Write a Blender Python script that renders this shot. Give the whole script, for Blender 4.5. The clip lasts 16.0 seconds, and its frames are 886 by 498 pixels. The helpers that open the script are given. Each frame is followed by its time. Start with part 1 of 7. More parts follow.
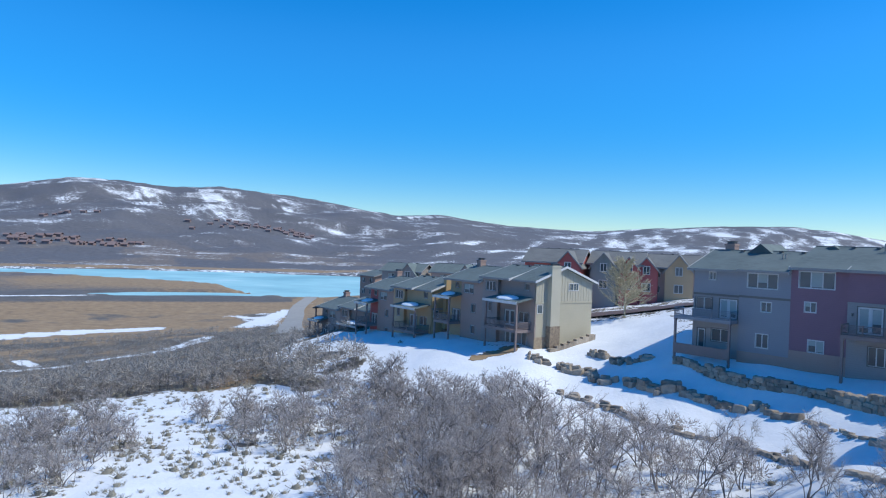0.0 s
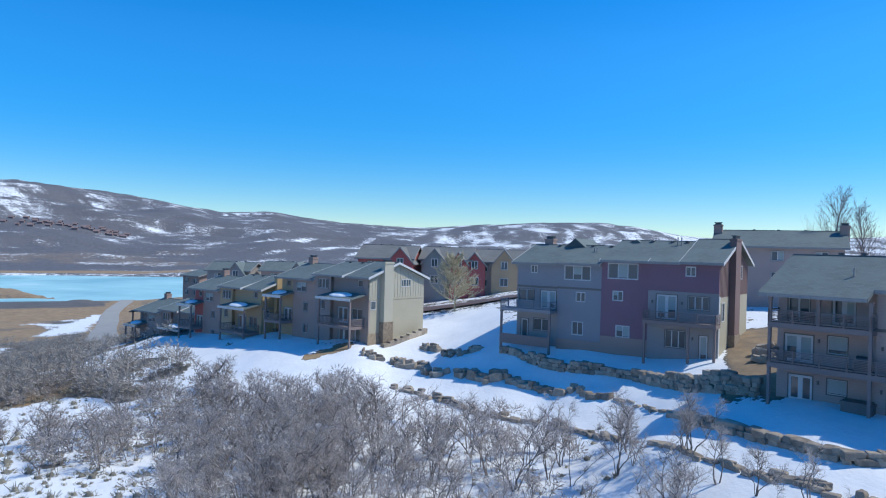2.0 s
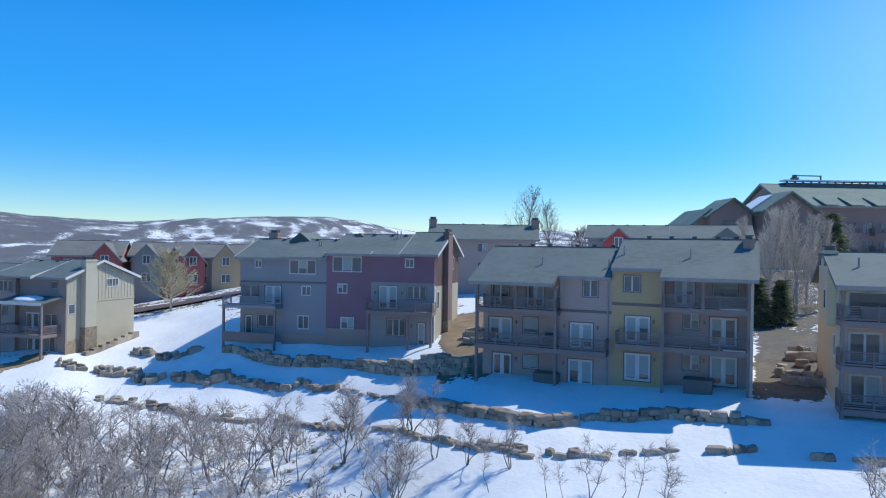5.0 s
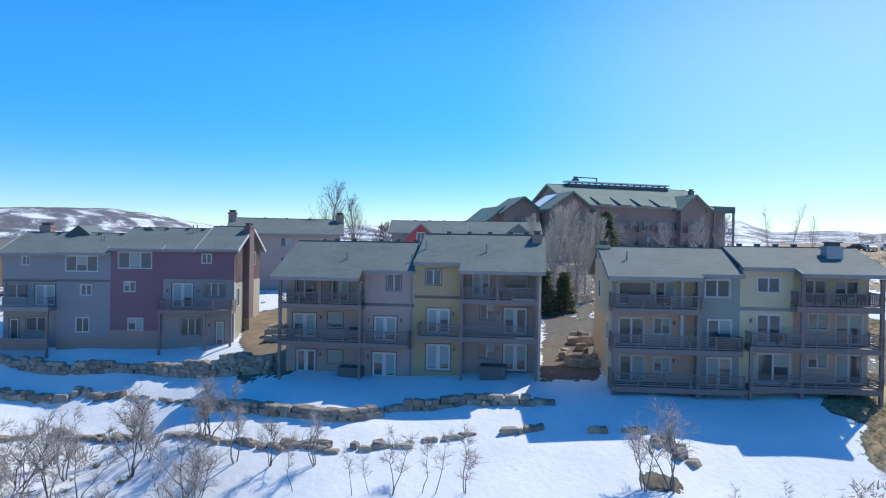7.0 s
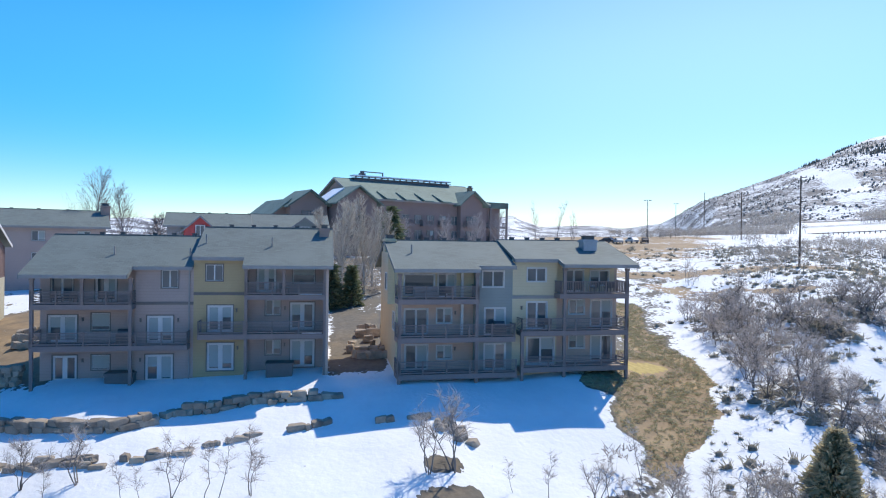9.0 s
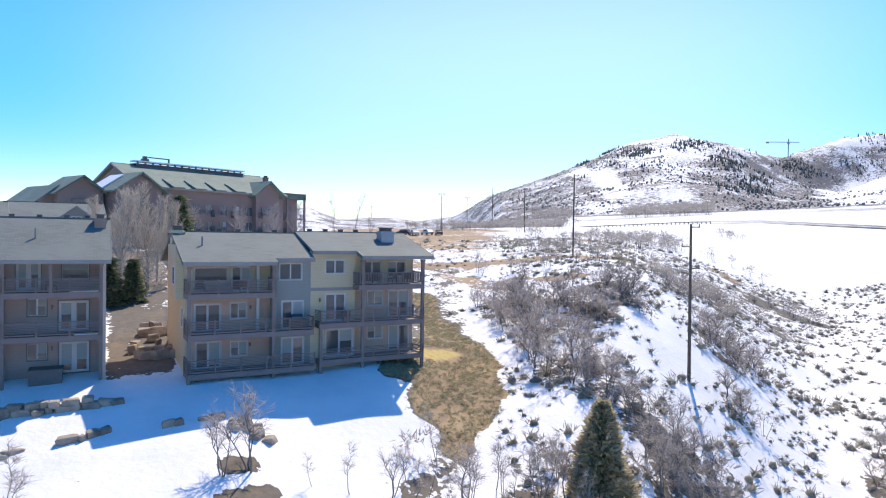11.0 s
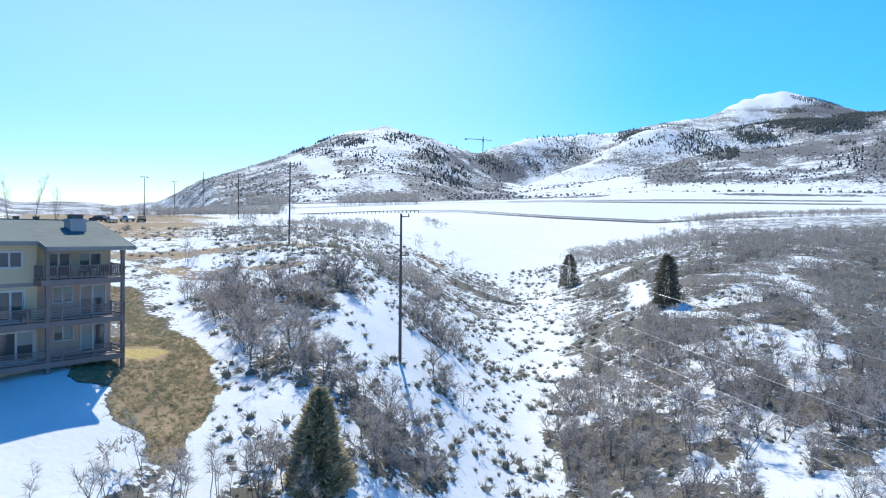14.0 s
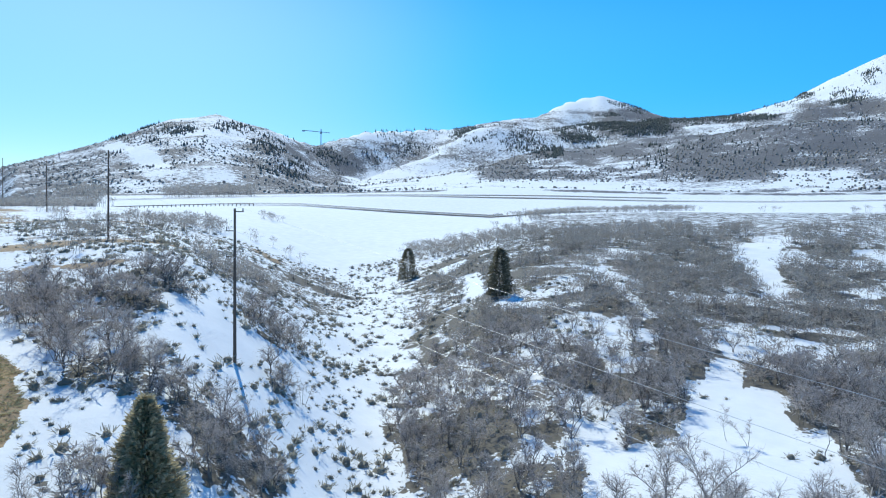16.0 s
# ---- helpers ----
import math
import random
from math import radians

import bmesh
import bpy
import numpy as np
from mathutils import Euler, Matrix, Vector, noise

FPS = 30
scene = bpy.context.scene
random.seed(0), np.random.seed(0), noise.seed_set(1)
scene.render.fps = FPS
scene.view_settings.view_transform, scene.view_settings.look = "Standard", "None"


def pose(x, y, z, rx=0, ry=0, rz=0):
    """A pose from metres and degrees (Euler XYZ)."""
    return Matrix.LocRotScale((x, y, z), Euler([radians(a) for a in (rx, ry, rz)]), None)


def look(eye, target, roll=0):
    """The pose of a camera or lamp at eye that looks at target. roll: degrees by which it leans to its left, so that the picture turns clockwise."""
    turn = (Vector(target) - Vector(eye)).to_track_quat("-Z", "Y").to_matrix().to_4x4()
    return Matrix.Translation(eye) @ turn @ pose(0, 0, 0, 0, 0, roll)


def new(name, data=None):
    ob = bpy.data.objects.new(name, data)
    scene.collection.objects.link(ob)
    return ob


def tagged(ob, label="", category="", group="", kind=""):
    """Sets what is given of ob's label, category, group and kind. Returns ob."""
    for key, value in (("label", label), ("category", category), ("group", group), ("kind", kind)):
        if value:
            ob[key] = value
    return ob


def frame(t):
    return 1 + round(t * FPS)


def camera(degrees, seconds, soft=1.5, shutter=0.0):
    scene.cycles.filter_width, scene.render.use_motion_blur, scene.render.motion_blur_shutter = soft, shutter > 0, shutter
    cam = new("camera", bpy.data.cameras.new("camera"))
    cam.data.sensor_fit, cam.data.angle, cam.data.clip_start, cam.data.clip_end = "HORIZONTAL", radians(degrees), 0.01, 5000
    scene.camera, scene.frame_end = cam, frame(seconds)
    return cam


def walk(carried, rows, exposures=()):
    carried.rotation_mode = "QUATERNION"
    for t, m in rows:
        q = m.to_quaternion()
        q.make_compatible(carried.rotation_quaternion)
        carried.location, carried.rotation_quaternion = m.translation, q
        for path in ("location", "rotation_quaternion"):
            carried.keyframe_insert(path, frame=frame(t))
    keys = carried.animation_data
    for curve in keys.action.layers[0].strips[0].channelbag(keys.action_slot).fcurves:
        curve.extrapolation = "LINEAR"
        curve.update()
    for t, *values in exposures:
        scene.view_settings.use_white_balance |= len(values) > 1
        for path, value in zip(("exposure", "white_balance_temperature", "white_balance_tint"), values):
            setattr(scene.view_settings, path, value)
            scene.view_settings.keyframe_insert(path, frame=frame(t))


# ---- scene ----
EYE = 11.0
cam = camera(65.87, 16.0, soft=1.1)
# seconds, yaw, pitch, roll: a hovering camera that turns where it is
TURNS = [
    (0.0, 0.25, -0.26, -2.18),
    (0.5, -2.91, -0.20, -1.97),
    (1.0, -6.36, -0.15, -1.83),
    (1.5, -9.99, -0.10, -1.72),
    (2.0, -13.70, -0.08, -1.55),
    (2.5, -17.47, -0.05, -1.37),
    (3.0, -21.22, -0.05, -1.27),
    (3.5, -24.98, -0.02, -1.14),
    (4.0, -28.77, -0.02, -1.01),
    (6.5, -48.46, -0.24, -0.93),
    (7.0, -52.71, -0.28, -0.91),
    (7.5, -57.21, -0.34, -0.86),
    (8.0, -61.68, -0.40, -0.82),
    (8.5, -66.02, -0.47, -0.79),
    (9.0, -70.39, -0.55, -0.79),
    (11.5, -91.21, -1.13, -0.86),
    (12.0, -95.23, -1.26, -0.90),
    (12.5, -99.22, -1.38, -0.91),
    (13.0, -103.11, -1.46, -0.90),
    (13.5, -106.87, -1.57, -0.89),
    (14.0, -110.59, -1.63, -0.96),
    (14.5, -114.22, -1.68, -0.94),
    (15.0, -117.57, -1.72, -0.99),
    (15.5, -120.84, -1.79, -1.01),
    (16.0, -124.00, -1.83, -1.02),
]
EXPOSE = [(0, .51, 6450, 4), (4, .53, 6450, 4), (7, .67, 6850, 5), (9, .82, 7150, 7), (11.3, 1.0, 7900, 14), (12.4, 1.0, 7800, 13), (13.5, .86, 7150, 5), (15, .68, 6700, -3), (16, .58, 6580, -4)]
walk(cam, [(t, pose(0, 0, EYE + 0.085 * max(0.0, t - 12.5), 90 + p - 0.05 * max(0.0, t - 12.5), r, y)) for t, y, p, r in TURNS], EXPOSE)

# ---- world and sun ----
SUN_AZ, SUN_EL = 100.0, 50.5
world = bpy.data.worlds.new("sky")
scene.world = world
world.use_nodes = True
wn = world.node_tree.nodes
wn.clear()
sky = wn.new("ShaderNodeTexSky")
sky.sky_type = 'NISHITA'
sky.sun_disc = False
sky.sun_elevation, sky.sun_rotation = radians(SUN_EL), radians(SUN_AZ)
sky.altitude, sky.air_density, sky.dust_density, sky.ozone_density = 2000, 1.0, 1.0, 3.5
bg = wn.new("ShaderNodeBackground")
bg.inputs["Strength"].default_value = 0.15
wo = wn.new("ShaderNodeOutputWorld")
rich = wn.new("ShaderNodeHueSaturation")
rich.inputs["Hue"].default_value, rich.inputs["Saturation"].default_value = 0.504, 1.4
world.node_tree.links.new(sky.outputs[0], rich.inputs["Color"])
# the pale glow of the low air below the sun
pale = wn.new("ShaderNodeHueSaturation")
pale.inputs["Saturation"].default_value, pale.inputs["Value"].default_value = 0.14, 0.7
world.node_tree.links.new(sky.outputs[0], pale.inputs["Color"])
aim, dot, ease, blend = wn.new("ShaderNodeTexCoord"), wn.new("ShaderNodeVectorMath"), wn.new("ShaderNodeMapRange"), wn.new("ShaderNodeMix")
dot.operation = 'DOT_PRODUCT'
HAZE_AZ, HAZE_EL = 92.0, 6.0
dot.inputs[1].default_value = (math.sin(radians(HAZE_AZ)) * math.cos(radians(HAZE_EL)), math.cos(radians(HAZE_AZ)) * math.cos(radians(HAZE_EL)), math.sin(radians(HAZE_EL)))
ease.interpolation_type = 'SMOOTHSTEP'
ease.inputs[1].default_value, ease.inputs[2].default_value, ease.inputs[4].default_value = 0.79, 1.0, 0.25
blend.data_type = 'RGBA'
world.node_tree.links.new(aim.outputs["Generated"], dot.inputs[0])
world.node_tree.links.new(dot.outputs["Value"], ease.inputs[0])
world.node_tree.links.new(ease.outputs[0], blend.inputs[0])
world.node_tree.links.new(rich.outputs[0], blend.inputs[6])
world.node_tree.links.new(pale.outputs[0], blend.inputs[7])
# clear mountain air: the sky pales little towards the horizon
split, lift, tone = wn.new("ShaderNodeSeparateXYZ"), wn.new("ShaderNodeMapRange"), wn.new("ShaderNodeVectorMath")
lift.interpolation_type = 'SMOOTHSTEP'
lift.inputs[1].default_value, lift.inputs[2].default_value, lift.inputs[3].default_value = 0.0, 0.3, 0.64
tone.operation = 'SCALE'
world.node_tree.links.new(aim.outputs["Generated"], split.inputs[0])
world.node_tree.links.new(split.outputs[2], lift.inputs[0])
world.node_tree.links.new(blend.outputs[2], tone.inputs[0])
world.node_tree.links.new(lift.outputs[0], tone.inputs["Scale"])
deep = wn.new("ShaderNodeMapRange")
deep.interpolation_type = 'SMOOTHSTEP'
deep.inputs[1].default_value, deep.inputs[2].default_value, deep.inputs[3].default_value, deep.inputs[4].default_value = 0.0, 0.3, 1.6, 1.4
world.node_tree.links.new(split.outputs[2], deep.inputs[0])
world.node_tree.links.new(deep.outputs[0], rich.inputs["Saturation"])
world.node_tree.links.new(tone.outputs[0], bg.inputs[0])
world.node_tree.links.new(bg.outputs[0], wo.inputs[0])
sun_data = bpy.data.lights.new("sun", 'SUN')
sun_data.energy, sun_data.angle, sun_data.color = 2.5, radians(0.5), (1.0, 0.95, 0.87)
sun = new("sun", sun_data)
_a, _e = radians(SUN_AZ), radians(SUN_EL)
sun.matrix_world = look((300 * math.sin(_a) * math.cos(_e), 300 * math.cos(_a) * math.cos(_e), 300 * math.sin(_e)), (0, 0, 0))

# ---- materials ----
def material(name, base=(0.5, 0.5, 0.5), rough=0.8, metal=0.0):
    m = bpy.data.materials.new(name)
    m.use_nodes = True
    b = m.node_tree.nodes["Principled BSDF"]
    b.inputs["Base Color"].default_value = (*base, 1)
    b.inputs["Roughness"].default_value = rough
    b.inputs["Metallic"].default_value = metal
    return m


class Nodes:
    """Short hand for a material's node tree."""

    def __init__(self, m):
        self.t = m.node_tree
        self.b = self.t.nodes["Principled BSDF"]

    def add(self, kind, **values):
        n = self.t.nodes.new(kind)
        for k, v in values.items():
            n.inputs[k.replace("_", " ")].default_value = v
        return n

    def link(self, a, b):
        self.t.links.new(a, b)

    def position(self):
        return self.t.nodes.new("ShaderNodeNewGeometry").outputs["Position"]

    def local(self):
        return self.t.nodes.new("ShaderNodeTexCoord").outputs["Object"]

    def noise(self, scale, detail=4.0, at=None, rough=0.55):
        n = self.add("ShaderNodeTexNoise", Scale=scale, Detail=detail, Roughness=rough)
        self.link(at if at is not None else self.position(), n.inputs["Vector"])
        return n.outputs["Fac"]

    def ramp(self, fac, *stops):
        n = self.t.nodes.new("ShaderNodeValToRGB")
        e = n.color_ramp.elements
        while len(e) < len(stops):
            e.new(0.5)
        for s, (p, c) in zip(e, stops):
            s.position, s.color = p, (*c, 1) if len(c) == 3 else c
        self.link(fac, n.inputs[0])
        return n.outputs["Color"]

    def math(self, op, a, b, c=None):
        n = self.t.nodes.new("ShaderNodeMath")
        n.operation = op
        for i, v in enumerate((a, b, c)):
            if v is None:
                continue
            if isinstance(v, (int, float)):
                n.inputs[i].default_value = v
            else:
                self.link(v, n.inputs[i])
        return n.outputs[0]

    def mix(self, fac, a, b):
        n = self.t.nodes.new("ShaderNodeMix")
        n.data_type = 'RGBA'
        for i, v in ((0, fac), (6, a), (7, b)):
            if isinstance(v, (int, float)):
                n.inputs[i].default_value = v
            elif isinstance(v, tuple):
                n.inputs[i].default_value = (*v, 1)
            else:
                self.link(v, n.inputs[i])
        return n.outputs[2]

    def step(self, v, lo, hi):
        n = self.t.nodes.new("ShaderNodeMapRange")
        n.interpolation_type = 'SMOOTHSTEP'
        n.inputs[1].default_value, n.inputs[2].default_value = lo, hi
        self.link(v, n.inputs[0])
        return n.outputs[0]

    def attr(self, name):
        n = self.t.nodes.new("ShaderNodeAttribute")
        n.attribute_name = name
        return n.outputs["Fac"]

    def colour(self, c):
        self.link(c, self.b.inputs["Base Color"])

    def bump(self, h, strength=0.3, distance=0.05):
        n = self.add("ShaderNodeBump", Strength=strength, Distance=distance)
        self.link(h, n.inputs["Height"])
        self.link(n.outputs[0], self.b.inputs["Normal"])


def ground_material():
    m = material("ground", rough=0.85)
    k = Nodes(m)
    p = k.position()
    steep = k.t.nodes.new("ShaderNodeVectorMath")
    steep.operation = 'MULTIPLY'
    steep.inputs[1].default_value = (1, 1, 5)
    k.link(p, steep.inputs[0])
    steep = steep.outputs[0]
    fine, mid, wide, huge = k.noise(2.2, 4, p), k.noise(0.35, 5, p), k.noise(0.17, 8, steep, 0.78), k.noise(0.012, 8, steep, 0.72)
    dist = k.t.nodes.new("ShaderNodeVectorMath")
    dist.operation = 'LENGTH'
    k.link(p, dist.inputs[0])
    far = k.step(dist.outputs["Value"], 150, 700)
    near_n = k.math('ADD', k.math('MULTIPLY', fine, 0.45), k.math('MULTIPLY', mid, 0.55))
    far_n = k.math('ADD', k.math('MULTIPLY', wide, 0.7), k.math('MULTIPLY', huge, 0.3))
    n = k.t.nodes.new("ShaderNodeMix")
    k.link(far, n.inputs[0]), k.link(near_n, n.inputs[2]), k.link(k.math('MULTIPLY_ADD', far_n, 1.35, -0.175), n.inputs[3])
    spread = k.math('MULTIPLY_ADD', n.outputs[0], 2.7, -0.85)
    edge = k.math('SUBTRACT', k.math('MULTIPLY_ADD', k.attr("snow"), 1.1, -0.05), spread)
    edge = k.step(edge, -0.03, 0.07)
    brush = k.ramp(k.math('ADD', k.math('MULTIPLY', fine, 0.5), k.math('MULTIPLY', wide, 0.5)), (0.3, (0.075, 0.068, 0.056)), (0.55, (0.135, 0.12, 0.098)), (0.75, (0.19, 0.165, 0.125)))
    # brush goes blue grey with distance: haze painted into its base colour
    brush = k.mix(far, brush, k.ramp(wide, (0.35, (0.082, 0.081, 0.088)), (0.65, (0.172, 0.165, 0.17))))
    grass = k.ramp(k.math('ADD', k.math('MULTIPLY', mid, 0.5), k.math('MULTIPLY', wide, 0.5)), (0.32, (0.2, 0.138, 0.08)), (0.5, (0.32, 0.218, 0.122)), (0.68, (0.42, 0.305, 0.172)))
    earth = k.mix(k.step(k.math('ADD', k.attr("dirt"), k.math('MULTIPLY', mid, 0.3)), 0.45, 0.8), brush, grass)
    earth = k.mix(k.step(k.attr("dirt"), 0.94, 1.0), earth, k.ramp(fine, (0.3, (0.36, 0.27, 0.08)), (0.7, (0.52, 0.40, 0.14))))
    white = k.ramp(mid, (0.3, (0.75, 0.77, 0.79)), (0.7, (0.85, 0.86, 0.87)))
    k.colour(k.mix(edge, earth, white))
    k.bump(k.math('ADD', k.math('MULTIPLY', edge, 0.6), fine), 0.5, 0.12)
    return m


M_GROUND = ground_material()
M_ICE = material("lake_ice", (0.36, 0.62, 0.64), 0.55)
Nodes(M_ICE).colour(Nodes(M_ICE).ramp(Nodes(M_ICE).noise(0.02, 6), (0.35, (0.26, 0.50, 0.54)), (0.6, (0.40, 0.66, 0.68)), (0.75, (0.62, 0.76, 0.78))))


def siding(name, base, vertical=False):
    """Painted lap boards, or upright boards, with weathering."""
    base = (base[0] * 1.62, base[1] * 1.46, base[2] * 1.46)
    m = material(name, base, 0.72)
    k = Nodes(m)
    o = k.local()
    w = k.add("ShaderNodeTexWave", Scale=1.5, Distortion=0.0)
    w.wave_type, w.bands_direction, w.wave_profile = 'BANDS', 'X' if vertical else 'Z', 'SAW'
    k.link(o, w.inputs["Vector"])
    big, small = k.noise(0.5, 4, o), k.noise(7, 3, o)
    dark, light = tuple(c * 0.82 for c in base), tuple(min(1, c * 1.14) for c in base)
    tone = k.mix(k.math('ADD', k.math('MULTIPLY', big, 0.6), k.math('MULTIPLY', small, 0.4)), dark, light)
    k.colour(k.mix(k.step(w.outputs["Fac"], 0.9, 1.0), tone, tuple(c * 0.78 for c in base)))
    k.bump(w.outputs["Fac"], 0.25, 0.015)
    return m


def plain(name, base, rough=0.7, metal=0.0, scale=6.0, spread=0.18):
    """Plain paint, wood or metal with uneven tone."""
    m = material(name, base, rough, metal)
    k = Nodes(m)
    n = k.math('ADD', k.math('MULTIPLY', k.noise(scale, 4, k.local()), 0.6), k.math('MULTIPLY', k.noise(scale * 0.15, 3, k.local()), 0.4))
    k.colour(k.mix(n, tuple(c * (1 - 1.6 * spread) for c in base), tuple(min(1, c * (1 + 1.6 * spread)) for c in base)))
    return m


def shingle(name, base):
    m = material(name, base, 0.82)
    k = Nodes(m)
    o = k.local()
    br = k.t.nodes.new("ShaderNodeTexBrick")
    br.inputs["Scale"].default_value = 1.0
    br.inputs["Brick Width"].default_value, br.inputs["Row Height"].default_value, br.inputs["Mortar Size"].default_value = 0.45, 0.2, 0.012
    br.inputs["Color1"].default_value = (*[c * 0.86 for c in base], 1)
    br.inputs["Color2"].default_value = (*[c * 1.14 for c in base], 1)
    br.inputs["Mortar"].default_value = (*[c * 0.6 for c in base], 1)
    k.link(o, br.inputs["Vector"])
    patch = k.noise(0.35, 4, o)
    k.colour(k.mix(k.step(patch, 0.35, 0.75), br.outputs["Color"], tuple(c * 1.12 for c in base)))
    k.bump(br.outputs["Fac"], 0.3, 0.02)
    return m


def stone(name, dark, light, scale=1.4):
    """Rough rock; tone differs from stone to stone."""
    m = material(name, light, 0.9)
    k = Nodes(m)
    o = k.position()
    info = k.t.nodes.new("ShaderNodeObjectInfo")
    n = k.math('ADD', k.math('MULTIPLY', k.noise(scale, 6, o), 0.7), k.math('MULTIPLY', info.outputs["Random"], 0.3))
    k.colour(k.ramp(n, (0.25, dark), (0.5, tuple((a + b) / 2 for a, b in zip(dark, light))), (0.75, light)))
    k.bump(k.noise(scale * 5, 5, o), 0.7, 0.06)
    return m


def glass(name, tint, rough=0.06):
    """Window glass over a dim room."""
    m = material(name, tint, rough)
    m.node_tree.nodes["Principled BSDF"].inputs["Specular IOR Level"].default_value = 0.9
    return m


M_TAUPE = siding("siding_taupe", (0.27, 0.228, 0.2))
M_OCHRE = siding("siding_ochre", (0.30, 0.245, 0.135))
M_SLATE = siding("siding_slate", (0.178, 0.215, 0.2))
M_SAND = siding("siding_sand", (0.39, 0.365, 0.24))
M_RUST = siding("siding_tan", (0.36, 0.285, 0.225))
M_BLUE = siding("siding_blue_grey", (0.178, 0.197, 0.208))
M_RED = siding("siding_dark_red", (0.155, 0.095, 0.118))
M_REDV = siding("boards_dark_red", (0.135, 0.098, 0.088), True)
M_BARN = siding("siding_bright_red", (0.36, 0.065, 0.06))
M_BROWN = siding("siding_dark_brown", (0.25, 0.19, 0.155))
M_SAGE = siding("siding_sage", (0.285, 0.285, 0.21))
M_SAGEV = siding("boards_sage", (0.315, 0.32, 0.245), True)
M_LODGE = siding("siding_lodge", (0.165, 0.13, 0.118))
M_LODGEEND = siding("siding_lodge_end", (0.19, 0.155, 0.135))
M_CRIMSON = siding("siding_crimson", (0.30, 0.085, 0.08))
M_TAUPED = siding("siding_deep_taupe", (0.215, 0.185, 0.16))
M_GREY = siding("siding_grey", (0.205, 0.21, 0.20))
M_ROOF = shingle("roof_shingle", (0.14, 0.172, 0.164))
M_ROOFG = shingle("roof_shingle_green", (0.17, 0.23, 0.195))
M_UMBER = siding("siding_umber", (0.33, 0.255, 0.15))
M_ROOFB = shingle("roof_shingle_brown", (0.175, 0.175, 0.165))
M_TRIM = plain("trim_grey", (0.30, 0.285, 0.27))
M_WHITE = plain("trim_white", (0.62, 0.615, 0.60), 0.5, spread=0.06)
M_DARKTRIM = plain("trim_dark", (0.16, 0.14, 0.128), 0.6)
M_TIMBER = plain("timber_brown", (0.25, 0.195, 0.18), 0.75, scale=9)
M_GLASS = glass("window_glass", (0.075, 0.1, 0.11))
M_BLIND = plain("window_blind", (0.36, 0.4, 0.38), 0.8, spread=0.1)
M_STONE = stone("stone_veneer", (0.14, 0.105, 0.08), (0.42, 0.33, 0.23), 3.0)
M_ROCK = stone("boulder_rock", (0.17, 0.14, 0.112), (0.5, 0.42, 0.33), 1.6)
M_METAL = plain("vent_metal", (0.10, 0.105, 0.11), 0.45, 0.6)
M_STEEL = plain("chimney_metal", (0.32, 0.36, 0.40), 0.4, 0.5)
M_SNOW = material("roof_snow", (0.85, 0.87, 0.90), 0.7)
Nodes(M_SNOW).bump(Nodes(M_SNOW).noise(3.0, 4), 0.4, 0.06)

# ---- ground ----
def lattice(ix, iy, seed):
    """Hash of whole numbers to 0..1."""
    v = (ix.astype(np.int64) * 374761393 + iy.astype(np.int64) * 668265263 + seed * 974634777) & 0xFFFFFFFF
    v = ((v ^ (v >> 13)) * 1274126177) & 0xFFFFFFFF
    return ((v ^ (v >> 16)) & 0xFFFF) / 65535.0


def vnoise(x, y, seed=0):
    ix, iy = np.floor(x), np.floor(y)
    fx, fy = x - ix, y - iy
    fx, fy = fx * fx * (3 - 2 * fx), fy * fy * (3 - 2 * fy)
    a, b = lattice(ix, iy, seed), lattice(ix + 1, iy, seed)
    c, d = lattice(ix, iy + 1, seed), lattice(ix + 1, iy + 1, seed)
    return (a + (b - a) * fx) * (1 - fy) + (c + (d - c) * fx) * fy


def fbm(x, y, size, octaves=4, seed=0):
    """Noise of about -1..1 whose largest waves are size metres long."""
    total, amp, f, norm = 0.0, 1.0, 1.0 / size, 0.0
    for k in range(octaves):
        total = total + amp * (vnoise(x * f, y * f, seed + 7 * k) * 2 - 1)
        norm, amp, f = norm + amp, amp * 0.5, f * 2.03
    return total / norm * 1.6


def smooth(a, b, v):
    t = np.clip((v - a) / (b - a), 0, 1)
    return t * t * (3 - 2 * t)


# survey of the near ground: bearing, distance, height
SLOPE_WEST = [(-32, 47, -6.5), (-32, 80, -9), (-30, 150, -16), (-30, 250, -23), (-10, 46, -6), (-10, 58, -6.7), (-10, 80, -7.2),
              (-13, 120, -8.0), (-14, 150, -10), (-16, 200, -16), (-14, 290, -22), (0, 110, -2.0), (-5.5, 121, -3.8), (3.4, 98, -1.5), (-9.7, 134, -6.6), (-10.3, 104, -6.6), (1.6, 87, -3.0), (-5, 100, -4.5), (2, 150, -3),
              (6.9, 86.5, -1.5), (4.2, 91, -2.0), (1.2, 97, -1.9), (-1.8, 103, -2.4), (-4.7, 111, -3.6), (-8.1, 126, -5.0), (-11, 139, -8.3), (4.2, 83, -2.9), (-1.8, 95, -3.4), (-7.6, 114, -4.9), (-10.4, 123, -6.9)]
TERRACE = [(10, 46, -6.0), (10, 55, -5.8), (10, 66, -5.2), (10, 79, -4.0), (7.5, 92, -1.2), (14, 100, 0.3), (17, 71.5, -4.0), (20, 79, 0.1), (18, 95, 1.6), (20, 150, 3.5), (20, 56, -5.2), (22, 69.5, -3.7), (25, 76, 0.3),
           (30, 43, -4.8), (28, 66, -2.4), (30, 59, -2.9), (31, 52, -1.5), (37.5, 49, -1.1), (34, 58, -0.7), (31, 70, -0.4), (31, 75, 0.5), (40, 85, 3.5), (35, 150, 6)]
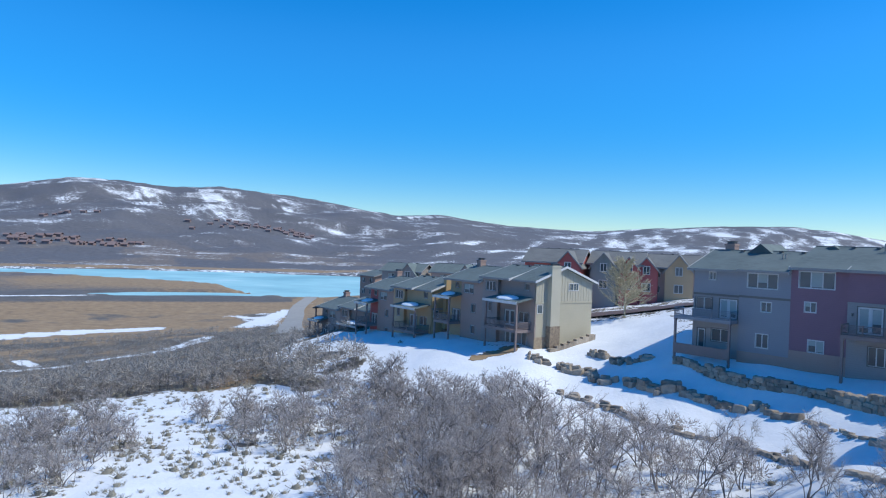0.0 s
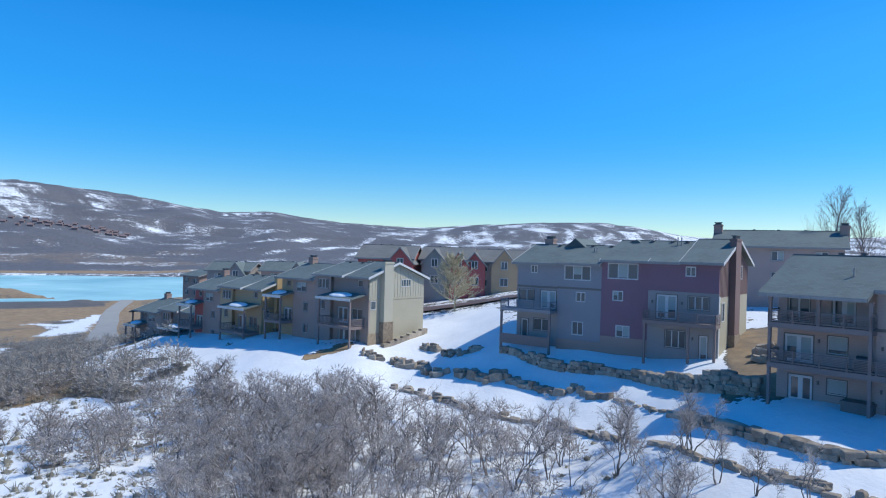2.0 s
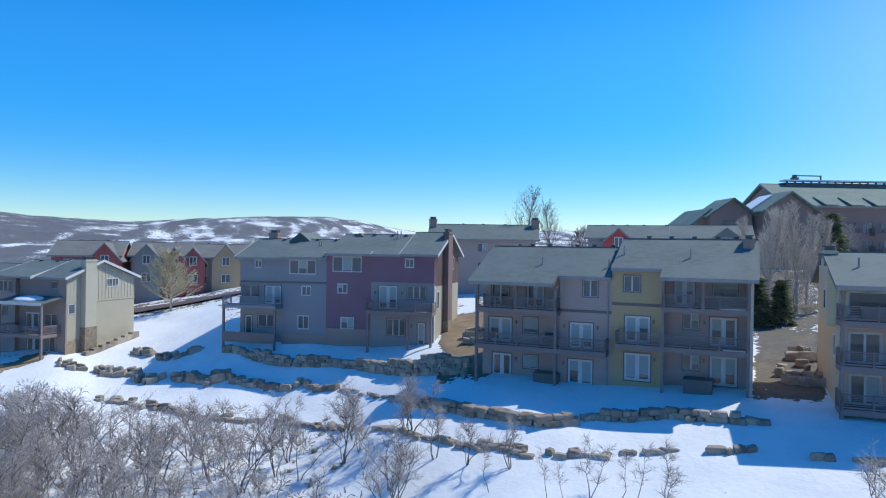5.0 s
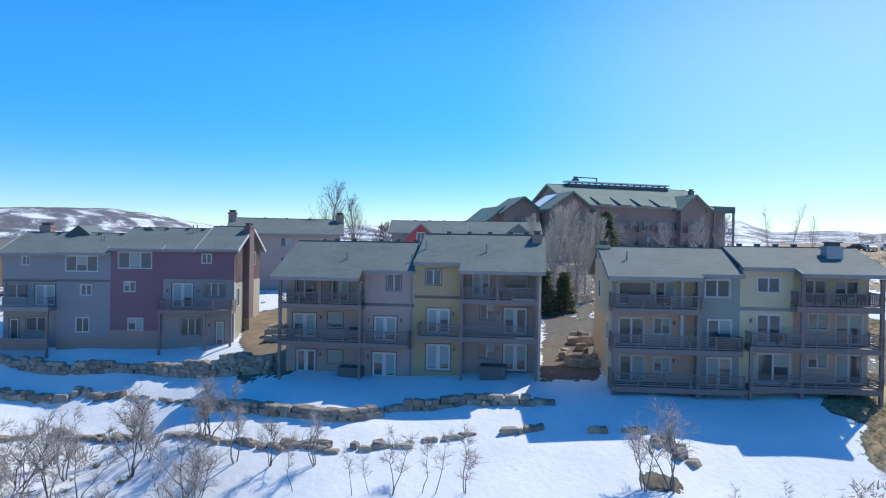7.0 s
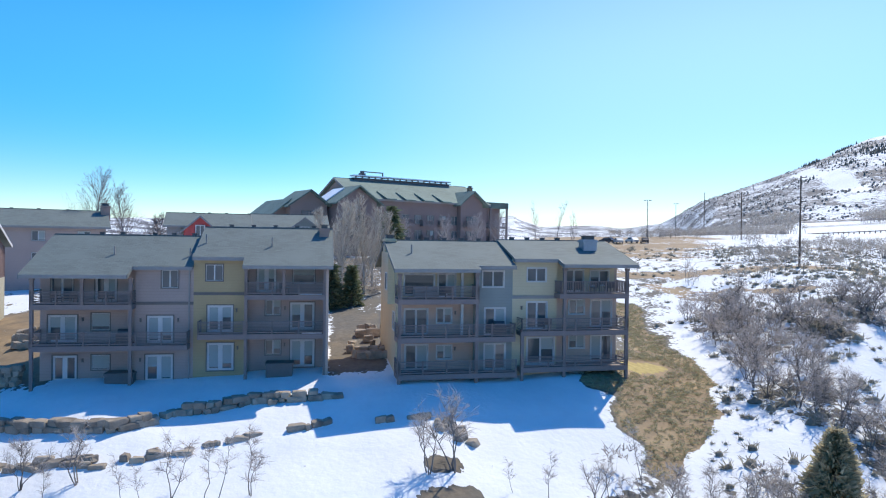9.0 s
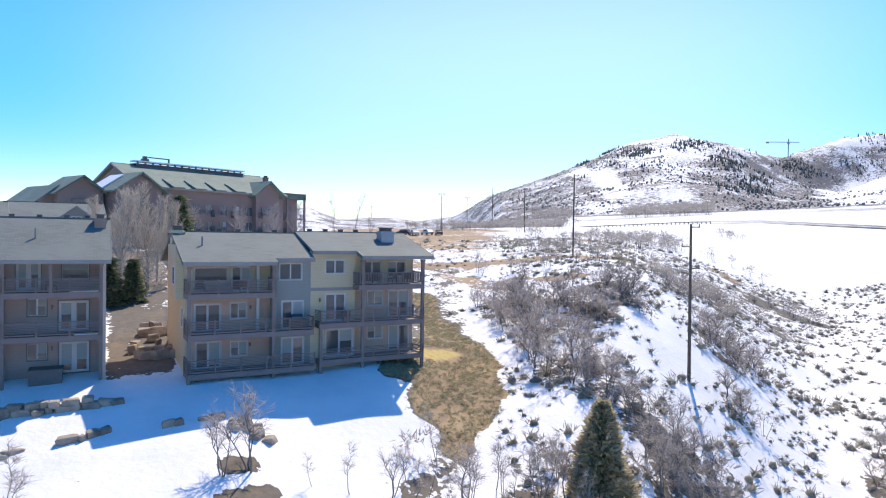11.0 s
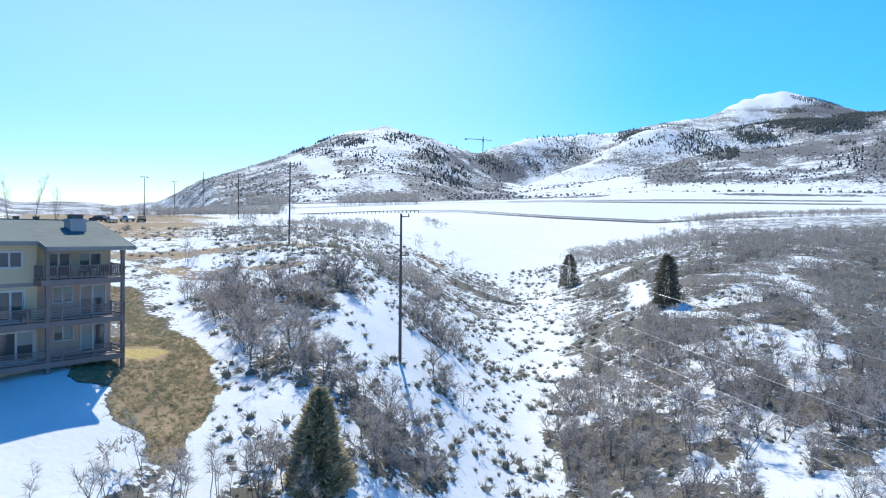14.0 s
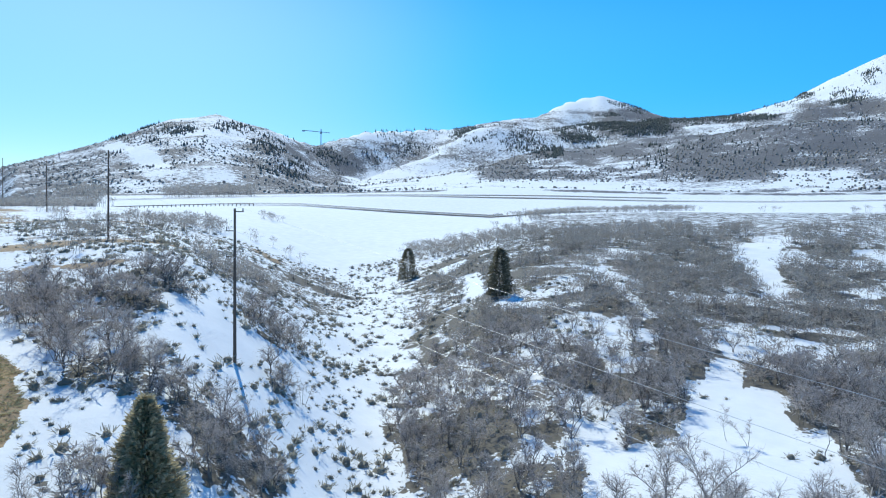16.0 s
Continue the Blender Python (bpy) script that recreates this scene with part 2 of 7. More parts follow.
TERRACE_EAST = [(45, 37, -2.9), (45, 43, -1.6), (45, 46.5, -0.6), (44, 49.5, 0.3), (45, 53, 0.45), (70, 44, -0.1), (61, 50.5, 0.8), (63, 70, 3.2), (55, 90, 5), (60, 160, 9), (75, 36, -2.7), (75, 45, -0.6), (75, 51, 0.9),
                (74, 75, 3.6), (80, 110, 7)]
GULLY = [(88, 41, -3), (88, 62, 0.4), (85, 54, 1.1), (88, 50, -1.0), (90, 83, 3), (90, 115, 7), (90, 190, 11.2), (103, 39, -4.2), (103, 47, -2.0), (103, 57, 0.2), (103, 72, 4.6), (103, 91, 7), (104, 190, 10.5),
         (117, 49, -8.6), (118.5, 93, -7), (116.5, 143, -5), (116, 175, -3), (118, 245, 5)]
SLOPE_EAST = [(128, 60, -5.5), (128, 110, 0.5), (128, 180, 5.5), (138, 45, -6), (138, 65, -4), (138, 80, -1.2), (138, 115, 2.4), (138, 190, 8.7), (154, 50, -5), (154, 75, -4), (154, 100, -2.3),
              (154, 140, 2.2), (154, 230, 12.6), (180, 90, -4), (230, 60, -8), (280, 70, -10), (0, 1, -6), (60, 20, -5.5), (120, 22, -9), (240, 15, -8)]


def warp(az, r):
    s = np.log(1 + r / 15.0)
    return np.stack([s * np.sin(az), s * np.cos(az)], -1)


_s = np.array(SLOPE_WEST + TERRACE + TERRACE_EAST + GULLY + SLOPE_EAST, float)
_p = warp(np.radians(_s[:, 0]), _s[:, 1])


def _tps(d2):
    return np.where(d2 > 1e-12, d2 * np.log(np.maximum(d2, 1e-12)), 0.0)


_n = len(_s)
_m = np.zeros((_n + 3, _n + 3))
_m[:_n, :_n] = _tps(((_p[:, None] - _p[None]) ** 2).sum(-1)) + np.eye(_n) * 0.004
_m[:_n, _n], _m[:_n, _n + 1:] = 1, _p
_m[_n:, :_n] = _m[:_n, _n:].T
_w = np.linalg.solve(_m, np.concatenate([_s[:, 2], np.zeros(3)]))


def near_height(az, r):
    q = warp(az, r)
    shape = q.shape[:-1]
    q = q.reshape(-1, 2)
    out = np.empty(len(q))
    for i in range(0, len(q), 40000):
        c = q[i:i + 40000]
        out[i:i + 40000] = _tps(((c[:, None] - _p[None]) ** 2).sum(-1)) @ _w[:_n] + _w[_n] + c @ _w[_n + 1:]
    return out.reshape(shape)


# far relief by bearing: plain level at 420 m, foot and crest distance, crest as an angle above the eye
BEAR = np.array([-60, -33.3, -29.1, -25.4, -22, -18.4, -10.9, -4.3, -0.5, 5.2, 12.1, 21.6, 26.7, 29.6, 33, 37, 46.5, 60, 73, 76, 78.5, 80.5, 83, 85, 88, 91.1, 98.2, 102.2, 105.7, 109.4, 113.4,
                 117.1, 124.6, 128.4, 131.6, 133.9, 136.6, 139.3, 141.9, 146.4, 150.7, 153.5, 156.5, 165, 200, 250], float)
CREST = np.array([2.5, 3.08, 3.94, 3.94, 3.7, 3.97, 3.25, 2.33, 2.48, 1.79, 1.65, 2.24, 2.36, 2.13, 1.45, 1.2, 1.6, 1.2, 1.6, 2.3, 1.4, 1.5, 1.55, 1.3, 1.7, 3.5, 6.0, 7.76, 8.39, 7.46, 6.29,
                  7.57, 7.98, 8.66, 9.03, 10.14, 10.71, 9.72, 8.73, 8.69, 9.71, 11.08, 12.43, 12, 6, 3], float)
PLAIN_B = np.array([-60, -10, 4, 20, 40, 60, 84, 100, 118, 135, 155, 200, 250], float)
PLAIN_H = np.array([-23, -22.5, -14, -2, 6, 9, 11.5, 12, 13, 15, 20, 10, -10], float)
CDIST_B = np.array([-60, 0, 30, 60, 84, 92, 110, 122, 136, 150, 165, 250], float)
CDIST_R = np.array([2700, 2900, 3200, 3600, 3600, 1500, 1500, 1900, 2500, 2300, 2200, 2700], float)
FOOT_R = np.array([840, 900, 1300, 1800, 1800, 560, 520, 620, 620, 520, 500, 800], float)


# the hills across the gully, as angles above the eye by bearing: two field edges, foot, front shoulder, spur
FIELD_B = np.array([88, 97, 106, 112, 120, 128, 134, 142, 150, 157, 170], float)
FIELD_1 = np.array([0.3, 0.75, 1.25, 1.4, 0.95, 0.7, 1.2, 1.5, 1.5, 1.6, 1.6], float)
FIELD_2 = np.array([0.8, 1.4, 1.9, 2.15, 2.35, 2.3, 2.3, 2.2, 2.2, 2.3, 2.3], float)
FOOT_E = np.array([1.2, 1.9, 2.2, 2.4, 2.8, 3.2, 3.2, 3.0, 2.9, 2.9, 2.9], float)
LAYER_B = np.array([88, 92, 98, 102, 105.7, 109.4, 113.4, 117.2, 120, 122.8, 125.5, 128.2, 131, 134, 138.5, 142.8, 150, 157, 170], float)
SHOULDER = np.array([1.3, 2.0, 3.4, 4.2, 4.5, 4.2, 3.3, 3.1, 3.5, 3.9, 4.4, 5.0, 5.6, 6.1, 6.6, 7.1, 7.7, 7.95, 8], float)
SPUR = np.array([1.4, 2.8, 4.9, 6.3, 6.9, 6.2, 4.4, 3.6, 4.6, 5.9, 7.4, 8.1, 7.5, 7.6, 8.0, 7.6, 8.4, 9.4, 9], float)
SHOULDER_DIP = np.interp(LAYER_B, [88, 126, 131, 157, 170], [0, 0, 0.5, 0.5, 0.3])
SPUR_DIP = np.interp(LAYER_B, [88, 113, 117, 123, 128, 170], [0, 0, 0.5, 0.9, 0, 0])


def hills(x, y, r, deg):
    """Height of the ground across the gully, from its angle above the eye."""
    def climb(a, b):
        t = np.clip((r - a) / (b - a), 0, 1)
        return 0.5 * t + 0.5 * t * t * (3 - 2 * t)
    crest = np.interp(deg, CDIST_B, CDIST_R)
    b, a = crest * 0.55, crest * 0.74
    e1, e2, ef = (np.interp(deg, FIELD_B, v) for v in (FIELD_1, FIELD_2, FOOT_E))
    eb, ea, db, da = (np.interp(deg, LAYER_B, v) for v in (SHOULDER, SPUR, SHOULDER_DIP, SPUR_DIP))
    top = np.interp(deg, BEAR, CREST)
    fold = fbm(x, y, 330, 4, 21)
    gully = 1 - np.abs(fbm(x, y, 150, 4, 27)) * 1.6
    e = e1 + (e2 - e1) * climb(430, 560) + (ef - e2) * climb(560, 680) + (eb - ef) * climb(680, b) - db * climb(b, b * 1.12)
    e = e + (ea - eb + db) * climb(b * 1.12, a) - da * climb(a, a * 1.1) + (top - ea + da) * climb(a * 1.1, crest)
    u = np.clip((r - 680) / (crest - 680), 0, 1)
    e = e + (0.5 * fold + 0.3 * (gully - 0.5)) * np.sin(np.pi * u) * (top - ef) / 6 + 0.06 * fbm(x, y, 45, 3, 29) * u
    return EYE + np.minimum(r, crest * 1.3) * np.tan(np.radians(e)) - 0.4 * np.maximum(r - crest, 0)


def height(x, y):
    x, y = np.asarray(x, float), np.asarray(y, float)
    r, az = np.hypot(x, y), np.arctan2(x, y)
    deg = np.degrees(az)
    deg = np.where(deg < -75, deg + 360, deg)
    near = near_height(az, np.minimum(r, 420))
    near = near + fbm(x, y, 9, 3, 3) * 0.22 * smooth(30, 60, r) + fbm(x, y, 40, 3, 9) * 0.8 * smooth(90, 200, r)
    plain = np.interp(deg, PLAIN_B, PLAIN_H)
    foot, crest = np.interp(deg, CDIST_B, FOOT_R), np.interp(deg, CDIST_B, CDIST_R)
    top = EYE + crest * np.tan(np.radians(np.interp(deg, BEAR, CREST)))
    u = np.clip((r - foot) / (crest - foot), 0, 1)
    back = smooth(1.0, 1.5, (r - foot) / (crest - foot))
    rise = (0.35 * u + 0.65 * u * u * (3 - 2 * u))
    ridge = 1 - np.abs(fbm(x, y, 520, 5, 21))
    rough = (top - plain) * (0.22 * (ridge - 0.75) * np.sin(np.pi * np.clip(u, 0, 1)) + 0.03 * fbm(x, y, 130, 4, 5) * u)
    far = plain + (top - plain) * rise * (1 - 0.55 * back) + rough + fbm(x, y, 60, 3, 31) * 0.5
    across = smooth(89, 95, deg) * (1 - smooth(168, 190, deg))
    far = far * (1 - across) + hills(x, y, r, deg) * across
    k = smooth(210, 420, r)
    z = near * (1 - k) + far * k
    # the lake bed
    lake = lake_field(x, y)
    return np.where(lake > 0, z * (1 - smooth(0, 0.25, lake)) + -26.0 * smooth(0, 0.25, lake), z)


def lake_field(x, y):
    """Above 0 where the lake lies."""
    r, deg = np.hypot(x, y), np.degrees(np.arctan2(x, y))
    wob = fbm(x, y, 150, 3, 44)
    inner = np.interp(deg, [-60, -33, -28, -22, -18.5, -17, -14, -12, -6, 0, 10], [655, 645, 605, 555, 525, 470, 425, 415, 420, 450, 460])
    outer = np.interp(deg, [-60, -33, -28, -16, -7, 0, 10], [730, 728, 740, 722, 712, 715, 600])
    band = np.minimum(r - inner - wob * 9, outer + wob * 9 - r) / 30
    arm = 1 - (((deg + 20.5) / 8.0) ** 2 + ((r - 437 - wob * 5) / 21) ** 2)
    out = np.maximum(band, arm * 0.6)
    return np.where((deg > -60) & (deg < 6), out, -1.0)


def mesh_from(name, verts, faces, mat, attrs=(), shade=True):
    me = bpy.data.meshes.new(name)
    me.from_pydata(verts, [], faces)
    for key, values in attrs:
        at = me.attributes.new(key, 'FLOAT', 'POINT')
        at.data.foreach_set("value", np.ascontiguousarray(values, dtype=np.float32))
    if shade:
        me.polygons.foreach_set("use_smooth", [True] * len(me.polygons))
    me.materials.append(mat)
    return me


def grid_faces(rows, cols, wrap):
    i, j = np.meshgrid(np.arange(rows - 1), np.arange(cols if wrap else cols - 1), indexing="ij")
    j2 = (j + 1) % cols
    return np.stack([i * cols + j, i * cols + j2, (i + 1) * cols + j2, (i + 1) * cols + j], -1).reshape(-1, 4).tolist()


# stretches of the plan: from, to, half width
EAST_SNOW = [(28, -42, 38, -57, 2.2), (38, -57, 43, -66, 1.3), (27, -46, 35, -60, 1.4), (24, -40, 29, -48, 3.6), (30, -34, 39, -41, 1.8), (29, -35, 34, -39, 1.1), (76, -127, 61, -105, 2.6), (60, -105, 48, -114, 2.2), (55, -79, 44, -94, 1.7), (41, -75, 40, -96, 1.4), (92, -69, 112, -82, 2.2), (76, -63, 71, -66, 1.2), (78, -83, 73, -83, 1.3),
             (43, -84, 49, -76, 1.4), (50, -40, 50, -42, 0.8), (58, -72, 86, -92, 0.9), (62, -108, 78, -130, 3.0), (78, -130, 111, -192, 4.5), (115, -166, 123, -178, 4), (128, -88, 133, -93, 3), (95, -110, 104, -116, 2.5)]
SKI_RUN = [(1354, -193, 1047, -182, 15), (1047, -182, 930, -180, 12), (930, -180, 831, -175, 9)]
HOUSE_SNOW = [(-22, 121, -14, 108, 4.5), (-14, 108, -6, 95, 3.5), (-6, 95, 0, 86, 2.5)]
WEST_SNOW = [(-158, 190, -129, 240, 7), (-129, 240, -108, 252, 6), (-90, 140, -77, 151, 1.6), (-77, 151, -64, 160, 2.2), (-64, 160, -66, 193, 2.4), (-72, 262, -75, 330, 4.5), (-97, 157, -88, 148, 1.5)]
LAKE_ROAD = [(-34, 154, -37, 163, 3.2), (-37, 163, -52, 234, 3.6), (-52, 234, -63, 291, 3.8), (-63, 291, -71, 331, 4), (-71, 331, -75, 366, 4), (-75, 366, -78, 400, 4), (-78, 400, -84, 452, 4)]
BANK = [(86, 6.9, 72, 4.4, 1.5), (72, 4.2, 62, 2.2, 2.6), (62, 2.4, 54, 1.6, 4.2), (54, 1.4, 48, 1.6, 3.2), (48, 1.2, 43.6, 1.0, 1.6), (52, 5.8, 60, 5.4, 1.8)]


def run(stretches, x, y, rag):
    """1 within any of the stretches, with a ragged edge."""
    out, n = np.zeros(np.shape(x)), fbm(x, y, 5, 3, 66)
    for x0, y0, x1, y1, w in stretches:
        dx, dy = x1 - x0, y1 - y0
        t = np.clip(((x - x0) * dx + (y - y0) * dy) / (dx * dx + dy * dy), 0, 1)
        out = np.maximum(out, 1 - smooth(0.8, 1.1, np.hypot(x - x0 - t * dx, y - y0 - t * dy) / w + rag * n))
    return out


# thickets of scrub oak: from, to, half width
WEST_OAK = [(-28, 49, -37, 62, 3.6), (-27, 57, -32, 67, 2.3), (-24, 69, -26, 74, 1.0), (-16, 59, -20, 71, 1.6), (-12, 58, -15, 71, 2.0), (-4, 45, -9, 80, 4.4), (0, 46, -2, 71, 3.9), (-16, 87, -34, 107, 3.3), (4, 50, 6, 70, 2.0), (-14, 93, -11, 98, 2.4)]
GULLY_OAK = [(82, -3, 70.5, -4.5, 3.2), (72, -9, 66, -12, 2.6), (70.5, -4.5, 57, -8, 3.0), (57, -8, 50, -11, 3.0), (50, -11.3, 43.5, -13.5, 3.0), (75, -25, 69, -26, 3.4), (59, -22, 57, -22, 1.6), (153, -26, 188, -52, 6), (260, -95, 264, -95, 4), (122, -11, 128, -12, 4), (76, -14, 68, -17, 1.6),
             (92, -28, 86, -24, 2.5), (109, -38, 100, -34, 2.5), (140, -58, 133, -64, 2.5)]
EAST_OAK = [(38, -25, 47, -30, 2.4), (43, -32, 50, -37, 2.4), (43, -39, 67, -61, 5.0), (57, -46, 74, -59, 3.2), (36, -30, 33, -36, 2.4), (32, -40, 40, -51, 2.4), (70, -93, 152, -181, 8.5), (67, -104, 131, -174, 7.0), (65, -123, 57, -134, 3.5), (45, -92, 46, -109, 1.8), (76, -53, 70, -58, 2.3), (48, -29, 58, -34, 1.5), (29, -44, 33, -51, 0.7),
            (20, -47, 27, -58, 1.2), (33, -65, 41, -75, 1.6), (146, -102, 158, -116, 4.6), (143, -137, 132, -141, 4.9), (39, -58, 37, -60, 1.5)]


def glade(x, y):
    """Small snowy gaps in the oak of the far slope."""
    return (0.15 + 0.65 * smooth(127, 134, np.degrees(np.arctan2(x, y)))) * smooth(0.3, 0.5, fbm(x, y, 9, 3, 69))


def oak_cover(x, y):
    """How thick the scrub oak stands, 0 to 1."""
    r, deg = np.hypot(x, y), np.degrees(np.arctan2(x, y))
    n, n2 = fbm(x, y, 16, 3, 81), fbm(x, y, 45, 2, 82)
    d = np.zeros(r.shape)
    edge = np.interp(deg, [-12, -6, 0, 6, 12, 20, 30, 40, 50, 60], [92, 80, 70, 68, 68, 62, 51, 44, 40, 36])
    west = (deg > 1) & (deg < 46) & (r > 40) & (r < edge + 2 * n)
    d = np.where(west, (0.6 - 0.14 * smooth(20, 32, deg)) * smooth(-0.3, 0.14, n + 0.25 - 0.004 * np.clip(deg, 0, 60) - 0.05 * np.clip(deg - 40, 0, 20)), d)
    d = np.maximum(d, 0.85 * run(WEST_OAK, x, y, 0.4))
    belt = np.interp(deg, [-40, -30, -22, -17, -12, -8], [104, 96, 98, 92, 96, 99]) + 6 * n
    d = np.where((deg < -7 + 3 * n) & (r > belt) & (r < 235), np.clip(0.72 + 0.5 * n2 + 0.3 * n, 0.1, 1.0), d)
    d = np.maximum(d, 0.5 * run([(18, 46, 25, 37, 3.4), (25, 37, 26.5, 31.5, 2.0)], x, y, 0.45))
    d = np.maximum(d, 1.1 * run(GULLY_OAK, x, y, 0.45))
    d = np.where((deg > 84) & (deg < 103) & (r > 34) & (r < 42), 0.75, d)
    d = np.where((deg > 90) & (deg < 118) & (r > 95) & (r < 200), np.maximum(d, 0.3 * smooth(0.35, 0.65, n)), d)
    d = np.maximum(d, 0.8 * run([(78, 42.5, 88, 46, 3.5), (75, 37.5, 78, 37, 2.0)], x, y, 0.4))
    d = np.where((run(LAKE_ROAD, x, y, 0.05) > 0.05) | (run(HOUSE_SNOW, x, y, 0.25) > 0.3) | (run(WEST_SNOW, x, y, 0.2) > 0.3), 0, d)
    open_snow = run(EAST_SNOW, x, y, 0.6)
    east = (deg > 120.5 + 3.0 * fbm(x, y, 6, 3, 68)) & (deg < 175) & (r > 38) & (r < 215)
    lone = 0.5 * smooth(119, 122, deg) * (1 - smooth(129, 134, deg)) * smooth(-0.45, 0.1, n) + 0.2 * smooth(125, 132, deg) + 0.6 * smooth(-0.05, 0.35, n) * smooth(128, 134, deg) + 0.8 * smooth(92, 125, r) * smooth(-0.3, 0.2, n + 0.5 * n2)
    d = np.where(east, np.maximum(lone, 0.95 * run(EAST_OAK, x, y, 0.45)) * (1 - smooth(0.3, 0.6, open_snow)) * (1 - 0.85 * glade(x, y)), d)
    d = np.where((deg > 84) & (deg < 175) & (r > 215) & (r < 420), np.maximum(0.5 * smooth(0.1, 0.5, n2 + 0.5 * n) * (smooth(129, 136, deg + 4 * n) + (deg < 97)), run([(260, -95, 264, -95, 4)], x, y, 0.2)), d)
    return d


# one sheet from under the camera to the horizon, finer where it is near
def cover(x, y):
    """Share of the ground under snow, and under dry grass or bare earth."""
    r, deg = np.hypot(x, y), np.degrees(np.arctan2(x, y))
    deg = np.where(deg < -75, deg + 360, deg)
    n1, n2 = fbm(x, y, 14, 3, 61), fbm(x, y, 120, 4, 62)
    snow = np.full(r.shape, 0.5)
    dirt = np.zeros(r.shape)

    def zone(b0, b1, r0, r1, soft_b=3.0, soft_r=6.0):
        return smooth(b0 - soft_b, b0 + soft_b, deg + n1 * 1.2) * (1 - smooth(b1 - soft_b, b1 + soft_b, deg + n1 * 1.2)) * smooth(r0 - soft_r, r0 + soft_r, r + n1 * 2) * (1 - smooth(r1 - soft_r, r1 + soft_r, r + n1 * 2))

    def put(mask, s, d=0.0):
        nonlocal snow, dirt
        snow = snow * (1 - mask) + s * mask
        dirt = dirt * (1 - mask) + d * mask

    put(zone(-80, -4, 20, 100), 1.0)
    put(zone(-80, 4, 95, 300, 3, 10), 0.28 + 0.2 * n1, 0.4)
    put(zone(-80, 0, 190, 700, 3, 25), 0.05, 0.6 + 0.5 * n2)
    put(zone(-80, -3, 218, 380, 2, 10), 0.03, 0.95 + 0.15 * n1)
    put(zone(-80, -16, 292, 345, 2, 8), 0.02, 0.62 + 0.4 * n1)
    put(zone(-24, -19, 168, 176, 1, 2) + zone(-21, -17.5, 186, 193, 1, 2), 0.9)
    put(zone(-34, -27, 410, 420, 2, 3), 0.8)
    put(zone(-36, -2, 745, 800, 2, 8), 0.12 + 0.4 * n1, 0.85)
    put(zone(-16.5, -12.5, 215, 330, 0.8, 6), 0.5 + 0.5 * n1, 0.3)
    put(zone(-6, 60, 20, 66), 0.97)
    put(zone(40, 84, 20, 60, 3, 4), 1.0)
    put(zone(14, 42, 54, 82, 2, 3), 1.0)
    put(zone(-6, 20, 66, 90, 2, 3), 1.0)
    put(zone(-13, 7, 92, 150, 1.0, 4), 1.0)
    put(zone(20, 86, 82, 400, 3, 10), 0.75, 0.4)
    put(run([(4.2, 85.5, 9.0, 87, 1.3), (9.0, 87, 12.5, 88.5, 1.2), (12.5, 88.5, 19, 97, 0.9)], x, y, 0.35), 0.05, 0.9)
    put(zone(58, 66, 82, 128, 1.5, 4), 0.22 + 0.25 * n1, 0.35)
    put(zone(61.0, 65.6, 51, 82, 0.4, 2), 0.16 + 0.35 * n1, 0.36)
    put(zone(36.6, 41.2, 57, 84, 0.6, 2), 0.08 + 0.2 * n1, 0.5)
    put(zone(84, 92, 20, 50, 2, 4), 0.95)
    put(run([(33.2, 12.2, 34.6, 10.6, 0.7), (36.2, 13.2, 36.6, 12.6, 0.6), (38.6, 3.2, 39.4, 2.6, 0.5)], x, y, 0.5), 0.1, 0.4)
    put(zone(7, 19, 82, 106, 0.8, 2), 1.0)
    put(run([(a, b, c, d, w * 1.7) for a, b, c, d, w in LAKE_ROAD], x, y, 0.2), 0.25 + 0.3 * n1, 0.85)
    put(zone(90, 115, 30, 190, 2, 8), 0.9 + 0.16 * n1 - 0.3 * smooth(85, 110, r), 0.3 + 0.3 * n1)
    put(zone(115, 122, 30, 190, 2, 8), 0.95)
    n4 = fbm(x, y, 6, 3, 68)
    slope = 0.36 + 0.47 * smooth(130, 138, deg + 4 * n1) * (1 - 0.5 * smooth(90, 150, r)) + 0.2 * n1 + 0.36 * n4
    put(smooth(119.5, 123.5, deg + 3.5 * n4) * zone(100, 190, 30, 215, 1.5, 8), slope, 0.3 - 0.2 * smooth(128, 136, deg))
    oak = oak_cover(x, y)
    thick = smooth(0.4, 0.8, oak) * (r < 240)
    put(thick, np.minimum(snow, np.where(deg > 121, 0.3, np.where(deg > 80, 0.55, np.where(r > 85, 0.1, 0.7))) + 0.25 * n4), np.where(deg > 80, 0.15, np.where(r > 85, 0.34 + 0.3 * n1, 0.3)))
    put(glade(x, y) * smooth(121, 125, deg) * (r < 215) * (r > 38), 0.8)
    put(run(EAST_SNOW, x, y, 0.6), 1.0)
    put(run(WEST_SNOW, x, y, 0.2), 1.0)
    put(run(HOUSE_SNOW, x, y, 0.25), 1.0)
    put(run([(101, 4, 88, -5, 2.0), (93, -6, 84, -12, 1.6), (178, 1, 190, -12, 4), (164, -57, 175, -66, 4)], x, y, 0.5), 0.32 + 0.25 * n1, 0.62)
    put(run([(143, -58, 132, -66, 3.5)], x, y, 0.4), 0.15, 0.3)
    put(run(BANK, x, y, 0.3), 0.02, np.clip(0.52 + 0.2 * n1, 0, 0.9))
    put(run([(61.2, 2.4, 58.6, 4.2, 1.5)], x, y, 0.15), 0.0, 1.0)
    put(zone(86, 104, 120, 420, 2, 20), 0.7, 0.5)
    put(zone(78, 91, 135, 260, 1.5, 10), 0.3 + 0.3 * n1, 0.72)
    put(zone(104, 131, 185, 330, 2, 14), 1.0)
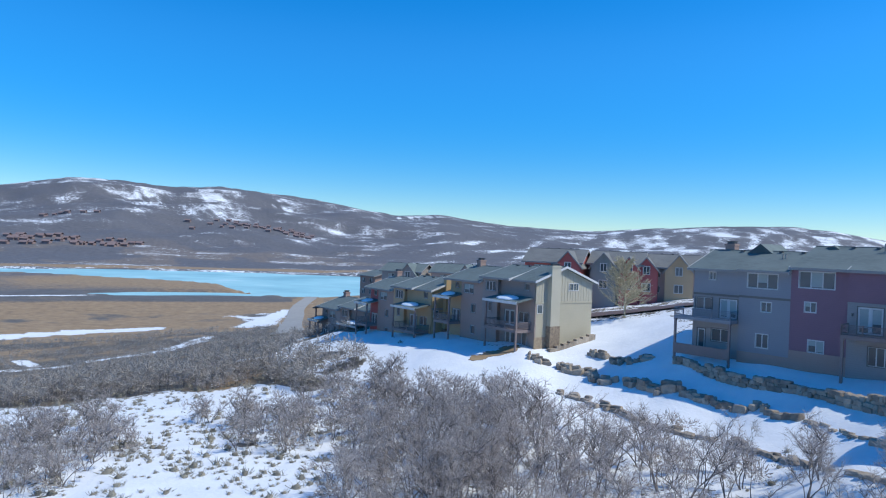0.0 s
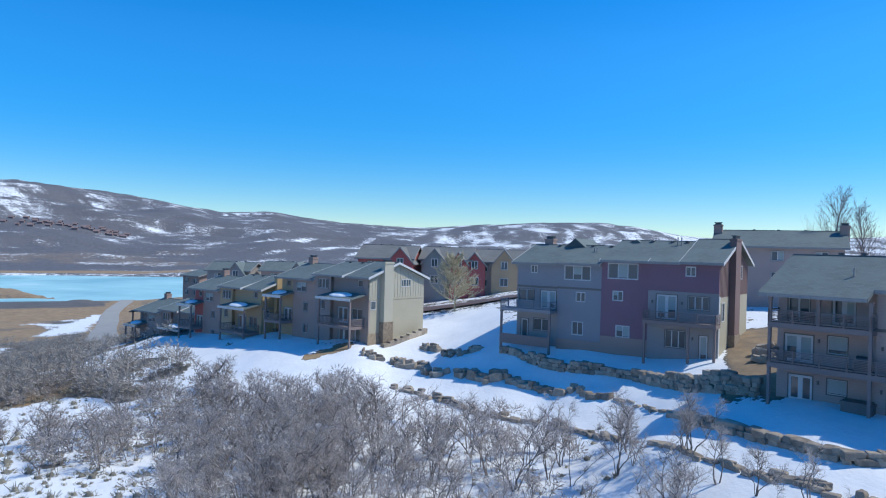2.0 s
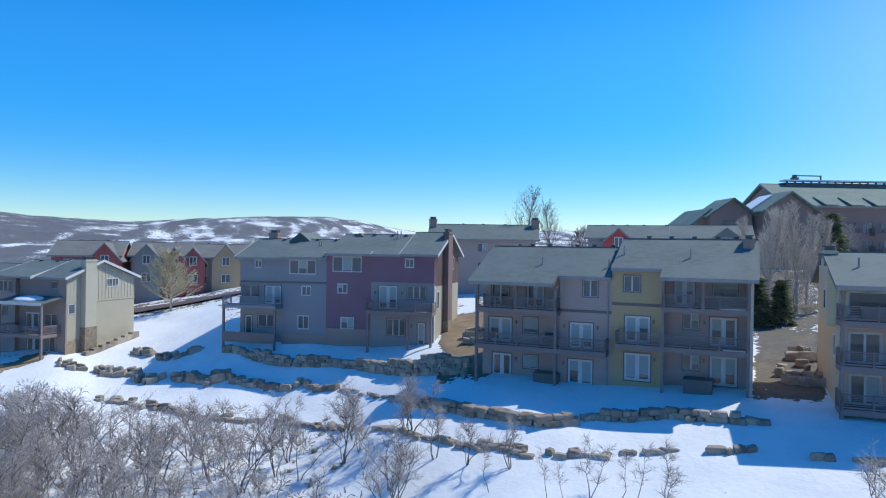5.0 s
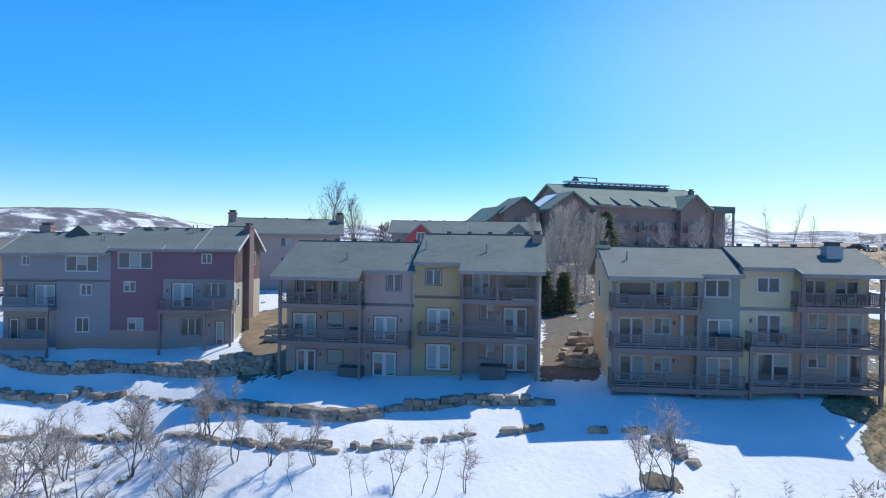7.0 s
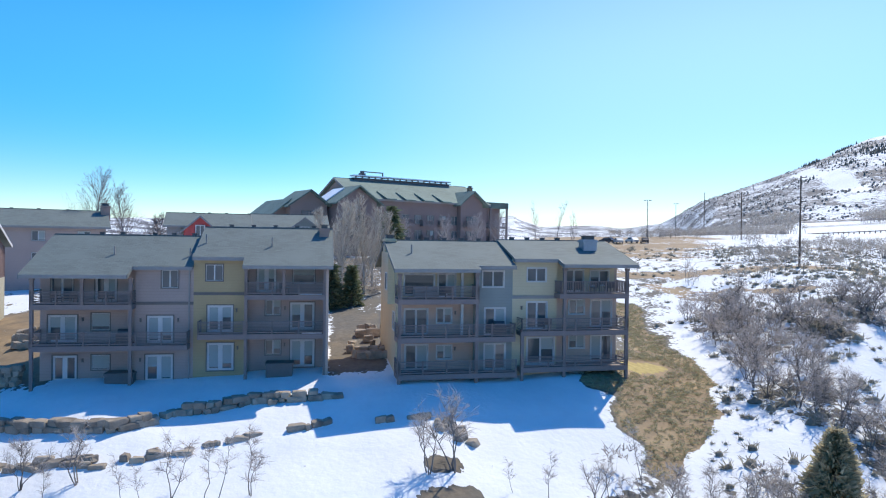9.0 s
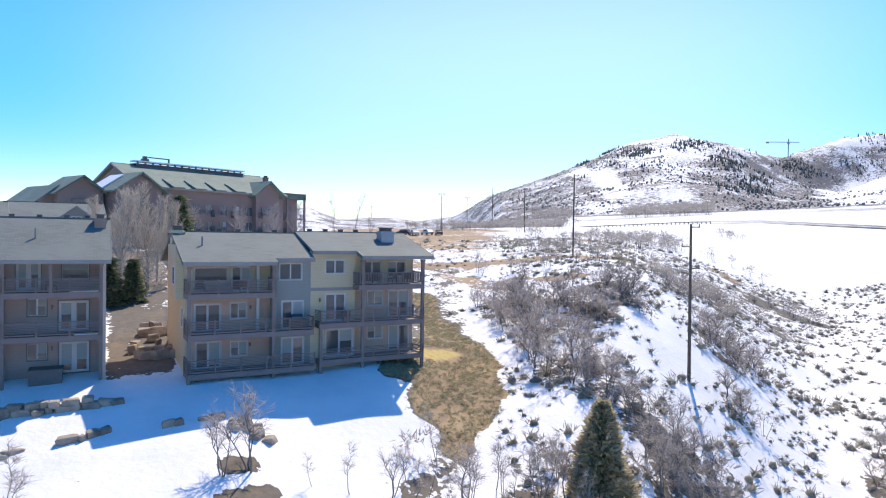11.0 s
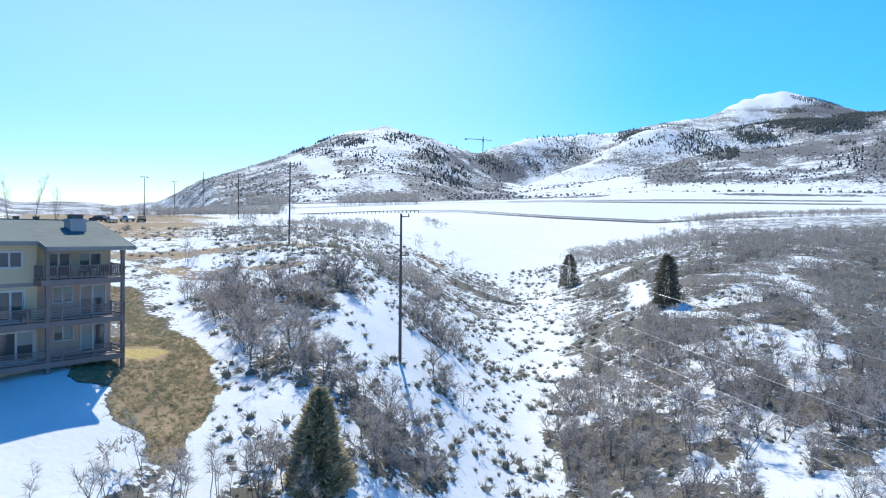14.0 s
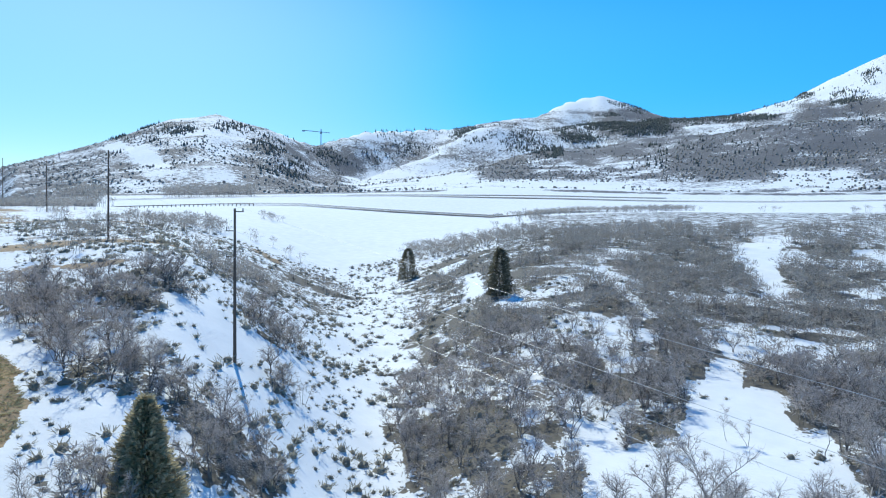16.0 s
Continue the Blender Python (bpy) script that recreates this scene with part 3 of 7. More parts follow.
    put(zone(131, 200, 190, 420, 2, 20), 0.5)
    put(zone(84, 105, 108, 116, 2, 3) + zone(84, 100, 165, 172, 2, 3), 0.2, 0.8)
    put(zone(98, 200, 330, 690, 3, 14), 0.97 - 0.2 * smooth(136, 146, deg))
    put(zone(88, 124, 640, 700, 2, 8) + zone(132, 165, 640, 665, 2, 6), 0.2 + 0.3 * n1, 0.3)
    # the hills, by bearing and angle above the eye
    e = np.degrees(np.arctan2(height(x, y) - EYE, r))
    n5 = fbm(x, y, 30, 4, 65)

    def side(b0, b1, e0, e1, soft_b=0.7, soft_e=0.25):
        return smooth(b0 - soft_b, b0 + soft_b, deg + 0.5 * n5) * (1 - smooth(b1 - soft_b, b1 + soft_b, deg + 0.5 * n5)) * smooth(e0 - soft_e, e0 + soft_e, e + 0.15 * n5) * (1 - smooth(e1 - soft_e, e1 + soft_e, e + 0.15 * n5)) * hill
    hill = smooth(86, 94, deg) * smooth(640, 720, r)
    put(hill, 0.54 + 0.18 * n2 + 0.14 * n5)
    put(side(88, 99.5, 0, 4.2), 0.4 + 0.2 * n5)
    put(side(102.6, 108.5, 5.6, 12, 1.2, 0.6), 0.66 + 0.2 * n5)
    put(side(100.5, 107, 4.0, 5.6, 1.2, 0.4), 0.56 + 0.25 * n5)
    put(side(100.5, 107, 3.1, 3.9), 0.75 + 0.3 * n5)
    put(side(108, 118.5, 2, 6.2, 1.5, 0.5), 0.33 + 0.2 * n5)
    put(side(115.5, 126, 6.75, 12, 1, 0.2), 0.68 + 0.2 * n5)
    put(side(117, 131, 2.6, 4.4, 1.5, 0.3), 0.78 + 0.25 * n5)
    put(smooth(0.75, 0.15, np.interp(deg, LAYER_B, SPUR) - e) * side(116, 128, 2, 12) * (r < 0.78 * np.interp(deg, CDIST_B, CDIST_R)), 0.75 + 0.2 * n5)
    put(side(127, 165, 3.7, 8.4, 1.2, 0.4) * (r < 0.6 * np.interp(deg, CDIST_B, CDIST_R)), 0.27 + 0.2 * n2 + 0.2 * n5)
    put(side(131, 142, 4.2, 5.9, 1.5, 0.5), 0.5 + 0.3 * n5)
    put(side(128, 143, 2.4, 3.9, 1.5, 0.4), 0.85 + 0.3 * n5)
    put(side(150, 155, 3.0, 4.6, 0.8, 0.4), 0.75 + 0.4 * n5)
    put(side(131, 138.8, 9.55, 13, 0.7, 0.2), 1.0)
    put(side(136.5, 143, 7.5, 9.7, 0.8, 0.2) * (1 - side(128, 138.8, 9.6, 13)), 0.3 + 0.2 * n5)
    put(side(143, 165, 8.2, 10, 1, 0.3), 0.3 + 0.3 * n5)
    put(side(149.5, 165, 9.6, 14, 1, 0.25) + side(146, 151, 8.7, 10.2, 1, 0.2), 0.92 + 0.12 * n5)
    put(run(SKI_RUN, x, y, 0.1), 1.0)
    left = (1 - smooth(70, 88, deg)) * smooth(760, 860, r)
    n3 = fbm(x, y, 46, 3, 63)
    lean = fbm(x * 0.75 - y * 0.3, x * 0.12 + y * 0.1, 24, 3, 64)
    put(left, 0.21 - 0.13 * (1 - smooth(1100, 1700, r)) + 0.19 * n2 + 0.32 * n3 + 0.06 * smooth(2200, 2900, r), 0.42 * smooth(-0.2, 0.4, n2 + 0.3 * n3) * (1 - smooth(1000, 1900, r)))
    for b0, b1, r0, r1, s in ((-19.8, -16.8, 1620, 2350, 0.5), (-24.4, -22.2, 1600, 2250, 0.55), (-31, -26, 2150, 2650, 0.42), (-18.6, -15.8, 1660, 1800, 0.45), (-20.6, -19.9, 1650, 1850, 0.45), (-13.8, -11.2, 1950, 2500, 0.4), (-3.6, -1.4, 2330, 2620, 0.6), (-13, -10.5, 1300, 1420, 0.4), (-6, -2, 1600, 1700, 0.45)):
        put(zone(b0, b1, r0, r1, 0.7, 60) * left, s + 0.22 * n3 + 0.2 * n1)
    put(zone(-5, 9, 1000, 1700, 1.5, 80) * left, 0.24 + 0.55 * lean)
    put(smooth(7, 11, deg) * left, 0.33 + 0.4 * lean + 0.15 * n3 + 0.25 * smooth(29, 34, deg))
    lawn = run([(61.2, 2.4, 58.6, 4.2, 1.5)], x, y, 0.15)
    return np.clip(snow, 0, 1), np.maximum(np.clip(dirt, 0, 0.9), lawn)

az_list = np.radians(np.concatenate([np.arange(-38, 162, 0.33), np.arange(165, 320, 4.0)]))
r_list = np.concatenate([[0.5, 6, 14], np.geomspace(20, 130, 165), np.geomspace(131, 4900, 180)])
_R, _A = np.meshgrid(r_list, az_list, indexing="ij")
GX, GY = _R * np.sin(_A), _R * np.cos(_A)
GZ = height(GX, GY)
g_snow, g_dirt = cover(GX, GY)
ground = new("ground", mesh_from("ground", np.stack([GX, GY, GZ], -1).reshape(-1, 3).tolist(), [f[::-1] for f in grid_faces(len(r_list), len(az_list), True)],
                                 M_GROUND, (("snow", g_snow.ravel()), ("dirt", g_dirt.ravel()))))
tagged(ground, "snow patched hillside with dry grass, brush and far mountains", "ground", kind="structure")
_la = np.radians(np.arange(-62, 10, 1.0))
_v = [(r * math.sin(a), r * math.cos(a), -24.0) for r in (370, 560, 780) for a in _la]
water = new("water", mesh_from("water", _v, [f[::-1] for f in grid_faces(3, len(_la), False)], M_ICE))
tagged(water, "pale blue half frozen reservoir in the valley", "lake", kind="structure")

# ---- building helpers ----
def box(bm, x0, x1, y0, y1, z0, z1):
    v = [bm.verts.new((x, y, z)) for z in (z0, z1) for y in (y0, y1) for x in (x0, x1)]
    for f in ((0, 2, 3, 1), (4, 5, 7, 6), (0, 1, 5, 4), (1, 3, 7, 5), (3, 2, 6, 7), (2, 0, 4, 6)):
        bm.faces.new([v[i] for i in f])


def boxes(*items):
    bm = bmesh.new()
    for b in items:
        box(bm, *b)
    return bm


def prism(bm, outline, axis, a, b):
    """A flat outline of (p, q) pushed along an axis from a to b: along x it lies in y, z; along y in x, z."""
    put = (lambda p, q, s: (s, p, q)) if axis == "x" else (lambda p, q, s: (p, s, q))
    lo, hi = [bm.verts.new(put(p, q, a)) for p, q in outline], [bm.verts.new(put(p, q, b)) for p, q in outline]
    n = len(outline)
    bm.faces.new(lo), bm.faces.new(hi[::-1])
    for i in range(n):
        bm.faces.new((lo[i], hi[i], hi[(i + 1) % n], lo[(i + 1) % n]))
    bmesh.ops.recalc_face_normals(bm, faces=bm.faces[:])


def part(name, bm, mat, parent, label="", at=None):
    me = bpy.data.meshes.new(name)
    bm.to_mesh(me)
    bm.free()
    me.materials.append(mat)
    ob = new(name, me)
    ob.parent = parent
    if at is not None:
        ob.matrix_basis = at
    if label:
        tagged(ob, label)
    return ob


def thing(name, at, label, category, group=""):
    ob = new(name)
    ob.matrix_basis = at
    return tagged(ob, label, category, group)


def site(x, y, dx, dy, z=0.0):
    """Pose with x along a front from its left end, y away from the valley, z up."""
    d = Vector((dx, dy, 0)).normalized()
    return Matrix(((d.x, -d.y, 0, x), (d.y, d.x, 0, y), (0, 0, 1, z), (0, 0, 0, 1)))


def panel(h, u0, u1, y, z0, z1, mat, holes=(), deep=0.2):
    """An upright wall facing the valley, with openings right through it."""
    us = sorted({u0, u1, *[v for o in holes for v in o[:2] if u0 < v < u1]})
    zs = sorted({z0, z1, *[v for o in holes for v in o[2:4] if z0 < v < z1]})
    bm = bmesh.new()
    grid = [[[bm.verts.new((u, yy, z)) for z in zs] for u in us] for yy in (y, y + deep)]
    nu, nz = len(us) - 1, len(zs) - 1

    def solid(i, j):
        if not (0 <= i < nu and 0 <= j < nz):
            return False
        mu, mz = (us[i] + us[i + 1]) / 2, (zs[j] + zs[j + 1]) / 2
        return not any(o[0] < mu < o[1] and o[2] < mz < o[3] for o in holes)
    f, b = grid
    for i in range(nu):
        for j in range(nz):
            if not solid(i, j):
                continue
            bm.faces.new((f[i][j], f[i + 1][j], f[i + 1][j + 1], f[i][j + 1]))
            bm.faces.new((b[i][j], b[i][j + 1], b[i + 1][j + 1], b[i + 1][j]))
            if not solid(i - 1, j):
                bm.faces.new((f[i][j], f[i][j + 1], b[i][j + 1], b[i][j]))
            if not solid(i + 1, j):
                bm.faces.new((f[i + 1][j], b[i + 1][j], b[i + 1][j + 1], f[i + 1][j + 1]))
            if not solid(i, j - 1):
                bm.faces.new((f[i][j], b[i][j], b[i + 1][j], f[i + 1][j]))
            if not solid(i, j + 1):
                bm.faces.new((f[i][j + 1], f[i + 1][j + 1], b[i + 1][j + 1], b[i][j + 1]))
    bmesh.ops.delete(bm, geom=[v for v in bm.verts if not v.link_faces], context='VERTS')
    return part("wall", bm, mat, h)


def window(h, u0, u1, z0, z1, y, lites=2, frame=M_WHITE, trim=None, blind=None, name="window", wide=0.05):
    """A window or glazed door in an opening: casing, sashes, panes, and a blind behind some of them."""
    w = 0.07
    items = [(u0 - w, u1 + w, y - 0.05, y + 0.03, z1, z1 + w), (u0 - w, u1 + w, y - 0.06, y + 0.03, z0 - w, z0), (u0 - w, u0, y - 0.05, y + 0.03, z0, z1), (u1, u1 + w, y - 0.05, y + 0.03, z0, z1)]
    win = part(name, boxes(*items), trim or frame, h)
    s = wide
    step = (u1 - u0) / lites
    for i in range(lites):
        a, b = u0 + i * step, u0 + (i + 1) * step
        part("sash", boxes((a, b, y + 0.03, y + 0.09, z1 - s, z1), (a, b, y + 0.03, y + 0.09, z0, z0 + s), (a, a + s, y + 0.03, y + 0.09, z0 + s, z1 - s), (b - s, b, y + 0.03, y + 0.09, z0 + s, z1 - s)), frame, win)
        part("pane", boxes((a + s, b - s, y + 0.05, y + 0.065, z0 + s, z1 - s)), M_GLASS, win)
        if blind and i in blind:
            drop = (0.45, 0.62, 0.8, 0.95)[int(u0 * 7 + z0 * 5 + 3 * i) % 4]
            part("blind", boxes((a + s + 0.01, b - s - 0.01, y + 0.044, y + 0.049, z1 - s - (z1 - z0 - 2 * s) * drop, z1 - s - 0.01)), M_BLIND, win)
    return win


def front(h, u0, u1, y, z0, z1, mat, openings=(), trim=None, frame=M_WHITE):
    """A wall with its windows (w1, w2, w3), French doors (fd), sliding doors (sl) and doors (dr)."""
    panel(h, u0, u1, y, z0, z1, mat, [o[1:5] for o in openings])
    for kind, a, b, c, d, *rest in openings:
        n = {"w1": 1, "w2": 2, "w3": 3, "fd": 2, "sl": 2, "dr": 1}[kind]
        window(h, a, b, c, d, y, n, frame, trim, rest[0] if rest else None, "window" if kind[0] == "w" else "door", {"fd": 0.17, "dr": 0.14, "sl": 0.07}.get(kind, 0.05))


def balcony(h, u0, u1, y0, y1, z, sides="lr", mat=M_TIMBER, rail=0.95, balusters=False, label=""):
    """A deck with its rim boards and rails."""
    d = part("balcony", boxes((u0, u1, y0 + 0.05, y1, z - 0.06, z), (u0, u1, y0, y0 + 0.05, z - 0.36, z + 0.02), (u0, u0 + 0.05, y0 + 0.05, y1, z - 0.36, z - 0.06), (u1 - 0.05, u1, y0 + 0.05, y1, z - 0.36, z - 0.06)), mat, h, label)
    runs = [((u0, u1), "f")] + [((y0, y1), s) for s in sides]
    for (a, b), side in runs:
        def bar(p, q, lo, hi, t=0.05, name="rail"):
            if side == "f":
                e = (p, q, y0, y0 + t, lo, hi)
            elif side == "l":
                e = (u0, u0 + t, p, q, lo, hi)
            else:
                e = (u1 - t, u1, p, q, lo, hi)
            part(name, boxes(e), mat, d)
        bar(a, b, z + rail - 0.06, z + rail, 0.1)
        bar(a, b, z + 0.1, z + 0.18)
        if balusters:
            n = max(2, int((b - a) / 0.13))
            for i in range(1, n):
                c = a + (b - a) * i / n
                bar(c - 0.018, c + 0.018, z + 0.18, z + rail - 0.06, 0.036, "baluster")
        else:
            for f in (0.27, 0.38, 0.49, 0.60, 0.71, 0.8):
                bar(a, b, z + f, z + f + 0.035, 0.03, "slat")
        n = max(1, round((b - a) / 1.9))
        for i in range(n + 1):
            c = a + 0.05 + (b - a - 0.1) * i / n
            bar(c - 0.05, c + 0.05, z + 0.003, z + rail + 0.04, 0.1, "rail_post")
    return d


def post(h, u, y, z0, z1, s=0.22, mat=M_TIMBER):
    return part("post", boxes((u - s / 2, u + s / 2, y, y + s, z0, z1), (u - s / 2 - 0.04, u + s / 2 + 0.04, y - 0.04, y + s + 0.04, z1 - 0.18, z1)), mat, h)


M_FASCIA = plain("eave_board", (0.17, 0.19, 0.183), 0.6)


def gable_roof(h, u0, u1, y_eave, z_eave, y_ridge, z_ridge, y_back, z_back, mat=M_ROOF, thick=0.2, fascia=M_WHITE, rakes="lr", cut_l=None, cut_r=None, name="roof"):
    """A pitched roof whose ridge runs along the front, with fascia and rake boards and a ridge cap."""
    bm = bmesh.new()
    prism(bm, [(y_eave, z_eave), (y_ridge, z_ridge), (y_back, z_back), (y_back, z_back - thick), (y_ridge, z_ridge - thick), (y_eave, z_eave - thick)], "x", u0, u1)
    r = part(name, bm, mat, h)
    part("fascia", boxes((u0, u1, y_eave - 0.04, y_eave - 0.003, z_eave - thick - 0.06, z_eave - 0.01)), M_TRIM, r)
    for side in rakes:
        a, b = (u0 - 0.045, u0 - 0.003) if side == "l" else (u1 + 0.003, u1 + 0.045)
        bm = bmesh.new()
        cut = cut_l if side == "l" else cut_r
        if cut is None:
            edge = [(y_eave, z_eave), (y_ridge, z_ridge), (y_back, z_back)]
        else:
            edge = [(y_eave, z_eave), (cut, z_eave + (z_ridge - z_eave) * (cut - y_eave) / (y_ridge - y_eave))]
        prism(bm, [(p, q + 0.02) for p, q in edge] + [(p, q - thick - 0.08) for p, q in edge[::-1]], "x", a, b)
        part("rake_board", bm, fascia, r)
    part("ridge_cap", boxes((u0, u1, y_ridge - 0.12, y_ridge + 0.12, z_ridge - 0.03, z_ridge + 0.03)), mat, r)
    return r


def gable_wall(h, u, y0, y1, z0, z_front, z_ridge, y_ridge, z_back, mat, side="r", deep=0.2, holes=()):
    """An end wall up to the roof's slope."""
    a, b = (u - deep, u) if side == "r" else (u, u + deep)
    bm = bmesh.new()
    prism(bm, [(y0, z0), (y1, z0), (y1, z_back), (y_ridge, z_ridge), (y0, z_front)], "x", a, b)
    return part("wall", bm, mat, h)


def side_window(h, u, y0, y1, z0, z1, out=1, lites=2, frame=M_WHITE):
    """A window on an end wall; out is the way it faces along the front."""
    a, b = (u + 0.003, u + 0.05) if out > 0 else (u - 0.05, u - 0.003)
    c, d = (u + 0.003, u + 0.02) if out > 0 else (u - 0.02, u - 0.003)
    w = 0.08
    win = part("window", boxes((a, b, y0 - w, y1 + w, z1, z1 + w), (a, b, y0 - w, y1 + w, z0 - w, z0), (a, b, y0 - w, y0, z0, z1), (a, b, y1, y1 + w, z0, z1),
                               *[(a, b, y0 + (y1 - y0) * i / lites - 0.03, y0 + (y1 - y0) * i / lites + 0.03, z0, z1) for i in range(1, lites)]), frame, h)
    for i in range(lites):
        p, q = y0 + (y1 - y0) * i / lites, y0 + (y1 - y0) * (i + 1) / lites
        part("pane", boxes((c, d, p + (0.03 if i else 0), q - (0.03 if i < lites - 1 else 0), z0, z1)), M_GLASS, win)


def battens(h, u, y0, y1, z0, slope, mat, out=1, gap=0.4):
    """Upright strips on an end wall; slope(y) gives the top."""
    n = int((y1 - y0) / gap)
    a, b = (u + 0.002, u + 0.035) if out > 0 else (u - 0.035, u - 0.002)
    for i in range(n + 1):
        y = y0 + (y1 - y0) * i / n
        part("batten", boxes((a, b, y - 0.04, y + 0.04, z0, slope(y))), mat, h)


def roof_vents(h, us, y, z, pipe=()):
    for u in us:
        part("roof_vent", boxes((u - 0.16, u + 0.16, y - 0.16, y + 0.16, z - 0.15, z + 0.12), (u - 0.2, u + 0.2, y - 0.2, y + 0.2, z + 0.12, z + 0.17)), M_METAL, h)
    for u, yy, zz in pipe:
        part("vent_pipe", boxes((u - 0.05, u + 0.05, yy - 0.05, yy + 0.05, zz - 0.3, zz + 0.6)), M_TRIM, h)


def chimney(h, u0, u1, y0, y1, z0, z1, mat, cap=M_METAL):
    c = part("chimney", boxes((u0, u1, y0, y1, z0, z1), (u0 - 0.08, u1 + 0.08, y0 - 0.08, y1 + 0.08, z1 - 0.22, z1 - 0.06)), mat, h)
    part("chimney_cap", boxes((u0 + 0.15, u1 - 0.15, y0 + 0.15, y1 - 0.15, z1, z1 + 0.25), (u0 + 0.05, u1 - 0.05, y0 + 0.05, y1 - 0.05, z1 + 0.25, z1 + 0.31)), cap, c)


def lantern(h, u, y, z):
    """A wall lamp, unlit by day."""
    part("wall_lamp", boxes((u - 0.05, u + 0.05, y - 0.14, y - 0.002, z, z + 0.22), (u - 0.07, u + 0.07, y - 0.16, y - 0.002, z + 0.22, z + 0.26)), M_DARKTRIM, h)

# ---- the townhouses above the snow terrace ----
def townhouse_ochre():
    h = thing("townhouse", site(35.1, 43.0, 0.49, -0.872) @ Matrix.Diagonal((0.965, 1, 1, 1)), "taupe and ochre three storey townhouse with stacked balconies", "house", "townhouses along the slope")
    dark = M_DARKTRIM
    front(h, 0.2, 6.9, 1.9, -1.5, 8.9, M_TAUPE, [("sl", 0.75, 2.3, 6.32, 8.15), ("fd", 3.85, 5.4, 6.32, 8.2, (1,)), ("fd", 0.55, 2.6, 3.37, 5.35, (0, 1)), ("w1", 3.6, 4.9, 4.22, 5.47, (0,)),
                                                 ("fd", 0.9, 2.6, 0.55, 2.4), ("w1", 3.62, 4.92, 1.33, 2.41, (0,))], dark)
    front(h, 6.9, 11.1, 1.2, -1.5, 9.15, M_TAUPE, [("w2", 8.78, 9.97, 7.39, 8.7), ("fd", 7.75, 9.65, 3.37, 5.35, (0, 1)), ("fd", 7.65, 9.65, 0.55, 2.5, (0, 1))], dark)
    front(h, 11.1, 15.0, 1.2, -1.5, 9.85, M_OCHRE, [("w2", 12.0, 13.25, 7.93, 9.12), ("fd", 12.12, 14.03, 4.12, 6.1, (0, 1)), ("fd", 12.11, 14.1, 1.25, 3.3, (0, 1))], dark)
    front(h, 15.0, 21.1, 1.9, -1.5, 9.6, M_TAUPE, [("fd", 15.7, 17.2, 7.02, 8.95, (0, 1)), ("w1", 18.5, 20.2, 7.7, 8.9, (0,)), ("w2", 16.4, 17.55, 5.27, 6.44, (1,)), ("fd", 18.3, 20.2, 4.16, 6.25, (0,)),
                                                   ("w2", 16.4, 17.6, 2.27, 3.4, (1,)), ("fd", 18.33, 20.24, 1.3, 3.42, (0, 1))], dark)
    part("wall", boxes((6.9, 7.1, 1.4, 1.9, -1.5, 9.1)), M_TAUPE, h)
    part("wall", boxes((14.8, 15.0, 1.4, 1.9, -1.5, 9.7)), M_TAUPE, h)
    gable_wall(h, 0.0, 1.9, 11.9, -1.5, 8.9, 10.9, 6.0, 8.3, M_TAUPE, "l")
    gable_wall(h, 21.3, 0.0, 11.9, -1.5, 8.9, 11.6, 6.0, 9.0, M_RUST, "r")
    part("wall", boxes((0.2, 21.1, 11.7, 11.9, -1.5, 8.3)), M_TAUPE, h)
    for z, a, b in ((6.25, 6.92, 11.1), (6.95, 11.1, 15.0)):
        part("band_board", boxes((a, b, 1.16, 1.197, z - 0.1, z + 0.12)), M_DARKTRIM, h)
    gable_roof(h, -0.5, 6.75, -0.55, 8.4, 6.0, 11.26, 12.4, 8.4, rakes="lr", cut_r=0.8, fascia=M_FASCIA)
    gable_roof(h, 6.75, 11.1, 0.75, 8.97, 6.0, 11.26, 12.4, 8.4, rakes="", fascia=M_FASCIA)
    gable_roof(h, 11.1, 14.9, 0.7, 9.7, 6.0, 12.0, 12.4, 9.15, rakes="l", cut_l=1.3, fascia=M_FASCIA)
    gable_roof(h, 14.9, 21.6, -0.55, 9.15, 6.0, 12.0, 12.4, 9.15, rakes="r", fascia=M_FASCIA)
    balcony(h, 0.0, 6.95, 0.0, 1.9, 6.25, "lr")
    balcony(h, 0.0, 10.9, 0.0, 1.9, 3.32, "lr")
    balcony(h, 15.0, 21.1, 0.0, 1.9, 6.95, "l")
    balcony(h, 11.6, 15.0, 0.0, 1.2, 4.06, "l")
    balcony(h, 15.02, 21.1, 0.0, 1.9, 4.06, "")
    for u in (0.12, 6.85):
        post(h, u, 0.03, -1.0, 8.15)
    post(h, 3.5, 0.03, 5.9, 8.15)
    for u in (15.1, 21.0):
        post(h, u, 0.03, -1.0, 8.9)
    post(h, 17.9, 0.03, 6.6, 8.9)
    part("downspout", boxes((10.75, 10.85, 1.08, 1.17, 0.5, 8.9)), M_TRIM, h)
    part("hot_tub_cover", boxes((5.0, 7.0, 0.4, 1.7, 0.0, 1.15), (4.95, 7.05, 0.35, 1.75, 1.15, 1.3)), M_DARKTRIM, h)
    part("hot_tub_cover", boxes((16.6, 18.6, 0.3, 1.7, 0.6, 1.7), (16.55, 18.65, 0.25, 1.75, 1.7, 1.85)), M_DARKTRIM, h)
    chimney(h, 20.5, 21.3, 4.4, 5.6, 9.5, 12.0, M_BROWN)
    roof_vents(h, (3.0, 4.6, 7.1, 8.6, 10.2), 6.2, 11.3, [(5.0, 2.6, 9.8), (10.6, 2.4, 9.7)])
    roof_vents(h, (13.2, 15.0, 16.8, 18.6, 20.0), 6.2, 12.05, [(16.8, 2.6, 10.6), (11.7, 3.0, 10.8)])
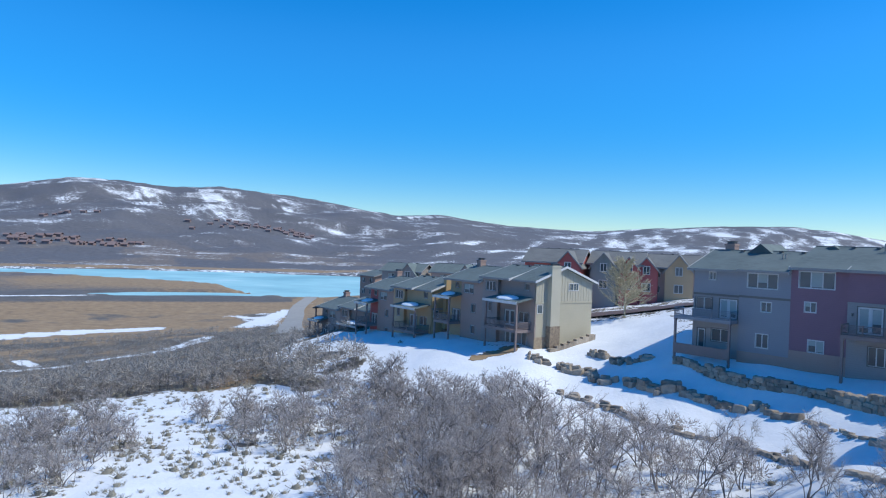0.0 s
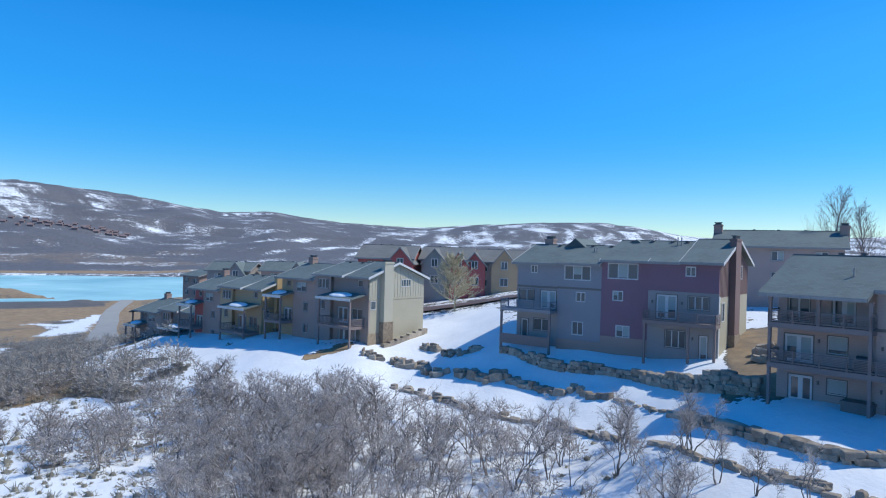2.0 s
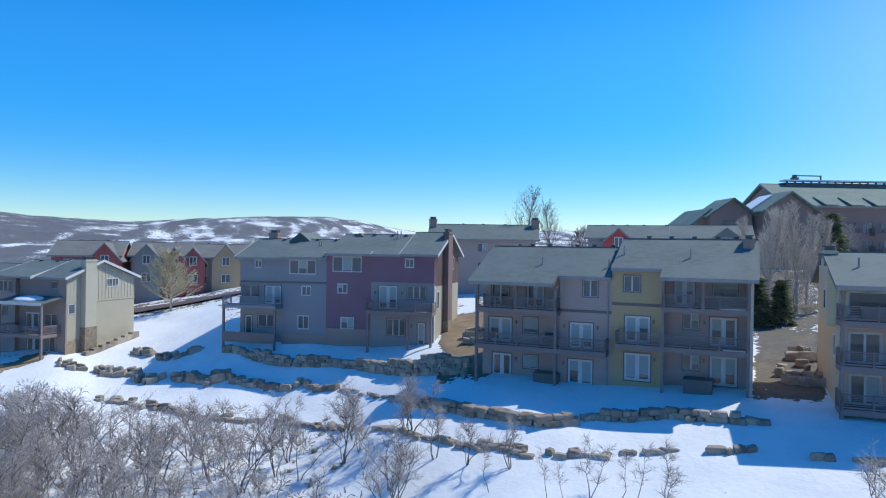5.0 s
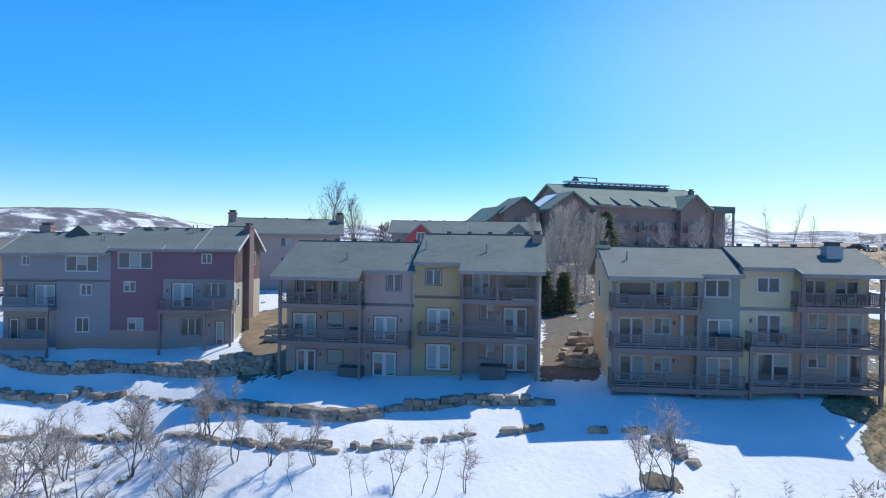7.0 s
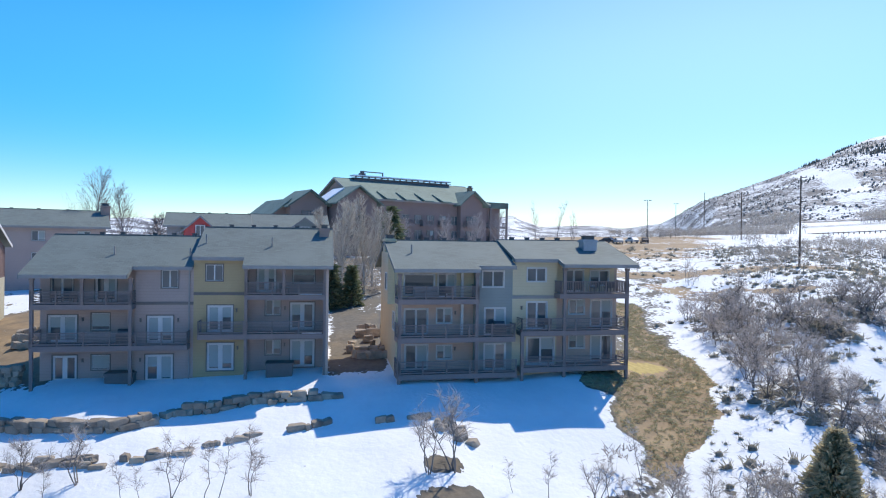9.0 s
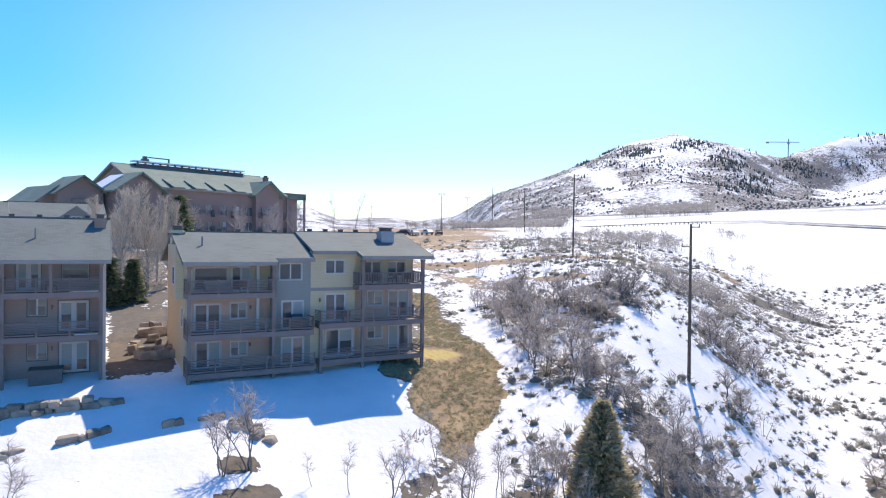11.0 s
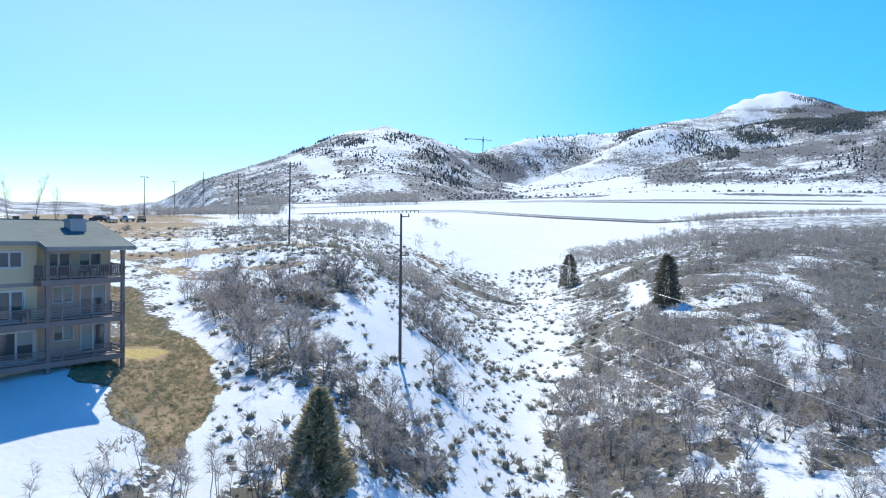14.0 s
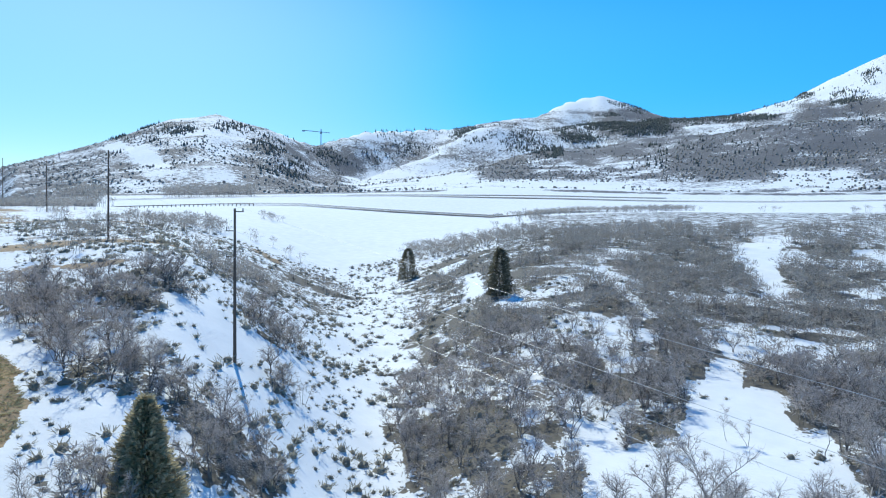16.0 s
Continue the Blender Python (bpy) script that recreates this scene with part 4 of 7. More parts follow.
    for u, y, z in ((3.0, 1.9, 4.9), (10.0, 1.2, 4.9), (7.3, 1.2, 4.9), (3.0, 1.9, 1.9), (7.3, 1.2, 2.0), (14.3, 1.2, 5.6), (14.4, 1.2, 2.8), (17.9, 1.9, 5.7), (17.9, 1.9, 2.9)):
        lantern(h, u, y, z)
    part("snow", boxes((19.0, 20.8, 0.12, 0.5, 6.97, 7.05)), M_SNOW, h, "strip of old snow on the deck")
    part("snow", boxes((19.3, 20.8, 0.12, 0.45, 4.08, 4.15)), M_SNOW, h, "strip of old snow on the deck")


def townhouse_slate():
    h = thing("townhouse", site(44.8, 19.15, 0.527, -0.85) @ Matrix.Diagonal((1.018, 1, 1, 1)), "slate and sand three storey townhouse with dark timber balconies", "house", "townhouses along the slope")
    front(h, 0.2, 5.8, 1.9, 6.6, 9.4, M_SAND, [("w1", 0.6, 2.8, 7.1, 8.6), ("sl", 3.1, 4.4, 6.95, 8.65, (1,))])
    front(h, 0.2, 5.8, 1.9, -1.5, 6.6, M_RUST, [("sl", 0.64, 2.33, 4.18, 6.02), ("w2", 3.03, 4.13, 4.95, 6.06, (1,)), ("sl", 0.72, 2.36, 1.55, 3.35, (1,)), ("w2", 3.07, 4.17, 2.27, 3.27, (0, 1))])
    front(h, 5.8, 8.6, 1.2, -1.5, 9.45, M_SLATE, [("w2", 6.3, 7.9, 7.72, 8.9), ("sl", 6.5, 8.04, 4.18, 6.12, (1,)), ("sl", 6.5, 8.08, 1.55, 3.44, (0,))])
    front(h, 8.6, 12.1, 1.2, -1.5, 9.9, M_SAND, [("w2", 9.75, 11.2, 8.13, 9.13), ("sl", 9.75, 11.3, 4.58, 6.56), ("sl", 9.8, 11.9, 1.85, 3.85, (1,))])
    front(h, 12.1, 17.1, 1.9, 7.0, 9.7, M_SAND, [("sl", 13.0, 14.5, 7.35, 9.0), ("w2", 15.1, 16.6, 7.8, 8.95, (0,))])
    front(h, 12.1, 17.1, 1.9, -1.5, 7.0, M_RUST, [("w2", 13.37, 14.62, 5.54, 6.65, (1,)), ("sl", 15.17, 16.88, 4.58, 6.64, (1,)), ("w2", 13.42, 14.66, 2.88, 3.87, (0, 1)), ("sl", 15.22, 16.92, 1.88, 3.84, (0,))])
    part("wall", boxes((5.8, 6.0, 1.4, 1.9, -1.5, 9.4)), M_SLATE, h)
    part("wall", boxes((11.9, 12.1, 1.4, 1.9, -1.5, 9.8)), M_SAND, h)
    gable_wall(h, 0.0, 1.9, 11.0, -1.5, 9.5, 10.9, 5.5, 8.9, M_SAND, "l")
    gable_wall(h, 17.3, 1.9, 11.0, -1.5, 9.8, 11.3, 5.5, 9.3, M_RUST, "r")
    part("wall", boxes((0.2, 17.1, 10.8, 11.0, -1.5, 8.9)), M_RUST, h)
    part("wall", boxes((-0.5, -0.003, 2.8, 6.8, 6.3, 10.2)), M_SAND, h, "sand bay box on the end wall")
    part("band_board", boxes((8.6, 12.1, 1.16, 1.197, 6.82, 7.06)), M_TRIM, h)
    side_window(h, -0.5, 3.3, 4.2, 7.4, 8.6, -1, 1)
    side_window(h, 0.0, 2.6, 3.4, 4.4, 5.7, -1, 1)
    gable_roof(h, -0.45, 5.7, -0.5, 9.1, 5.5, 11.15, 11.5, 8.95, cut_r=-0.2, fascia=M_FASCIA)
    gable_roof(h, 5.7, 8.6, 0.2, 9.32, 5.5, 11.15, 11.5, 8.95, rakes="", fascia=M_FASCIA)
    gable_roof(h, 8.6, 12.0, 0.65, 9.85, 5.5, 11.3, 11.5, 9.25, rakes="l", cut_l=0.9, fascia=M_FASCIA)
    gable_roof(h, 12.0, 17.9, -0.5, 9.5, 5.5, 11.3, 11.5, 9.25, rakes="lr", cut_l=0.6, fascia=M_FASCIA)
    balcony(h, -0.1, 5.75, 0.0, 1.9, 6.88, "lr")
    balcony(h, -0.1, 8.5, 0.0, 1.9, 4.1, "lr")
    balcony(h, -0.1, 8.6, -0.1, 1.9, 1.48, "l")
    balcony(h, 11.9, 17.4, 0.0, 1.9, 7.26, "lr", balusters=True)
    balcony(h, 8.95, 17.4, 0.0, 1.9, 4.48, "lr")
    balcony(h, 8.95, 17.4, 0.0, 1.9, 1.78, "r", rail=0.5)
    for u, z0, z1 in ((0.0, -1.0, 8.75), (5.6, -1.0, 8.8), (12.3, -1.0, 9.2), (17.3, -1.2, 9.2), (9.05, -1.0, 4.4)):
        post(h, u, 0.03, z0, z1, mat=M_TIMBER)
    part("post", boxes((4.75, 4.95, 1.5, 1.7, 4.1, 6.5)), M_WHITE, h, "white porch pillar")
    part("post", boxes((4.75, 4.95, 1.5, 1.7, 6.88, 8.8)), M_WHITE, h, "white porch pillar")
    chimney(h, 14.9, 16.0, 2.8, 3.8, 9.9, 11.4, M_STEEL)
    chimney(h, -0.45, 0.35, 5.0, 6.3, 8.0, 11.25, M_SAND)
    roof_vents(h, (1.4, 2.9, 4.3, 5.7, 7.1), 5.7, 11.2, [(1.2, 2.6, 10.2)])
    roof_vents(h, (9.9, 11.2, 12.5, 13.8), 5.7, 11.35)
    for u, y, z in ((9.3, 1.2, 6.0), (12.9, 1.9, 5.9), (4.4, 1.9, 5.6), (4.4, 1.9, 2.9)):
        lantern(h, u, y, z)
    part("patio_couch", boxes((1.2, 3.0, 1.0, 1.7, 6.95, 7.3), (1.2, 3.0, 1.55, 1.75, 7.3, 7.7), (1.2, 1.4, 1.0, 1.55, 7.3, 7.5)), M_GREY, h)


def townhouse_red():
    h = thing("townhouse", site(27.3, 75.36, 0.64, -0.77), "blue grey and dark red townhouse with a tall chimney", "house", "townhouses along the slope")
    dark = M_TRIM
    front(h, 0.0, 5.3, 0.3, 6.87, 9.6, M_BLUE, [("w2", 1.79, 2.5, 8.47, 9.3)])
    front(h, 0.0, 5.3, 0.3, -1.5, 6.87, M_GREY, [("w2", 0.3, 2.2, 5.2, 6.5), ("fd", 3.04, 5.0, 4.45, 6.5, (0, 1)), ("dr", 0.6, 1.5, 1.0, 3.1), ("w2", 2.22, 4.3, 1.9, 3.24)], M_DARKTRIM)
    front(h, 5.3, 10.5, 0.0, -1.5, 9.75, M_BLUE, [("w3", 6.16, 9.2, 7.92, 9.4, (1,)), ("w2", 7.64, 8.64, 5.57, 6.54), ("w2", 7.22, 8.44, 1.91, 3.29)])
    front(h, 10.5, 15.75, 0.0, 2.1, 10.3, M_RED, [("w3", 11.27, 14.48, 8.29, 9.85, (1,)), ("w2", 11.87, 12.89, 5.97, 6.91, (0,)), ("w2", 12.29, 13.7, 2.15, 3.29, (0, 1))])
    part("wall", boxes((10.5, 15.75, -0.06, 0.2, -1.5, 2.1)), M_BROWN, h, "brown board skirt")
    part("wall", boxes((5.3, 10.5, -0.06, -0.003, -1.5, 1.3)), M_BROWN, h, "brown board skirt")
    front(h, 15.75, 22.7, -0.3, 7.15, 10.3, M_RED, [("w2", 19.54, 20.41, 8.9, 9.77)])
    front(h, 15.75, 22.7, -0.3, -1.5, 7.15, M_GREY, [("fd", 16.62, 18.7, 4.45, 6.9, (0, 1)), ("w3", 19.78, 21.8, 5.6, 6.9), ("w3", 17.57, 19.59, 1.68, 3.38), ("dr", 20.95, 21.75, 0.7, 3.1, (0,))], M_DARKTRIM)
    gable_wall(h, 22.7, -0.1, 11.0, 6.9, 10.2, 12.3, 5.5, 9.9, M_REDV, "r")
    gable_wall(h, 22.698, -0.1, 11.0, -1.5, 6.9, 6.9, 5.5, 6.9, M_SAGE, "r")
    gable_wall(h, 0.0, 0.5, 11.0, -1.5, 9.4, 11.5, 5.5, 9.2, M_BLUE, "l")
    part("wall", boxes((0.2, 22.5, 10.8, 11.0, -1.5, 9.3)), M_BLUE, h)
    battens(h, 22.7, 0.0, 10.9, 6.95, lambda y: min(10.2 + (y + 0.1) * 0.37, 12.25 - (y - 5.5) * 0.43) - 0.1, M_REDV, 1, 0.45)
    part("corner_board", boxes((22.702, 22.74, -0.3, 0.1, -1.0, 7.0)), M_WHITE, h)
    chimney(h, 22.7, 23.3, 3.4, 5.4, 3.0, 12.75, M_REDV)
    part("wall", boxes((22.66, 23.36, 3.3, 5.5, -1.0, 3.0)), M_STONE, h, "stone chimney base")
    side_window(h, 22.7, 7.3, 8.4, 8.6, 9.9)
    side_window(h, 22.7, 0.8, 1.6, 4.6, 6.3, 1, 1)
    for z, a, b, y in ((6.87, 0.0, 5.3, 0.3), (6.95, 5.3, 10.5, 0.0), (7.15, 15.75, 22.7, -0.3)):
        part("band_board", boxes((a, b, y - 0.04, y - 0.003, z - 0.1, z + 0.12)), M_TRIM if a > 10 else M_DARKTRIM, h)
    gable_roof(h, -0.6, 5.2, -0.2, 9.62, 5.5, 11.8, 11.5, 9.3, rakes="l")
    gable_roof(h, 5.2, 10.5, -0.65, 9.75, 5.5, 11.8, 11.5, 9.3, rakes="r", cut_r=0.6)
    gable_roof(h, 10.5, 15.7, -0.6, 10.22, 5.5, 12.45, 11.5, 9.9, rakes="lr", cut_l=-0.3, cut_r=0.3)
    gable_roof(h, 15.7, 19.0, -0.6, 10.22, 5.5, 12.45, 11.5, 9.9, rakes="")
    gable_roof(h, 19.0, 23.2, -0.9, 10.28, 5.5, 12.72, 11.7, 10.1, rakes="lr")
    balcony(h, -1.2, 5.25, -1.5, 0.3, 4.4, "lr", M_BLUE)
    balcony(h, 15.8, 22.9, -1.9, -0.3, 4.35, "lr", M_TIMBER)
    part("fence", boxes((-1.2, 5.2, -1.5, -1.4, 0.3, 1.4)), M_TIMBER, h, "low timber deck skirt")
    for u in (-1.1, 5.1):
        post(h, u, -1.45, -1.0, 4.1)
    for u in (15.95, 20.3, 22.75):
        post(h, u, -1.85, -1.0, 4.0)
    chimney(h, 0.6, 1.7, 5.6, 6.6, 10.5, 12.5, M_BROWN)
    for a, b in ((3.6, 6.6), (11.0, 14.0)):
        bm = bmesh.new()
        prism(bm, [(a, 11.4), ((a + b) / 2, 12.55), (b, 11.4)], "y", 4.6, 9.5)
        part("dormer", bm, M_ROOF, h)
    roof_vents(h, (3.0, 7.2, 9.5), 5.0, 11.65, [(8.2, 3.2, 10.9), (8.5, 3.2, 10.9)])
    roof_vents(h, (12.0, 14.2, 16.4, 18.0), 5.0, 12.3, [(17.2, 4.2, 12.2), (17.6, 4.2, 12.2)])
    for u, z in ((16.2, 6.0), (19.2, 6.0), (20.3, 2.6)):
        lantern(h, u, -0.3, z)


def townhouse_awning(at, gable, gable_boards, wall_a, wall_b, wall_c, drop, label, lit=True):
    """Two stepped units with snow topped awnings over their decks."""
    h = thing("townhouse", at, label, "house", "townhouses by the lake road")
    front(h, 11.2, 18.0, 0.5, -2.5, 7.1, wall_a, [("w1", 16.0, 16.85, 5.7, 6.55), ("fd", 12.2, 14.2, 0.85, 2.9), ("w2", 15.0, 16.8, 1.5, 2.8), ("fd", 12.4, 14.4, -1.6, 0.2), ("dr", 15.6, 16.6, -1.7, 0.3)], M_TRIM)
    front(h, 8.0, 11.2, 0.0, -2.5, 7.0, wall_a, [("w3", 8.7, 10.7, 5.2, 6.45), ("w1", 9.3, 10.0, 2.4, 3.6)], M_TRIM)
    front(h, 3.2, 8.0, 0.0, -3.5, 6.5, wall_b, [("w2", 3.9, 6.0, 4.46, 5.7, (0, 1)), ("w1", 5.6, 6.5, 1.8, 3.0), ("w1", 5.6, 6.5, -1.2, 0.0)], M_TRIM)
    front(h, 0.0, 3.2, 0.5, -3.5, 6.4, wall_c, [("fd", 0.6, 2.4, -0.1, 1.9), ("w1", 1.2, 2.0, 5.0, 5.8)], M_TRIM)
    for a, b, m in ((11.0, 11.2, wall_a), (3.2, 3.4, wall_b)):
        part("wall", boxes((a, b, 0.2, 0.7, -3.5, 6.4)), m, h)
    gable_wall(h, 18.0, 0.5, 11.0, 4.2, 7.0, 8.75, 5.5, 6.7, gable_boards, "r")
    gable_wall(h, 17.998, 0.5, 11.0, -2.5, 4.2, 4.2, 5.5, 4.2, gable, "r")
    gable_wall(h, 0.0, 0.7, 11.0, -3.5, 6.2, 8.0, 5.5, 6.2, wall_c, "l")
    part("wall", boxes((0.2, 17.8, 10.8, 11.0, -2.5, 6.2)), gable, h)
    battens(h, 18.0, 0.6, 10.9, 4.3, lambda y: min(7.0 + (y - 0.5) * 0.34, 8.7 - (y - 5.5) * 0.37) - 0.15, gable_boards, 1, 0.5)
    part("band_board", boxes((18.003, 18.05, 0.5, 11.0, 4.05, 4.28)), M_SAGE if lit else M_TRIM, h)
    chimney(h, 18.003, 18.7, 2.6, 4.2, 1.2, 9.0, gable_boards)
    part("wall", boxes((18.003, 18.75, 2.5, 4.3, -1.5, 1.2)), M_STONE, h, "stone chimney base")
    part("wall", boxes((18.003, 18.08, 0.4, 2.5, -2.5, -0.2)), M_STONE, h, "stone veneer base")
    side_window(h, 18.0, 6.5, 8.2, 5.75, 6.6)
    side_window(h, 18.0, 0.9, 1.7, 2.9, 3.9, 1, 1)
    gable_roof(h, 14.0, 18.5, -0.1, 7.0, 5.5, 8.95, 11.6, 6.8, rakes="lr")
    gable_roof(h, 7.9, 14.0, -0.6, 7.05, 5.5, 8.75, 11.6, 6.6, rakes="lr")
    gable_roof(h, -0.5, 7.9, -0.6, 6.3, 5.5, 8.25, 11.6, 6.2, rakes="lr")
    for a, b, z in ((11.0, 17.6, 4.3), (-0.6, 3.4, 3.8)):
        bm = bmesh.new()
        prism(bm, [(0.45, z + 0.55), (-2.4, z), (-2.4, z - 0.18), (0.45, z + 0.35)], "x", a, b)
        aw = part("awning", bm, M_ROOF, h, "lean-to deck roof")
        part("fascia", boxes((a - 0.04, b + 0.04, -2.45, -2.403, z - 0.3, z + 0.03)), M_WHITE, aw)
        bm = bmesh.new()
        bmesh.ops.create_icosphere(bm, subdivisions=3, radius=1.0)
        for v in bm.verts:
            v.co = Vector((v.co.x * (b - a) * 0.3, v.co.y * 0.95, max(v.co.z, 0) * 0.3 + 0.19 * v.co.y * 0.95 + 0.02 * math.sin(9 * v.co.x)))
        part("snow", bm, M_SNOW, aw, "slab of old snow", pose((a + b) / 2, -1.0, z + 0.28))
        d = z - 3.55
        balcony(h, a + 0.2, b - 0.2, -2.2, 0.5, d, "lr", M_TIMBER, balusters=False)
        for u in (a + 0.3, b - 0.3):
            post(h, u, -2.15, -4.0, z - 0.1)
    roof_vents(h, (9.5, 12.0), 5.0, 8.6)
    chimney(h, 0.3, 1.2, 5.0, 6.0, 7.5, 9.1, M_BROWN)
    if drop:
        for i in range(7):
            part("stone_step", boxes((18.8, 19.4, 2.0 + i * 1.2, 3.2 + i * 1.2, -2.5, -1.5 + i * 0.24)), M_ROCK, h)
    return h


townhouse_ochre()
townhouse_slate()
townhouse_red()
townhouse_awning(site(0.58, 101.0, 0.59, -0.806), M_SAGE, M_SAGEV, M_TAUPED, M_BROWN, M_UMBER, True, "sage gabled townhouse with brown units and snowy awnings")
townhouse_awning(site(-13.0, 117.5, 0.60, -0.80, -2.8), M_OCHRE, M_OCHRE, M_UMBER, M_BROWN, M_CRIMSON, False, "ochre gabled brown townhouse with snowy awnings", False)
end_house = townhouse_awning(site(-24.6, 136.4, 0.62, -0.78, -8.2), M_RED, M_REDV, M_BROWN, M_TAUPE, M_TIMBER, False, "dark timber townhouse at the end of the row", False)
# stacked side decks of the last house
for z in (0.6, 3.1):
    balcony(end_house, -3.0, -0.1, 0.4, 6.0, z, "l", M_TIMBER)
for y in (0.5, 3.2, 5.9):
    post(end_house, -2.9, y, -3.0, 5.6)
bm = bmesh.new()
prism(bm, [(-3.3, 5.5), (-0.5, 6.3), (-0.5, 6.5), (-3.3, 5.7)], "y", 0.0, 6.4)
part("awning", bm, M_ROOF, end_house, "lean-to deck roof")


# ---- houses on the street behind ----
def back_house(at, length, depth, z0, eave, ridge, wall, label, gables=(), chim=(), windows=True, roof=M_ROOF):
    h = thing("house", at, label, "house", "houses on the upper street")
    n = max(2, int(length / 4.5))
    ops = []
    for i in range(n):
        u = (i + 0.5) * length / n
        for z in (eave - 1.9, eave - 4.6):
            if z > z0 + 0.4:
                ops.append(("w2", u - 0.7, u + 0.7, z, z + 1.2, (i % 2,)))
    front(h, 0, length, 0, z0, eave, wall, ops if windows else (), M_TRIM)
    gable_wall(h, 0.0, 0.2, depth, z0, eave - 0.1, ridge - 0.25, depth / 2, eave - 0.1, wall, "l")
    gable_wall(h, length, 0.2, depth, z0, eave - 0.1, ridge - 0.25, depth / 2, eave - 0.1, wall, "r")
    part("wall", boxes((0.2, length - 0.2, depth - 0.2, depth, z0, eave)), wall, h)
    gable_roof(h, -0.5, length + 0.5, -0.6, eave - 0.1, depth / 2, ridge, depth + 0.6, eave - 0.1, roof, rakes="lr", fascia=M_TRIM)
    for u, w, top, mat in gables:
        low = eave - 0.55
        bm = bmesh.new()
        prism(bm, [(u - w / 2, z0), (u + w / 2, z0), (u + w / 2, low), (u, top - 0.2), (u - w / 2, low)], "y", -1.1, 0.0)
        part("wall", bm, mat, h)
        bm = bmesh.new()
        k = (top - low) / (w / 2)
        prism(bm, [(u - w / 2 - 0.4, low - 0.4 * k), (u, top), (u + w / 2 + 0.4, low - 0.4 * k), (u + w / 2 + 0.4, low - 0.4 * k - 0.18), (u, top - 0.18), (u - w / 2 - 0.4, low - 0.4 * k - 0.18)], "y", -1.5, depth / 2 - 0.5)
        g = part("roof", bm, roof, h)
        for s in (-1, 1):
            bm = bmesh.new()
            prism(bm, [(u, top + 0.03), (u + s * (w / 2 + 0.42), low - 0.42 * k + 0.03), (u + s * (w / 2 + 0.42), low - 0.42 * k - 0.25), (u, top - 0.25)], "y", -1.55, -1.503)
            part("rake_board", bm, M_TRIM, g)
        window(h, u - 0.55, u + 0.55, low - 0.9, low + 0.5, -1.195, 2)
        if low - 4.4 > z0:
            window(h, u - 0.7, u + 0.7, low - 3.9, low - 2.5, -1.195, 2)
    for u, y, top in chim:
        chimney(h, u - 0.55, u + 0.55, y, y + 1.1, eave, top, M_BROWN)
    roof_vents(h, [length * f for f in (0.3, 0.5, 0.72)], depth / 2 + 0.3, ridge - 0.05)
    return h


back_house(site(57.0, 80.2, 0.765, -0.644), 15.0, 10, 2.0, 12.45, 14.6, M_TAUPE, "taupe house with a long grey roof and two chimneys", chim=((0.0, 3.6, 15.3), (15.2, 3.6, 15.3)))
back_house(site(74.8, 66.4, 0.60, -0.80), 10.6, 10, 3.0, 12.9, 14.75, M_GREY, "grey house with a bright red gable", gables=((4.3, 4.2, 14.2, M_BARN),))
back_house(site(81.6, 58.0, 0.55, -0.835), 10.6, 10, 3.0, 12.95, 14.85, M_GREY, "grey house with a dark gable", gables=((7.6, 5.0, 14.3, M_SLATE),))
back_house(site(14.5, 124.5, 0.93, -0.36), 10.0, 11, 0.0, 9.0, 11.3, M_CRIMSON, "red gabled house behind the row", gables=((8.0, 4.5, 11.0, M_CRIMSON),), roof=M_ROOFB)
back_house(site(26.2, 124.0, 0.93, -0.36), 9.0, 11, 0.0, 9.0, 11.2, M_SLATE, "slate blue gabled house by the street", gables=((2.6, 4.4, 10.9, M_SLATE), (7.0, 3.2, 10.4, M_CRIMSON)), roof=M_ROOFB)
back_house(site(35.0, 121.5, 0.93, -0.36), 9.5, 11, 0.5, 8.8, 11.0, M_TAUPE, "taupe house with red and ochre gables", gables=((0.8, 3.8, 10.4, M_CRIMSON), (6.2, 4.6, 11.0, M_UMBER)), roof=M_ROOFB)
back_house(site(46.0, 118.0, 0.93, -0.36), 12.0, 11, 1.5, 9.6, 12.2, M_TAUPE, "taupe house at the bend of the street")
back_house(site(-14.0, 152.0, 0.95, -0.3), 9.0, 9, -5.0, 5.2, 6.8, M_GREY, "small grey roofed house down the street", gables=((6.5, 3.6, 6.9, M_GREY),))
back_house(site(-3.0, 149.0, 0.95, -0.3), 11.0, 9, -4.0, 5.4, 7.1, M_TAUPE, "taupe gabled house down the street", gables=((8.0, 3.6, 7.2, M_GREY),))
back_house(site(-21.0, 170.0, 0.6, -0.8), 7.0, 9, -8.0, 3.2, 4.4, M_BROWN, "brown house above the lake road")


